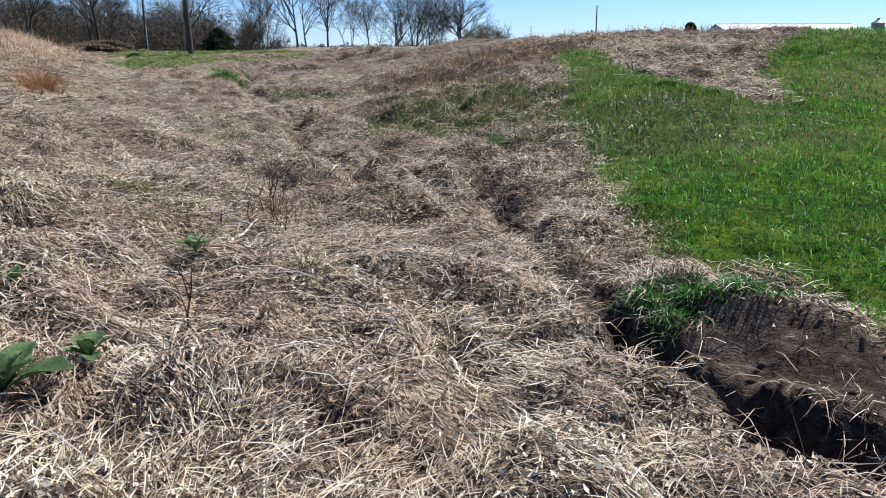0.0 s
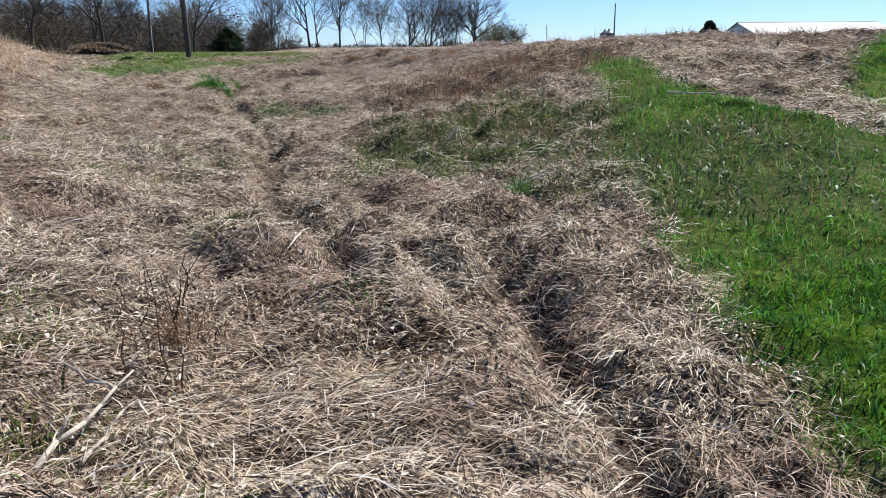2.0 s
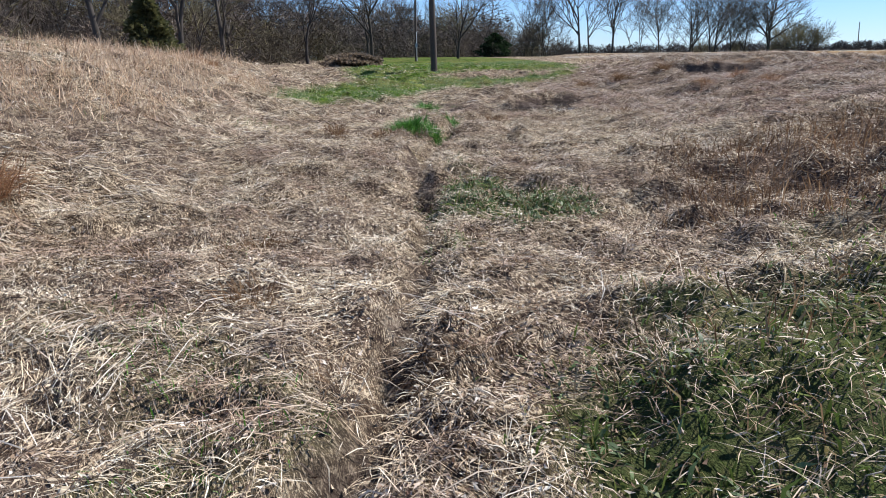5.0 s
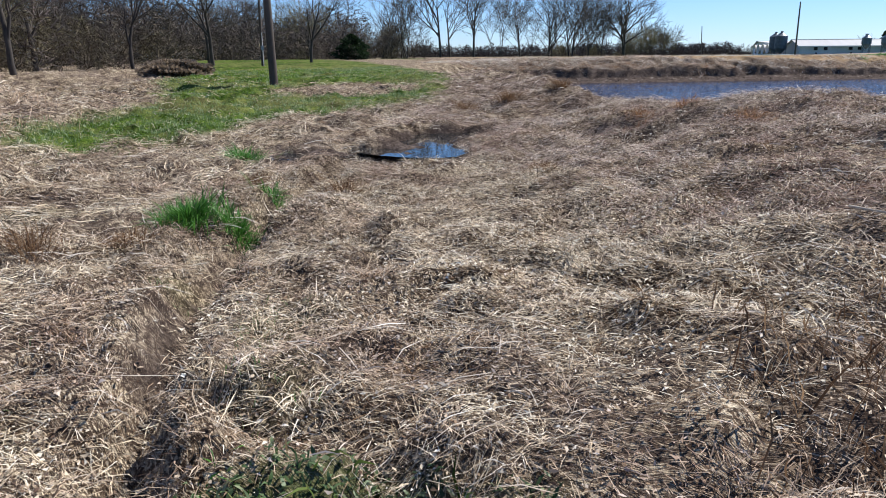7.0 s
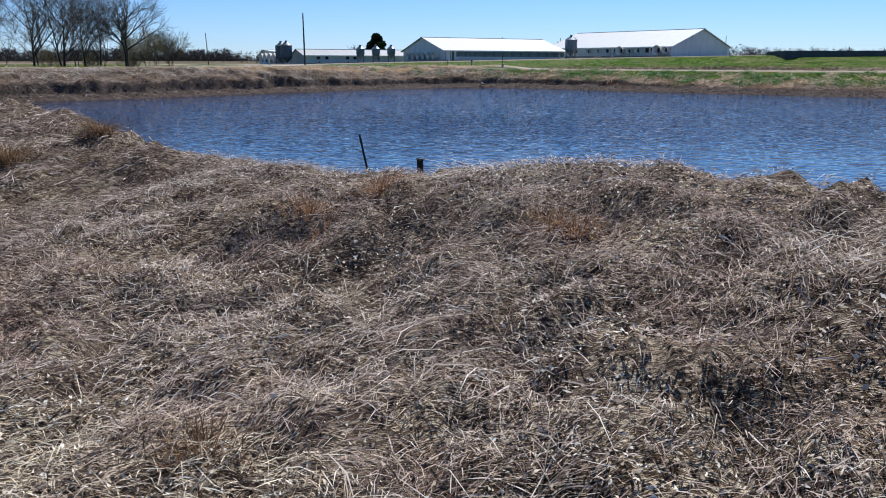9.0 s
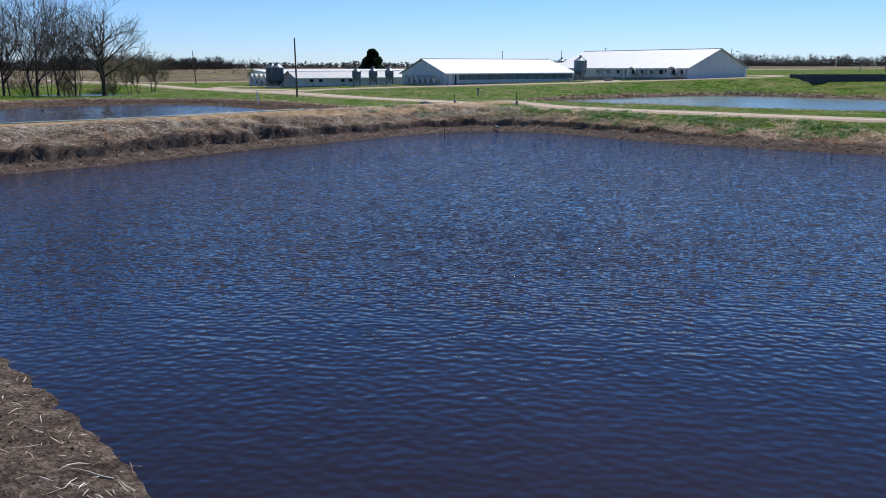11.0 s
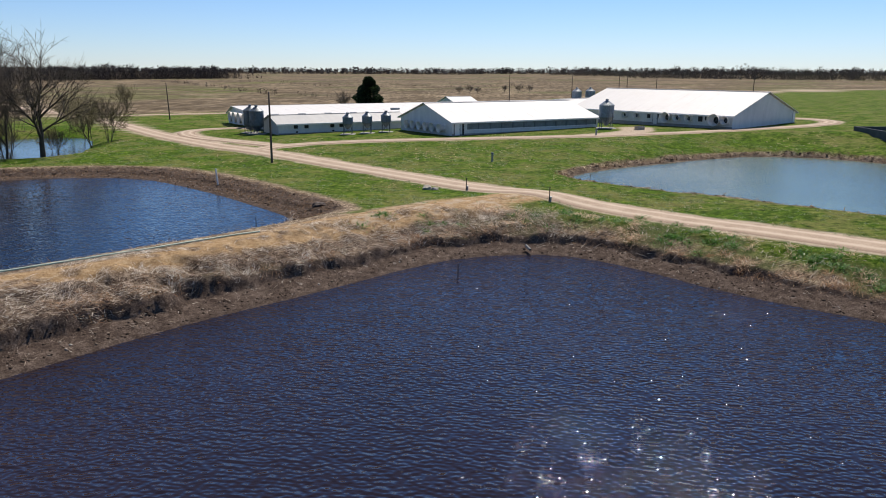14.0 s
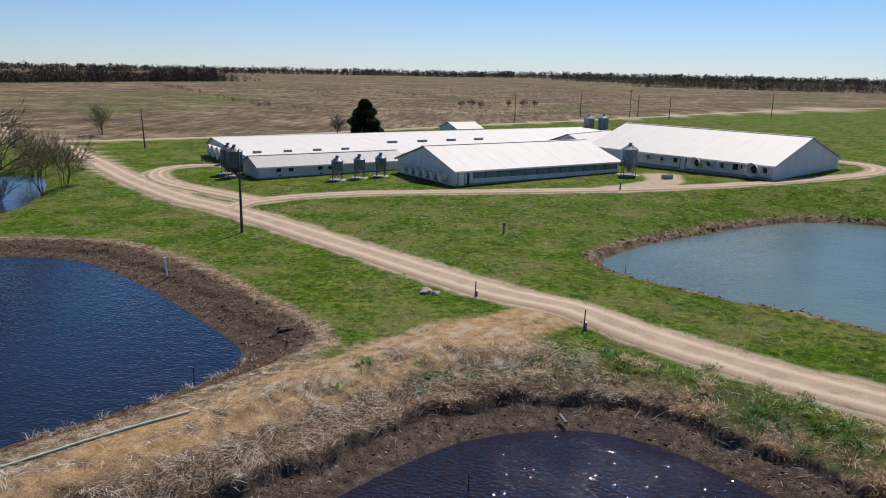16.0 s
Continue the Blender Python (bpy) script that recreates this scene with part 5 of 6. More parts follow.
def far_wood(name, line, deep, count, tall, seed, label, limbs=26, thick=1.6, mat=None, upright=0.7):
    """A distant belt of bare trees, each a loose sheaf of limbs."""
    rng = np.random.default_rng(seed)
    p = resample(line, 5.0)
    k = rng.integers(0, len(p), count)
    c = p[k] + rng.normal(0, 1, (count, 2)) * deep
    z = height(c[:, 0], c[:, 1], False)
    hs = tall * rng.uniform(0.55, 1.1, count) * (0.4 + 0.45 * vnoise(c[:, 0] / 60, c[:, 1] / 60, seed) + 0.65 * vnoise(c[:, 0] / 14, c[:, 1] / 14, seed + 1))
    m = limbs
    base = np.repeat(np.column_stack([c, z]), m, 0)
    hh = np.repeat(hs, m)
    a, up = rng.random(count * m) * 2 * np.pi, rng.random(count * m)
    wide = np.sqrt(np.clip(1 - (2 * np.clip(up, 0.12, 1) - 1.05) ** 2, 0.05, 1)) * hh * 0.34 * np.sqrt(rng.random(count * m))
    mid = base + np.column_stack([np.cos(a) * wide, np.sin(a) * wide, hh * up * 0.93])
    lean = np.column_stack([np.cos(a) * 0.5, np.sin(a) * 0.5, np.full(count * m, upright)]) + rng.normal(0, 0.4, (count * m, 3))
    lean *= (hh * rng.uniform(0.05, 0.16, count * m) / np.linalg.norm(lean, axis=1))[:, None]
    s = rng.normal(0, 1, (count * m, 3))
    s *= (hh * rng.uniform(0.008, 0.03, count * m) * thick / np.linalg.norm(s, axis=1))[:, None]
    v = np.stack([mid - lean - s, mid - lean + s, mid + lean], 1).reshape(-1, 3)
    me = raw_mesh(name, v, np.arange(len(v)).reshape(-1, 3))
    me.materials.append(mat or far_wood_mat)
    return tagged(new(name, me), label, "woods", kind="stuff")


far_wood("thicket", [(-135, 95), (-122, 60), (-106, 40), (-95, 20), (-86, 2), (-74, -14), (-64, -30), (-58, -48), (-58, -75)], 7, 420, 8.0, 8, "grey-brown thicket of bare saplings at the wood's edge", 210, 0.4, thicket_mat, 0.35)
far_wood("thicket", [(-165, 105), (-145, 55), (-128, 25), (-112, -10), (-92, -40), (-80, -80)], 9, 260, 12, 9, "bare wood rising behind the thicket", 220, 0.34, thicket_mat, 0.4)
far_wood("far_woods", [(-620, 420), (-420, 585), (-385, 640), (-330, 760), (-285, 850)], 14, 2600, 11.5, 1, "dark bare wood at the edge of the stubble field")
far_wood("far_woods", [(185, 860), (300, 825), (480, 790), (700, 760), (1100, 700)], 16, 1700, 12, 6, "dark bare tree belt along the field's edge", 40, 0.9, belt_mat)
far_wood("far_woods", [(180, 1500), (260, 1340), (340, 1060), (540, 1020), (760, 960), (1200, 900)], 30, 1600, 13, 2, "dark tree belt beyond the green field", 30, 1.4, belt_mat)
far_wood("far_woods", [(-1800, 1500), (-900, 2100), (-200, 2300), (300, 2000), (900, 2100), (1900, 1700)], 40, 3200, 17, 3, "distant line of bare woods along the horizon", 14, 6.0)
far_wood("far_woods", [(-2600, 3000), (-900, 3600), (600, 3700), (2600, 3000)], 60, 2600, 20, 4, "far low woods on the horizon", 12, 8.0)

far_wood("hedge_scrub", [(-272, 633), (-208, 545), (-131, 405), (-97, 350), (-75, 327), (-58, 313)], 3, 70, 2.6, 12, "sparse scrub along a field drain", 30, 2.2, upright=0.5)
far_wood("hedge_scrub", [(-208, 679), (-117, 540), (-38, 504), (40, 500)], 4, 90, 2.0, 13, "sparse scrub along a field edge", 24, 2.4, upright=0.5)

# ---- poles and posts ----
def utility_pole(x, y, tall, r, label, group="wooden utility poles", arm=0.0, lean=(0, 0), turn=0, gear=False):
    p = thing("utility_pole", pose(x, y, at_ground(x, y), lean[0], lean[1], turn), label, "utility pole", group)
    bm = lathe(bmesh.new(), [(r, -0.5), (r * 0.93, tall * 0.2), (r * 0.78, tall * 0.65), (r * 0.65, tall), (0.001, tall + 0.02)], 12)
    part("pole", bm, pole_mat, p, "", True)
    if arm:
        part("crossarm", boxes((-arm / 2, -0.05, tall - 0.6, arm / 2, 0.06, tall - 0.48)), pole_mat, p)
        for k in (-0.45, 0.0, 0.45):
            part("insulator", lathe(bmesh.new(), [(0.03, tall - 0.48), (0.06, tall - 0.4), (0.04, tall - 0.34), (0.06, tall - 0.28), (0.001, tall - 0.24)], 8), plastic_mat, p).location.x = k * arm
    else:
        part("insulator", lathe(bmesh.new(), [(0.03, tall), (0.07, tall + 0.05), (0.05, tall + 0.12), (0.001, tall + 0.16)], 8), dull_steel_mat, p)
    if gear:
        part("meter_box", boxes((-0.14, -r - 0.16, 1.5, 0.14, -r * 0.8, 1.95), bevel=0.02), steel_mat, p)
        part("conduit", ring_tube(bmesh.new(), (0.05, -r - 0.04, 0), (0.05, -r - 0.02, 3.2), 0.025, 0.025, 6), plastic_mat, p)
    return p


utility_pole(-27.7, 86.8, 8.9, 0.16, "tall dark wooden pole in the grass beside the gravel road")
utility_pole(-20.1, -28.6, 10.0, 0.19, "thick weathered wooden pole standing on the lawn", lean=(0, -2.2))
utility_pole(-55, -2, 10.5, 0.15, "wooden pole with a crossarm and a meter box before the wood", arm=2.0, turn=60, gear=True)
utility_pole(-72.5, 165, 8.3, 0.15, "slightly leaning wooden pole beside the field road", lean=(0, -2))
for x, y, h in ((11.5, 262, 9.0), (37, 288, 9.0), (55.5, 290, 10), (60, 297, 8), (68.5, 284, 7.5), (108, 292, 9.0)):
    utility_pole(x, y, h, 0.16, "distant wooden pole along the field road", "poles along the field road", arm=1.6 if h >= 10 else 0.0, turn=-40)

fence = thing("field_fence", pose(0, 0, 0), "row of weathered fence posts in the green field", "fence")
for k in range(7):
    x, y = 118 + 6.5 * k, 205 - 2.0 * k
    h = 1.5 + 0.35 * (k % 3)
    part("post", ring_tube(bmesh.new(), (x, y, at_ground(x, y) - 0.3), (x + 0.05, y, at_ground(x, y) + h), 0.11, 0.1, 7), pole_mat, fence)


def marker(x, y, tall, label, base_mat):
    p = thing("marker_post", pose(x, y, at_ground(x, y), 1, 2), label, "marker post", "marker posts beside the road")
    part("post", ring_tube(bmesh.new(), (0, 0, -0.2), (0, 0, tall), 0.045, 0.045, 7), rust_mat, p)
    part("sleeve", ring_tube(bmesh.new(), (0.12, -0.05, -0.1), (0.13, -0.05, 0.42), 0.09, 0.09, 10), base_mat, p, "pale capped pipe sleeve")
    part("cap", ring_tube(bmesh.new(), (0.13, -0.05, 0.42), (0.13, -0.05, 0.47), 0.105, 0.1, 10), plastic_mat, p)
    return p


marker(-2.35, 65.8, 1.25, "dark thin marker post with a pale sleeve beside the road", concrete_mat)
marker(5.2, 58.0, 1.35, "dark marker post with a yellow-grey sleeve beside the road", concrete_mat)
w = thing("white_post", pose(-29.14, 69.9, at_ground(-29.14, 69.9), 4, -3), "white plastic post leaning on the mud bank", "post")
part("post", ring_tube(bmesh.new(), (0, 0, -0.2), (0, 0, 1.75), 0.085, 0.085, 10), plastic_mat, w)
for x, y, h, lab in ((18.6, 115.2, 0.9, "short grey hydrant stub beside the barn drive"), (0.9, 89.5, 1.0, "grey standpipe in the grass above the pond")):
    s = thing("standpipe", pose(x, y, at_ground(x, y)), lab, "standpipe", "standpipes in the grass")
    part("pipe", ring_tube(bmesh.new(), (0, 0, -0.2), (0, 0, h), 0.13, 0.13, 12), steel_mat, s)
    part("head", ring_tube(bmesh.new(), (0, 0, h), (0, 0, h + 0.18), 0.19, 0.16, 12), dull_steel_mat, s)
    part("spout", ring_tube(bmesh.new(), (0, 0, h - 0.1), (0.28, -0.1, h - 0.14), 0.06, 0.06, 8), dull_steel_mat, s)


def rock(name, x, y, sx, sy, sz, seed, mat, label, category="rock", group=""):
    rng = random.Random(seed)
    bm = bmesh.new()
    bmesh.ops.create_icosphere(bm, subdivisions=3, radius=1)
    for v in bm.verts:
        v.co *= 1 + 0.35 * (noise.noise(v.co * 1.5 + Vector((seed, 0, 0)))) + 0.1 * noise.noise(v.co * 5)
        v.co = Vector((v.co.x * sx, v.co.y * sy, v.co.z * sz))
    ob = part(name, bm, mat)
    ob.matrix_basis = pose(x, y, at_ground(x, y) + sz * 0.15, 0, 0, rng.uniform(0, 360))
    return tagged(ob, label, category, group)


rock("rock", -6.3, 66.5, 0.75, 0.5, 0.32, 3, stone_mat, "weathered grey rock in the short grass")
rock("rock", -5.5, 66.1, 0.4, 0.35, 0.2, 4, stone_mat, "small grey rock beside a larger one")
rock("spoil_heap", -15.6, 57.2, 0.7, 0.5, 0.28, 5, rust_mat, "dark brown lump of mud on the bank", "mud heap")
c = thing("concrete_box", pose(28.1, 126.4, at_ground(28.1, 126.4), 0, 0, 20), "weathered concrete inlet box on the gravel yard", "concrete box")
for a in ((-0.75, -0.5, -0.3, 0.75, -0.38, 0.62), (-0.75, 0.38, -0.3, 0.75, 0.5, 0.62), (-0.75, -0.38, -0.3, -0.63, 0.38, 0.62), (0.63, -0.38, -0.3, 0.75, 0.38, 0.62)):
    part("side", boxes(a, bevel=0.02), stone_mat, c)
part("cover", boxes((-0.63, -0.38, 0.45, 0.63, 0.38, 0.52)), concrete_mat, c)

# things in and beside the water
s = thing("stake", pose(-0.66, -24.4, 0), "dark iron stake leaning in the lagoon water", "stake")
part("rod", ring_tube(bmesh.new(), (0.10, 0.12, -0.8), (-0.26, -0.10, 1.15), 0.032, 0.028, 8), rust_mat, s)
s = thing("pipe_stub", pose(0.56, -23.7, 0), "dark pipe standing open in the lagoon water", "pipe")
bm = lathe(bmesh.new(), [(0.085, -0.8), (0.085, 0.38), (0.095, 0.39), (0.095, 0.46), (0.07, 0.46), (0.07, 0.2)], 16)
part("pipe", bm, rust_mat, s, "", True)
part("rim", lathe(bmesh.new(), [(0.097, 0.42), (0.099, 0.43), (0.099, 0.46), (0.075, 0.465)], 16), steel_mat, s, "bright worn rim")
for x, y, z, h in ((-18.9, 48.6, Z_W, 1.1), (-2.7, 40.6, 0, 0.9), (11.6, 75.6, Z_E, 1.0)):
    s = thing("stake", pose(x, y, z), "thin dark gauge stake standing in the water", "stake", "gauge stakes in the water")
    part("rod", ring_tube(bmesh.new(), (0, 0, -0.8), (0.02, 0, h), 0.035, 0.03, 7), rust_mat, s)
s = thing("drain_pipe", pose(2.6, 47.6, 0.35, 0, 0, 20), "short pale concrete drain pipe lying on the mud bank", "pipe")
bm = bmesh.new()
ring_tube(bm, (0.0, 0.35, 0.2), (0.08, -0.3, 0.0), 0.10, 0.10, 14, False)
part("pipe", bm, concrete_mat, s)
part("liner", ring_tube(bmesh.new(), (0.0, 0.35, 0.2), (0.08, -0.28, 0.005), 0.085, 0.085, 14), dark_mat, s)

curve = bpy.data.curves.new("hose", "CURVE")
curve.dimensions, curve.bevel_depth, curve.bevel_resolution = "3D", 0.06, 3
sp = curve.splines.new("POLY")
hp = resample(eased([(-47, 18.5), (-36, 25.2), (-29.3, 31.0), (-23.1, 36.8), (-19.8, 40.3), (-16.9, 42.7)], 2), 0.8)
sp.points.add(len(hp) - 1)
for q, (x, y) in zip(sp.points, hp):
    q.co = (x, y, at_ground(x, y) + 0.08, 1)
tmp = bpy.data.objects.new("hose", curve)
scene.collection.objects.link(tmp)
hose_mesh = bpy.data.meshes.new_from_object(tmp.evaluated_get(bpy.context.evaluated_depsgraph_get()))
bpy.data.objects.remove(tmp)
hose_mesh.materials.clear()
hose_mesh.materials.append(hose_mat)
tagged(new("irrigation_pipe", hose_mesh), "long pale green pipe lying along the berm track", "pipe")

# ---- grass, reeds and litter ----
def scatter(rng, x0, y0, x1, y1, per_m2, keep):
    """Random places in a rectangle, thinned by keep(x, y), a share from 0 to 1."""
    n = int((x1 - x0) * (y1 - y0) * per_m2)
    x, y = rng.uniform(x0, x1, n), rng.uniform(y0, y1, n)
    ok = rng.random(n) < keep(x, y)
    return x[ok], y[ok]


def blades(name, mat, rng, x, y, ang, length, width, lift, droop, label, category="grass", up=0.0, twist=0.6):
    """Bent strips rooted at (x, y): ang is their heading, lift how steeply they rise, droop how far they bow over."""
    n = len(x)
    z = ground_z(x, y) + up
    h = np.stack([np.cos(ang), np.sin(ang)], 1)
    tw = ang + np.pi / 2 + rng.normal(0, twist, n)
    s = np.stack([np.cos(tw), np.sin(tw), rng.normal(0, 0.35, n)], 1) * (width / 2)[:, None]
    root = np.stack([x, y, z], 1)
    bow = rng.normal(0, 0.07, n) * length
    mid = root + np.concatenate([h * (length * 0.5 * np.cos(lift))[:, None], (length * 0.5 * np.sin(lift))[:, None]], 1)
    mid[:, :2] += np.stack([-h[:, 1], h[:, 0]], 1) * bow[:, None]
    l2 = lift - droop
    tip = mid + np.concatenate([h * (length * 0.5 * np.cos(l2))[:, None], (length * 0.5 * np.sin(l2))[:, None]], 1)
    floor = ground_z(tip[:, 0], tip[:, 1]) + rng.uniform(0.005, 0.05, n)
    tip[:, 2] = np.maximum(tip[:, 2], floor)
    floor = ground_z(mid[:, 0], mid[:, 1]) + rng.uniform(0.005, 0.05, n)
    mid[:, 2] = np.maximum(mid[:, 2], floor)
    v = np.stack([root - s * 0.7, root + s * 0.7, mid - s, mid + s, tip], 1).reshape(-1, 3)
    o = np.arange(n)[:, None] * 5
    f = np.concatenate([o + [0, 1, 2], o + [1, 3, 2], o + [2, 3, 4]])
    me = raw_mesh(name, v, f)
    me.materials.append(mat)
    return tagged(new(name, me), label, category, kind="stuff")


rng = np.random.default_rng(5)
SWALE = [(21, -70), (14.7, -58.5), (8.3, -51.5), (4.0, -46.5), (1.5, -40.5), (0.0, -35)]


BANK = poly_dist(GX, GY, LAGOON).ravel()


def bank(x, y):
    i, j = np.clip(np.searchsorted(gx, x), 0, nx - 1), np.clip(np.searchsorted(gy, y), 0, ny - 1)
    return BANK[j * nx + i]


def swirl(x, y, seed=40):
    return 2 * np.pi * 1.6 * fbm(x * 0.42, y * 0.42, seed, 2) + 0.9 * (fbm(x * 2.0, y * 2.0, seed + 5, 2) - 0.5)


def dry_share(x, y):
    g, mud, gravel, tan, field, brown, weeds = shares(x, y)
    return np.clip(1 - g * 1.0, 0, 1) * (1 - mud) * (1 - 0.75 * weeds) * (1 - 0.6 * brown)


def low_share(x, y):
    return dry_share(x, y) * smooth(4.5, 8, bank(x, y))


def straw_keep(near, far, low=0.0):
    def keep(x, y):
        d, _ = line_dist(x, y, SWALE)
        pile = 0.26 + 1.2 * smooth(0.38, 0.56, fbm(x * 1.3, y * 1.3, 61)) * (1 - 0.4 * smooth(8, 4, bank(x, y)))
        return np.clip(((d >= near) & (d < far)) * dry_share(x, y) * pile, 0, 1)
    return keep


for k, (near, far, per, w, ln, rect) in enumerate(((0, 5.5, 950, 0.0056, 0.19, (-6, -70, 24, -29)), (5.5, 13, 260, 0.0105, 0.30, (-18, -74, 26, -22)), (13, 27, 80, 0.018, 0.36, (-30, -74, 32, -12)))):
    x, y = scatter(rng, rect[0], rect[1], rect[2], rect[3], per, straw_keep(near, far))
    n = len(x)
    ang = swirl(x, y) + rng.normal(0, 0.5, n)
    loose = rng.random(n) < (0.4 if k == 0 else 0.25)
    ang = np.where(loose, rng.random(n) * 6.28, ang)
    lift = np.where(loose, rng.uniform(0.0, 0.55, n), np.abs(rng.normal(0.10, 0.16, n)))
    grey = bank(x, y) + 6 * (fbm(x * 0.3, y * 0.3, 63) - 0.5) < 9.5
    lens, wide, bow, rise = ln * rng.uniform(0.45, 1.3, n) * (0.5 + 0.5 * smooth(2, 6, bank(x, y))), w * rng.uniform(0.6, 1.5, n), rng.uniform(0.0, 0.5, n), rng.uniform(-0.01, 0.09, n)
    for mat, m, name, label in ((straw_mat, ~grey, "dead_grass", "matted flattened dead grass over the dam slope"), (thatch_mat, grey, "grey_thatch", "weathered grey-brown thatch along the lagoon bank")):
        blades(name, mat, rng, x[m], y[m], ang[m], lens[m], wide[m], lift[m], bow[m], label, up=rise[m])

# straw hanging over the lips of the gully and the rills
def overhang(line, per_m, reach, name, label):
    p = np.array(line)
    seg = rng.integers(0, len(p) - 1, int(per_m * sum(math.dist(a, b) for a, b in zip(line, line[1:]))))
    t = rng.random(len(seg))[:, None]
    q, d = p[seg] * (1 - t) + p[seg + 1] * t, p[seg + 1] - p[seg]
    d = d / np.linalg.norm(d, axis=1)[:, None]
    side = np.where(rng.random(len(seg)) < 0.5, 1.0, -1.0)
    off = rng.uniform(0.6, 1.6, len(seg)) * reach * side
    x, y = q[:, 0] - d[:, 1] * off, q[:, 1] + d[:, 0] * off
    ang = np.arctan2(-d[:, 0] * side, d[:, 1] * side) + rng.normal(0, 0.7, len(seg))
    n = len(x)
    blades(name, straw_mat, rng, x, y, ang, rng.uniform(0.12, 0.42, n), rng.uniform(0.004, 0.009, n), rng.uniform(-0.1, 0.5, n), rng.uniform(0.3, 1.2, n), label, up=rng.uniform(0.0, 0.06, n))


overhang(GULLY, 45, 0.34, "dead_grass", "dead grass hanging over the lips of the gully")
overhang(RUNNEL, 90, 0.27, "dead_grass", "dead grass hanging over a shallow washed rill")
overhang(RILL[:44], 80, 0.27, "dead_grass", "dead grass hanging over a shallow washed rill")
# tall tan grass standing on the mound beside the dam
x, y = scatter(rng, -24, -62, 3, -41, 120, lambda x, y: smooth(0.7, 1.3, ground_z(x, y)) * (1 - shares(x, y)[0]) * smooth(0.35, 0.6, fbm(x * 0.7, y * 0.7, 62)))
n = len(x)
blades("tan_grass", tan_mat, rng, x, y, rng.random(n) * 6.28, rng.uniform(0.2, 0.7, n), rng.uniform(0.006, 0.012, n), rng.uniform(0.5, 1.5, n), rng.uniform(0.0, 0.9, n), "tall tan dead grass standing on the mound")

# tussocks: sheaves that fall outward from one root
def tussocks(name, mat, cx, cy, each, length, width, spread, lift, label, category="grass"):
    n = len(cx)
    k = np.repeat(np.arange(n), each)
    m = len(k)
    a = rng.random(m) * 6.28
    r = np.abs(rng.normal(0, 1, m)) * np.broadcast_to(spread, n)[k]
    x, y = cx[k] + np.cos(a) * r, cy[k] + np.sin(a) * r
    ln = np.broadcast_to(length, n)[k] * rng.uniform(0.5, 1.2, m)
    return blades(name, mat, rng, x, y, a + rng.normal(0, 0.5, m), ln, np.broadcast_to(width, n)[k] * rng.uniform(0.6, 1.3, m), np.clip(rng.normal(lift, 0.28, m), 0.05, 1.5), rng.uniform(0.2, 1.3, m), label, category)


x, y = scatter(rng, -12, -70, 22, -30, 1.7, lambda x, y: low_share(x, y) * smooth(13, 6, line_dist(x, y, SWALE)[0]))
tussocks("dead_tussocks", straw_mat, x, y, 46, 0.32 * rng.uniform(0.6, 1.3, len(x)), 0.0065, 0.12, 0.38, "tussocks of dead grass standing above the matted thatch")
x, y = scatter(rng, -26, -66, 26, -24, 0.9, lambda x, y: low_share(x, y) * smooth(0.4, 0.6, fbm(x * 0.5, y * 0.5, 64)))
tussocks("brown_tussocks", brown_stem_mat, x, y, 40, 0.22 * rng.uniform(0.5, 1.5, len(x)), 0.006, 0.15, 0.5, "dark brown weathered tufts among the dead grass")
x, y = scatter(rng, -12, -70, 22, -30, 2.6, lambda x, y: low_share(x, y) * smooth(13, 4, line_dist(x, y, SWALE)[0]))
n = len(x)
blades("dead_stems", brown_stem_mat, rng, x, y, rng.random(n) * 6.28, rng.uniform(0.15, 0.5, n), rng.uniform(0.003, 0.006, n), rng.uniform(0.6, 1.5, n), rng.uniform(-0.1, 0.5, n), "thin dead weed stems standing in the grass", "weeds")
# leaf litter, near the swale
x, y = scatter(rng, -4, -70, 23, -42, 150, lambda x, y: dry_share(x, y) * smooth(6, 3, line_dist(x, y, SWALE)[0]) * (0.2 + 0.8 * smooth(0.42, 0.58, fbm(x * 0.8, y * 0.8, 66))))
n = len(x)
blades("leaf_litter", litter_mat, rng, x, y, rng.random(n) * 6.28, rng.uniform(0.02, 0.055, n), rng.uniform(0.012, 0.03, n), rng.uniform(-0.1, 0.3, n), rng.uniform(-0.3, 0.4, n), "scattered dry leaves and broken stalks", "leaf litter", up=rng.uniform(0.01, 0.07, n))
# crumpled flakes of broken straw and blades, lying flat
def flakes(name, mat, x, y, size, label):
    n = len(x)
    a = rng.random(n) * 6.28
    along, across = size * rng.uniform(0.6, 1.6, n), size * rng.uniform(0.2, 0.55, n)
    u, v = np.stack([np.cos(a), np.sin(a)], 1), np.stack([-np.sin(a), np.cos(a)], 1)
    c = np.stack([x, y], 1)
    xy = np.stack([c - u * along[:, None], c + v * across[:, None], c + u * along[:, None], c - v * across[:, None]], 1)
    base = ground_z(x, y) + rng.uniform(0.01, 0.075, n)
    z = base[:, None] + rng.normal(0, 0.35, (n, 4)) * size[:, None] + np.where(rng.random(n) < 0.5, 0.25, -0.15)[:, None] * size[:, None] * np.array([1, -1, 1, -1])
    o = np.arange(n)[:, None] * 4
    me = raw_mesh(name, np.concatenate([xy, z[..., None]], 2).reshape(-1, 3), np.concatenate([o + [0, 1, 3], o + [1, 2, 3]]))
    me.materials.append(mat)
    return tagged(new(name, me), label, "leaf litter", kind="stuff")


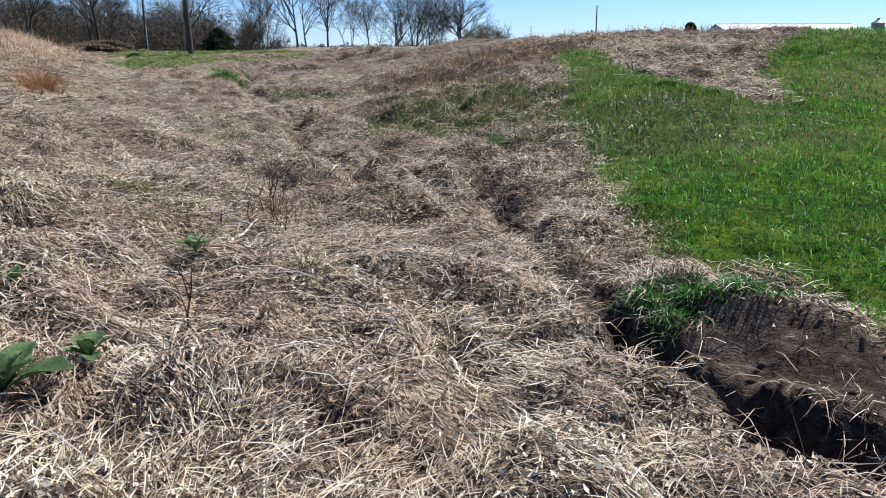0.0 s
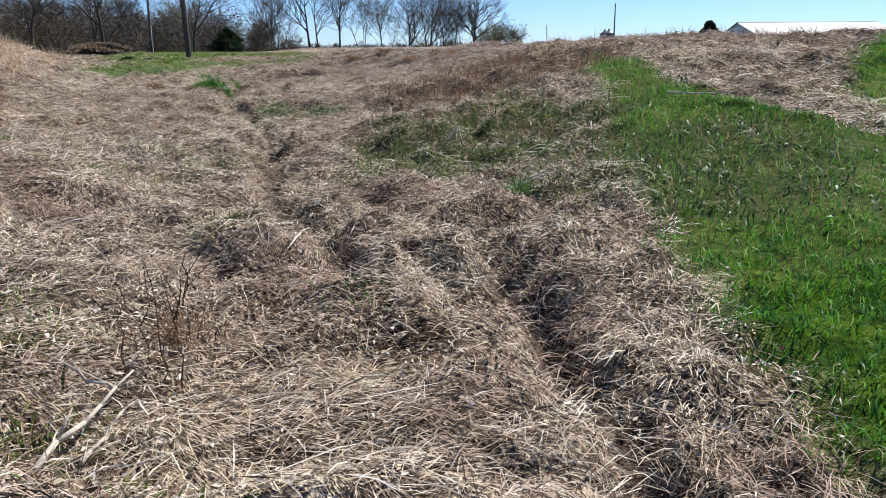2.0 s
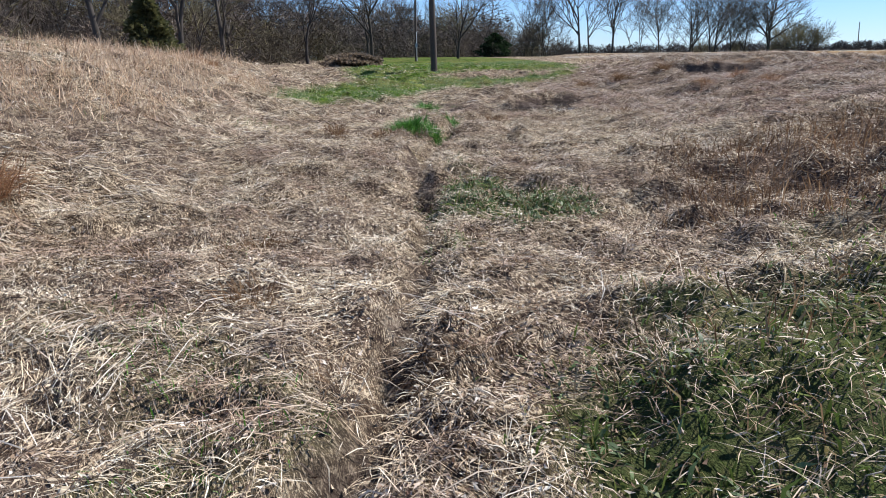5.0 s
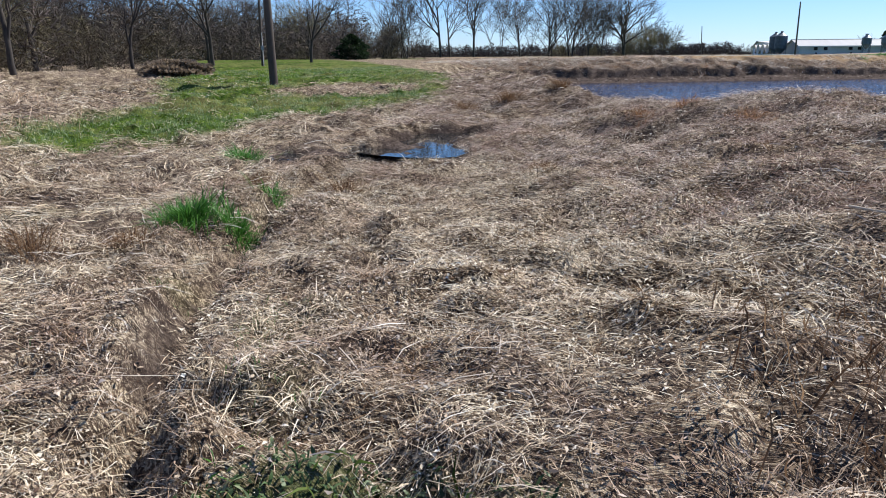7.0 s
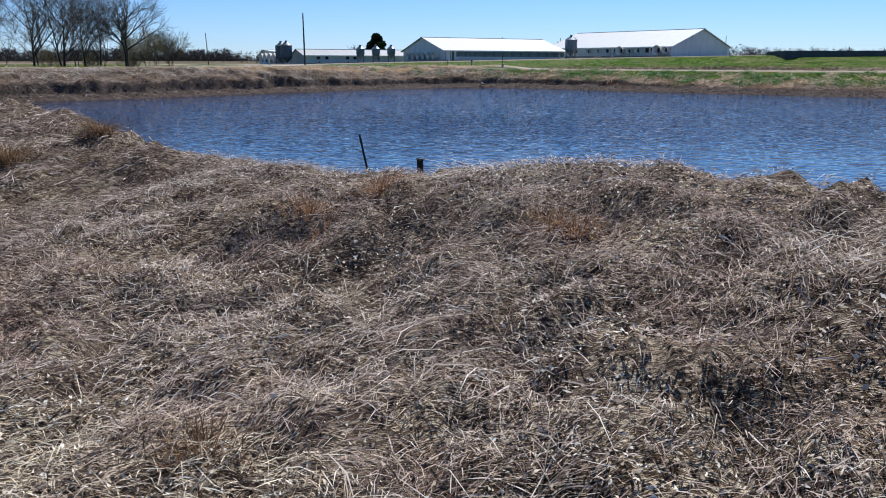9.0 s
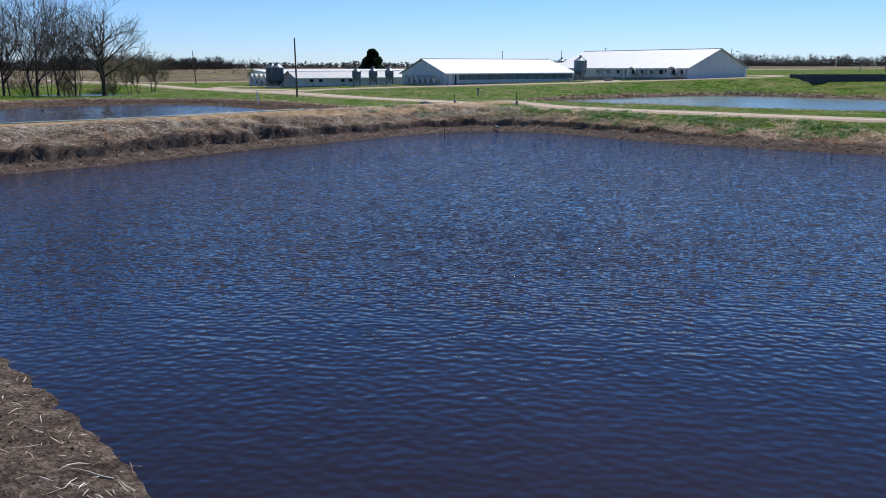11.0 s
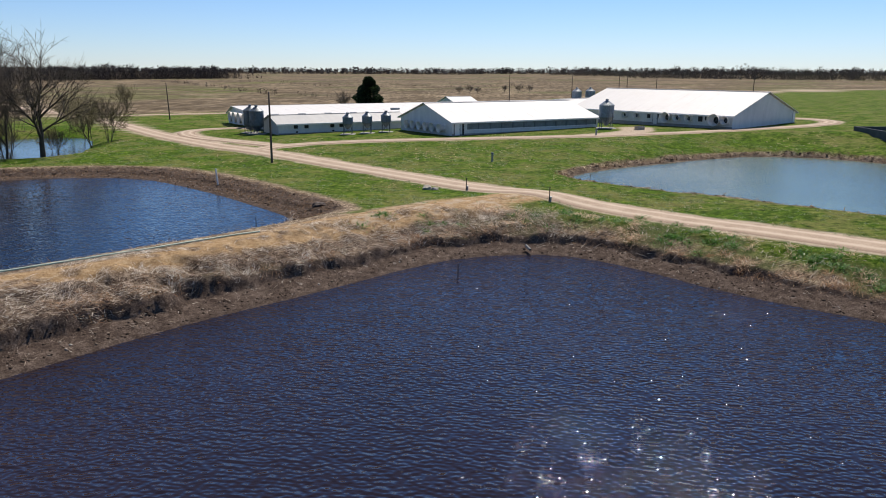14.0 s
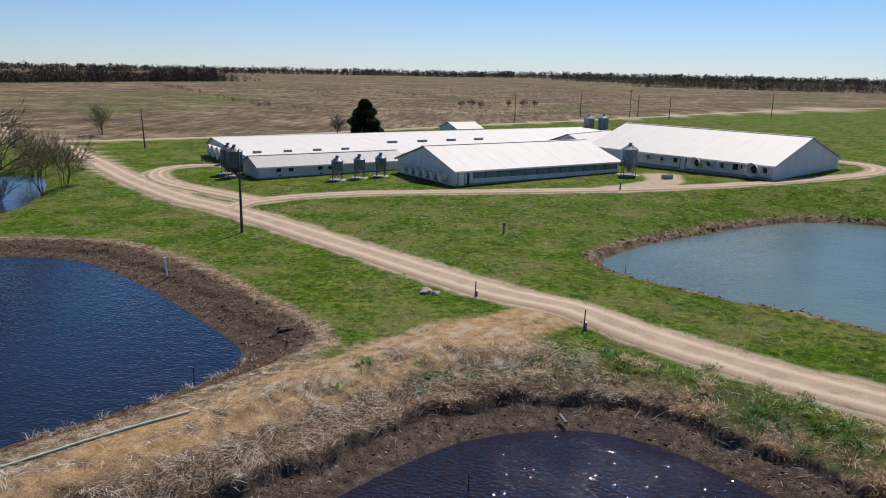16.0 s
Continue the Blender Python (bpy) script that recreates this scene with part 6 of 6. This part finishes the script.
x, y = scatter(rng, -6, -70, 23, -31, 650, lambda x, y: dry_share(x, y) * smooth(6.5, 3, line_dist(x, y, SWALE)[0]) * (0.3 + 0.7 * smooth(0.36, 0.58, fbm(x * 1.1, y * 1.1, 68))))
flakes("straw_flakes", flake_mat, x, y, rng.uniform(0.010, 0.026, len(x)), "crumpled flakes of broken straw over the thatch")
# coarse bleached straw in drifts
x, y = scatter(rng, -10, -70, 22, -30, 26, lambda x, y: dry_share(x, y) * smooth(0.50, 0.62, fbm(x * 0.55, y * 0.55, 67)) * smooth(14, 5, line_dist(x, y, SWALE)[0]))
n = len(x)
blades("bleached_straw", reed_mat, rng, x, y, swirl(x, y, 80) + rng.normal(0, 0.35, n), rng.uniform(0.25, 0.75, n), rng.uniform(0.005, 0.010, n), np.abs(rng.normal(0.10, 0.16, n)), rng.uniform(0.1, 0.6, n), "drifts of coarse bleached straw", up=rng.uniform(0.02, 0.12, n))

# green meadow, weeds, lawn and green patches
def green_keep(near, far):
    def keep(x, y):
        g = shares(x, y)[0]
        d, _ = line_dist(x, y, SWALE)
        return g * (1 - 0.85 * shares(x, y)[6]) * ((d >= near) & (d < far)) * (0.45 + 0.55 * smooth(0.3, 0.6, fbm(x * 1.5, y * 1.5, 70)))
    return keep


for near, far, per, w, hgt, rect in ((0, 7.5, 560, 0.009, 0.12, (0, -72, 28, -36)), (7.5, 17, 150, 0.015, 0.13, (-16, -72, 34, -26)), (17, 48, 44, 0.026, 0.12, (-48, -60, 42, 6))):
    x, y = scatter(rng, *rect, per, green_keep(near, far))
    n = len(x)
    a, ht, wd, up, bow = rng.random(n) * 6.28, hgt * rng.uniform(0.5, 1.4, n), w * rng.uniform(0.6, 1.4, n), rng.uniform(0.7, 1.5, n), rng.uniform(0.1, 1.0, n)
    for mat, m, name, label in ((meadow_mat, x > 3, "green_grass", "fresh green grass growing thick on the slope"), (lawn_mat, x <= 3, "lawn_grass", "pale green short lawn grass beside the puddle")):
        if m.sum() > 50:
            blades(name, mat, rng, x[m], y[m], a[m], ht[m], wd[m], up[m], bow[m], label)
x, y = scatter(rng, 2, -58, 17, -42, 150, lambda x, y: shares(x, y)[6] * (0.4 + 0.6 * vnoise(x * 2, y * 2, 71)))
n = len(x)
blades("weeds", weed_mat, rng, x, y, rng.random(n) * 6.28, rng.uniform(0.08, 0.30, n), rng.uniform(0.008, 0.024, n), rng.uniform(0.3, 1.5, n), rng.uniform(0.0, 1.2, n), "low olive green weeds with dry stems between", "weeds")
x, y = scatter(rng, 3, -50, 7.2, -46, 520, lambda x, y: smooth(1.25, 0.85, np.hypot((x - 5.0) / 1.3, (y + 48.1) / 1.0) + 0.8 * (fbm(x * 1.3, y * 1.3, 32) - 0.5)))
n = len(x)
blades("leafy_weeds", leafy_weed_mat, rng, x, y, rng.random(n) * 6.28, rng.uniform(0.05, 0.14, n), rng.uniform(0.012, 0.03, n), rng.uniform(0.2, 1.2, n), rng.uniform(0.2, 1.2, n), "dense low patch of dark leafy weeds", "weeds", up=0.02)
x, y = scatter(rng, 8, -56, 19, -48, 110, lambda x, y: shares(x, y)[6] * smooth(0.36, 0.6, fbm(x * 1.6, y * 1.6, 72)))
n = len(x)
blades("leafy_weeds", leafy_weed_mat, rng, x, y, rng.random(n) * 6.28, rng.uniform(0.06, 0.18, n), rng.uniform(0.014, 0.035, n), rng.uniform(0.2, 1.3, n), rng.uniform(0.2, 1.2, n), "dark green leafy weeds on the slope", "weeds", up=0.02)
x, y = scatter(rng, 5, -52, 16, -40, 120, lambda x, y: np.maximum(shares(x, y)[5], 0.25 * shares(x, y)[6]))
n = len(x)
blades("brown_weeds", brown_stem_mat, rng, x, y, rng.random(n) * 6.28, rng.uniform(0.15, 0.5, n), rng.uniform(0.006, 0.014, n), rng.uniform(0.6, 1.5, n), rng.uniform(0.0, 0.8, n), "dark brown dead weeds standing on the slope", "weeds")

# dead reeds along the far banks of the lagoon
x, y = scatter(rng, -46, 8, 40, 60, 120, lambda x, y: smooth(2.3, 2.9, bank(x, y)) * smooth(9.0, 7.4, bank(x, y) + 1.6 * (fbm(x * 0.6, y * 0.6, 75) - 0.5)) * (1 - shares(x, y)[3]) * np.where(x + 0.2 * y > 16, 0.09, 1.0) * (0.25 + smooth(0.35, 0.6, fbm(x * 0.7, y * 0.7, 76))))
n = len(x)
blades("dead_reeds", reed_mat, rng, x, y, swirl(x, y, 90) + rng.normal(0, 0.7, n), rng.uniform(0.25, 0.75, n), rng.uniform(0.010, 0.024, n), np.abs(rng.normal(0.16, 0.22, n)), rng.uniform(0.0, 0.4, n), "flattened bleached reeds along the lagoon bank", "reeds")
x, y = scatter(rng, -46, 8, 40, 60, 40, lambda x, y: smooth(2.2, 2.7, bank(x, y)) * smooth(5.2, 3.2, bank(x, y)) * smooth(0.36, 0.56, fbm(x * 0.5, y * 0.5, 77)))
n = len(x)
blades("russet_reeds", russet_mat, rng, x, y, swirl(x, y, 95) + rng.normal(0, 0.8, n), rng.uniform(0.25, 0.6, n), rng.uniform(0.012, 0.03, n), np.abs(rng.normal(0.35, 0.3, n)), rng.uniform(0.2, 1.0, n), "russet dead grass hanging over the cut bank", "reeds")
# broken stalks on the mud shelves
x, y = scatter(rng, -64, -34, 44, 82, 3, lambda x, y: np.maximum(smooth(0.0, 0.3, bank(x, y)) * smooth(3.0, 2.2, bank(x, y)), smooth(0, 0.3, poly_dist(x, y, POND_W)) * smooth(5.5, 4.5, poly_dist(x, y, POND_W))))
n = len(x)
blades("stalk_litter", reed_mat, rng, x, y, rng.random(n) * 6.28, rng.uniform(0.15, 0.6, n), rng.uniform(0.008, 0.02, n), np.abs(rng.normal(0.1, 0.15, n)), rng.uniform(0.1, 0.5, n), "broken reed stalks scattered over the mud shelf", "litter", up=0.01)
x, y = scatter(rng, -64, 24, -14, 82, 16, lambda x, y: smooth(0.1, 0.4, poly_dist(x, y, POND_W)) * smooth(5.5, 4.5, poly_dist(x, y, POND_W) + 3 * smooth(14, 10, bank(x, y))))
n = len(x)
blades("brown_litter", brown_stem_mat, rng, x, y, rng.random(n) * 6.28, rng.uniform(0.15, 0.6, n), rng.uniform(0.02, 0.05, n), np.abs(rng.normal(0.25, 0.3, n)), rng.uniform(0.1, 0.5, n), "dark brown dead stalks over the basin's mud ring", "litter", up=0.01)
x, y = scatter(rng, -10, -36, 12, -14, 16, lambda x, y: smooth(0.0, 0.3, bank(x, y)) * smooth(4.0, 2.6, bank(x, y)) * smooth(0.35, 0.6, fbm(x, y, 78)))
n = len(x)
blades("drift_litter", reed_mat, rng, x, y, rng.random(n) * 6.28, rng.uniform(0.08, 0.5, n), rng.uniform(0.008, 0.022, n), np.abs(rng.normal(0.08, 0.12, n)), rng.uniform(0.1, 0.5, n), "twigs and straw washed up on the mud", "litter", up=0.01)
x, y = scatter(rng, 6, 48, 64, 110, 14, lambda x, y: smooth(0.1, 0.5, poly_dist(x, y, POND_E)) * smooth(2.6, 1.4, poly_dist(x, y, POND_E)) * (0.3 + 0.7 * smooth(0.4, 0.6, fbm(x * 0.4, y * 0.4, 82))))
n = len(x)
blades("shore_litter", brown_stem_mat, rng, x, y, rng.random(n) * 6.28, rng.uniform(0.2, 0.7, n), rng.uniform(0.03, 0.07, n), np.abs(rng.normal(0.3, 0.3, n)), rng.uniform(0.1, 0.5, n), "dark dead stalks along the pond's cut shore", "litter", up=0.01)
x, y = scatter(rng, -60, 40, 64, 118, 0.8, lambda x, y: shares(x, y)[0] * smooth(0.52, 0.66, fbm(x * 0.22, y * 0.22, 83)))
tussocks("straw_tufts", tan_mat, x, y, 9, 0.2, 0.028, 0.2, 0.5, "tufts of dead straw in the green grass")
# coarse green grass on the northern ground, in tufts
x, y = scatter(rng, -60, 44, 50, 112, 2.2, lambda x, y: shares(x, y)[0] * smooth(0.40, 0.62, fbm(x * 0.6, y * 0.6, 79)))
tussocks("green_tufts", lawn_mat, x, y, 9, 0.17, 0.035, 0.16, 0.8, "tufts of coarse green grass on the banks")
x, y = scatter(rng, -14, 24, 40, 56, 1.1, lambda x, y: smooth(3.2, 4.2, bank(x, y)) * smooth(9.5, 6, bank(x, y)) * smooth(0.46, 0.6, fbm(x * 0.4, y * 0.4, 81)) * smooth(-16, 0, x - 0.4 * (y - 45)))
tussocks("bank_weeds", clump_mat, x, y, 60, 0.36, 0.04, 0.34, 0.8, "dark green weed clumps on the lagoon bank", "weeds")
x, y = scatter(rng, -4, 24, 40, 58, 1.0, lambda x, y: smooth(2.6, 3.2, bank(x, y)) * smooth(9.5, 6, bank(x, y)) * smooth(0.48, 0.6, fbm(x * 0.5, y * 0.5, 86)))
tussocks("straw_clumps", tan_mat, x, y, 46, 0.5, 0.028, 0.34, 0.5, "pale dead grass clumps lying over the lagoon bank")
x, y = scatter(rng, -8, 24, 40, 54, 0.8, lambda x, y: smooth(2.3, 2.7, bank(x, y)) * smooth(5.0, 3.4, bank(x, y)) * smooth(0.48, 0.6, fbm(x * 0.5, y * 0.5, 87)))
tussocks("russet_tufts", russet_mat, x, y, 50, 0.5, 0.026, 0.3, 0.6, "russet tufts hanging over the cut of the bank")
x, y = scatter(rng, -40, 22, -12, 60, 3.0, lambda x, y: smooth(-0.5, 0.0, poly_dist(x, y, POND_W)) * smooth(1.2, 0.5, poly_dist(x, y, POND_W)) * smooth(17, 14, bank(x, y)))
tussocks("shore_stalks", reed_mat, x, y, 9, 0.55, 0.022, 0.14, 1.0, "broken reed stalks standing along the basin's edge", "reeds")


def clods(name, x, y, size, label):
    """Lumps of mud and small stones, each a squat uneven octahedron."""
    n = len(x)
    c = np.stack([x, y, ground_z(x, y)], 1)
    axes = np.array([(1, 0, 0), (0, 1, 0), (-1, 0, 0), (0, -1, 0), (0, 0, 0.7), (0, 0, -0.4)], float)
    v = axes[None] * rng.uniform(0.6, 1.4, (n, 6, 1)) * np.reshape(size, (-1, 1, 1))
    t = rng.random(n) * 6.28
    co, si = np.cos(t)[:, None], np.sin(t)[:, None]
    v = np.stack([v[..., 0] * co - v[..., 1] * si, v[..., 0] * si + v[..., 1] * co, v[..., 2]], -1) + c[:, None]
    o = np.arange(n)[:, None] * 6
    f = np.concatenate([o + k for k in ((0, 1, 4), (1, 2, 4), (2, 3, 4), (3, 0, 4), (1, 0, 5), (2, 1, 5), (3, 2, 5), (0, 3, 5))])
    me = raw_mesh(name, v.reshape(-1, 3), f)
    me.materials.append(clod_mat)
    return tagged(new(name, me), label, "mud", kind="stuff")


x, y = scatter(rng, -14, -36, 12, -12, 60, lambda x, y: smooth(-0.1, 0.1, bank(x, y)) * smooth(4.0, 2.4, bank(x, y)) * (0.2 + 0.8 * smooth(0.4, 0.6, fbm(x * 0.9, y * 0.9, 84))))
clods("mud_clods", x, y, 0.012 + 0.035 * rng.random(len(x)) ** 3, "small clods of dark mud and pebbles on the near bank")
x, y = scatter(rng, -46, 8, 40, 60, 9, lambda x, y: smooth(-0.1, 0.2, bank(x, y)) * smooth(3.0, 2.2, bank(x, y)))
clods("mud_clods", x, y, 0.03 + 0.10 * rng.random(len(x)) ** 3, "clods of dark mud along the far shelf")
x, y = scatter(rng, -64, 28, -12, 82, 7, lambda x, y: smooth(0.0, 0.3, poly_dist(x, y, POND_W)) * smooth(5.2, 4.4, poly_dist(x, y, POND_W) + 3 * smooth(14, 10, bank(x, y))))
clods("mud_clods", x, y, 0.03 + 0.12 * rng.random(len(x)) ** 3, "clods of brown mud on the basin's ring")
x, y = scatter(rng, 6, 48, 64, 110, 5, lambda x, y: smooth(0.0, 0.3, poly_dist(x, y, POND_E)) * smooth(1.8, 1.0, poly_dist(x, y, POND_E)))
clods("mud_clods", x, y, 0.05 + 0.18 * rng.random(len(x)) ** 3, "stones and mud lumps along the pond's cut shore")
x, y = scatter(rng, 16.5, -63, 21, -59.5, 90, lambda x, y: smooth(0.7, 0.2, line_dist(x, y, GULLY)[0]))
clods("mud_clods", x, y, 0.01 + 0.04 * rng.random(len(x)) ** 3, "crumbled dark soil along the gully")


def clump(name, mat, x, y, count, length, width, spread, lift, label, category, group=""):
    """One tuft that stands as a thing of its own."""
    ob = tussocks(name, mat, np.array([x]), np.array([y]), count, length, width, spread, lift, label, category)
    co = np.empty(len(ob.data.vertices) * 3, np.float32)
    ob.data.vertices.foreach_get("co", co)
    co = co.reshape(-1, 3) - np.array([x, y, at_ground(x, y)], np.float32)
    ob.data.vertices.foreach_set("co", co.ravel())
    ob.location = (x, y, at_ground(x, y))
    return tagged(ob, group=group)


clump("grass_clump", clump_mat, -1.75, -44.8, 1000, 0.42, 0.014, 0.2, 1.3, "tall lush green grass clump in the dead grass", "grass clump")
clump("grass_clump", clump_mat, -1.25, -44.4, 420, 0.36, 0.014, 0.18, 1.1, "smaller bright green grass clump beside a taller one", "grass clump")
clump("grass_clump", clump_mat, -2.1, -43.1, 200, 0.35, 0.013, 0.2, 0.8, "thin yellow-green grass clump in the dead grass", "grass clump")
clump("grass_clump", clump_mat, -5.6, -41.0, 300, 0.45, 0.014, 0.18, 0.9, "small green clump near the puddle", "grass clump")
clump("grass_clump", clump_mat, 13.5, -54.3, 260, 0.34, 0.009, 0.07, 1.0, "dark green clump below the weeds", "grass clump")
for x, y, n in ((17.45, -60.0, 420), (17.75, -59.95, 420), (18.1, -59.85, 360), (17.62, -60.28, 260), (18.3, -59.75, 260)):
    clump("grass_clump", clump_mat, x, y, n, 0.15, 0.009, 0.14, 0.85, "bright green grass tuft on the lip of the gully", "grass clump", "green tufts on the gully lip")
for x, y, n in ((11.3, -57.0, 420), (14.75, -60.95, 300), (12.6, -60.1, 160), (11.6, -59.9, 200), (13.7, -60.8, 220)):
    clump("grass_clump", weed_mat, x, y, n, 0.16, 0.016, 0.26, 0.6, "low patch of leafy green weeds in straw", "weed patch", "low green weed patches")
for x, y, n, h in ((1.75, -54.2, 520, 0.95), (1.95, -54.45, 420, 0.85), (2.35, -54.9, 200, 0.5), (-14.6, -44.8, 500, 0.8), (-13.8, -44.4, 380, 0.7), (-15.6, -45.6, 300, 0.7), (0.14, -34.9, 160, 0.4), (0.94, -34.5, 170, 0.42), (2.75, -36.37, 160, 0.3), (3.0, -36.6, 130, 0.28), (-4.3, -28.1, 160, 0.4)):
    clump("russet_clump", russet_mat, x, y, n, h * 0.8, 0.009, 0.18, 1.0, "upright russet bunchgrass in the dead grass", "grass clump", "russet bunchgrass clumps")
for x, y, n, h in ((-1.6, -42.1, 300, 0.5), (-1.4, -45.8, 260, 0.42), (-3.2, -42.6, 260, 0.42), (0.4, -39.3, 220, 0.4), (-1.6, -46.9, 260, 0.5), (-5.6, -28.4, 420, 0.6), (-6.6, -30.0, 420, 0.7), (-7.6, -31.0, 380, 0.6), (13.2, -59.3, 160, 0.4), (6.4, -53.0, 260, 0.4), (4.6, -52.0, 260, 0.4)):
    clump("brown_clump", brown_stem_mat, x, y, n, h * 0.75, 0.009, 0.2, 0.9, "dark brown dead weed clump in the grass", "weed clump", "dark brown weed clumps")


def mullein(x, y, size, leaves, seed, label):
    """A rosette of broad blunt woolly leaves, the inner ones upright."""
    r = random.Random(seed)
    t = thing("mullein", pose(x, y, at_ground(x, y) + 0.03, 0, 0, r.uniform(0, 360)), label, "plant", "broad-leaved rosettes in the straw")
    for k in range(leaves):
        bm = bmesh.new()
        inner = k / max(1, leaves - 1)
        ln, wd = size * r.uniform(0.75, 1.0) * (1 - 0.3 * inner), size * r.uniform(0.46, 0.58) * (1 - 0.25 * inner)
        rise = 0.45 + 0.75 * inner
        rows = []
        for i in range(8):
            f = i / 7
            w = wd * 0.5 * min(1.0, 0.25 + 1.5 * f) * math.sqrt(max(0.02, 1 - max(0.0, (f - 0.45) / 0.56) ** 2.4))
            bend = rise + 0.35 * (0.5 - f)
            xx, zz = ln * f * math.cos(bend), ln * f * math.sin(bend)
            wave = 0.05 * wd * math.sin(f * 9 + k)
            rows.append([bm.verts.new((xx, w * c, zz + abs(c) * w * 0.45 + wave * c - (0.012 * size if abs(c) == 0.5 else 0))) for c in (-1, -0.5, 0, 0.5, 1)])
        for p, q in zip(rows, rows[1:]):
            for i in range(4):
                bm.faces.new((p[i], p[i + 1], q[i + 1], q[i]))
        bmesh.ops.solidify(bm, geom=bm.faces[:], thickness=0.005)
        leaf = part("leaf", bm, woolly_leaf_mat, t, "", True)
        leaf.rotation_euler.z = k * 2.4 + r.uniform(-0.3, 0.3)
    return t


mullein(15.35, -63.8, 0.34, 9, 1, "large grey-green broad-leaved rosette in the straw")
mullein(15.3, -63.3, 0.22, 6, 2, "upright broad-leaved rosette in the straw")
mullein(14.15, -61.45, 0.2, 6, 3, "broad-leaved rosette beside bleached sticks")
mullein(13.9, -62.8, 0.17, 5, 4, "small broad-leaved rosette in the straw")
mullein(15.55, -62.7, 0.15, 5, 5, "very small broad-leaved rosette in the straw")


def stick(a, b, r, label, mat=stick_mat, category="stick", group="", fork=0):
    """A dead branch from a to b, heights above the ground, with a slight crook."""
    (ax, ay, az), (bx, by, bz) = a, b
    z0 = at_ground(ax, ay) + (0.07 if ay < -40 and bz < 0.3 else 0.0)
    rnd = random.Random(round(ax * 100))
    bm = bmesh.new()
    p = Vector((0, 0, az))
    end = Vector((bx - ax, by - ay, at_ground(bx, by) - z0 + bz))
    n = 5
    for k in range(n):
        q = Vector((0, 0, az)).lerp(end, (k + 1) / n) + Vector((rnd.uniform(-1, 1), rnd.uniform(-1, 1), rnd.uniform(-0.4, 0.6))) * (0.03 if k < n - 1 else 0)
        ring_tube(bm, p, q, r * (1 - 0.12 * k), r * (1 - 0.12 * (k + 1)), 7)
        if k < fork:
            d = (q - p).normalized()
            ring_tube(bm, q, q + d * 0.25 + Vector((rnd.uniform(-0.2, 0.2), rnd.uniform(-0.2, 0.2), 0.12)), r * 0.5, r * 0.2, 5)
        p = q
    ob = part("stick", bm, mat, None, "", True)
    ob.location = (ax, ay, z0)
    return tagged(ob, label, category, group)


stick((14.0, -60.95, 0.03), (13.5, -60.0, 0.1), 0.018, "pale bleached stick lying on the straw", group="bleached sticks", fork=1)
stick((14.05, -60.75, 0.03), (13.7, -60.15, 0.08), 0.014, "pale bleached stick lying on the straw", group="bleached sticks")
stick((13.6, -60.2, 0.04), (13.15, -60.3, 0.1), 0.012, "thin bleached stick on the straw", group="bleached sticks", fork=2)
for k in range(5):
    stick((13.3 + 0.1 * k, -59.9 + 0.08 * (k % 3), 0.0), (13.25 + 0.13 * k, -59.85 + 0.1 * (k % 2), 0.55 + 0.1 * (k % 3)), 0.006, "upright dry weed stalk in the straw", brown_stem_mat, "weed stalk", "dry weed stalks")
for x, y, h in ((15.1, -62.45, 0.4), (13.2, -59.4, 0.5), (12.7, -58.9, 0.45), (-8.9, -50.3, 0.9), (-8.8, -51.2, 0.8), (-9.0, -48.6, 0.75), (-10.5, -49.6, 0.8), (-7.9, -52.4, 0.7)):
    stick((x, y, 0.0), (x + 0.05, y + 0.03, h), 0.008, "upright dark dead weed stalk in grass", brown_stem_mat, "weed stalk", "dark weed stalks", 3)
for k in range(7):
    a = 2 * math.pi * k / 7
    stick((11.4, -52.0, 0.28), (11.4 + 0.2 * math.cos(a), -52.0 + 0.2 * math.sin(a), 0.02), 0.007, "bleached bent stalk of a dead weed", reed_mat, "weed stalk", "bleached stalks by the weeds")
for a, b in (((13.3, -54.0, 0.1), (14.0, -53.7, 0.12)), ((13.3, -54.1, 0.08), (13.9, -53.75, 0.06)), ((5.6, -42.1, 0.06), (6.5, -42.75, 0.06)), ((14.2, -49.6, 0.1), (15.2, -49.4, 0.1))):
    stick((a[0], a[1], a[2]), (b[0], b[1], b[2]), 0.016, "weathered branch lying in the grass", group="fallen branches")
rnd = random.Random(9)
for k in range(16):
    x = rnd.uniform(-6, 3.5)
    t = (x + 6) / 9.5
    y = -20.5 - 9.5 * t - rnd.uniform(0.6, 2.4)
    a = rnd.uniform(0, 6.28)
    stick((x, y, 0.02), (x + 0.7 * math.cos(a), y + 0.4 * math.sin(a), 0.03), rnd.uniform(0.008, 0.02), "driftwood stick washed onto the mud bank", group="driftwood on the mud")
for k in range(22):
    x = rnd.uniform(-10, 20)
    y = (47.8 if x < 6 else 47.8 - 0.85 * (x - 6)) + rnd.uniform(0.3, 2.0) - (0.9 * max(0, -3 - x))
    a = rnd.uniform(0, 6.28)
    stick((x, y, 0.03), (x + 0.9 * math.cos(a), y + 0.7 * math.sin(a), 0.05 + rnd.uniform(0, 0.25)), rnd.uniform(0.015, 0.03), "bleached branch lying on the far mud bank", group="bleached branches on the far bank")
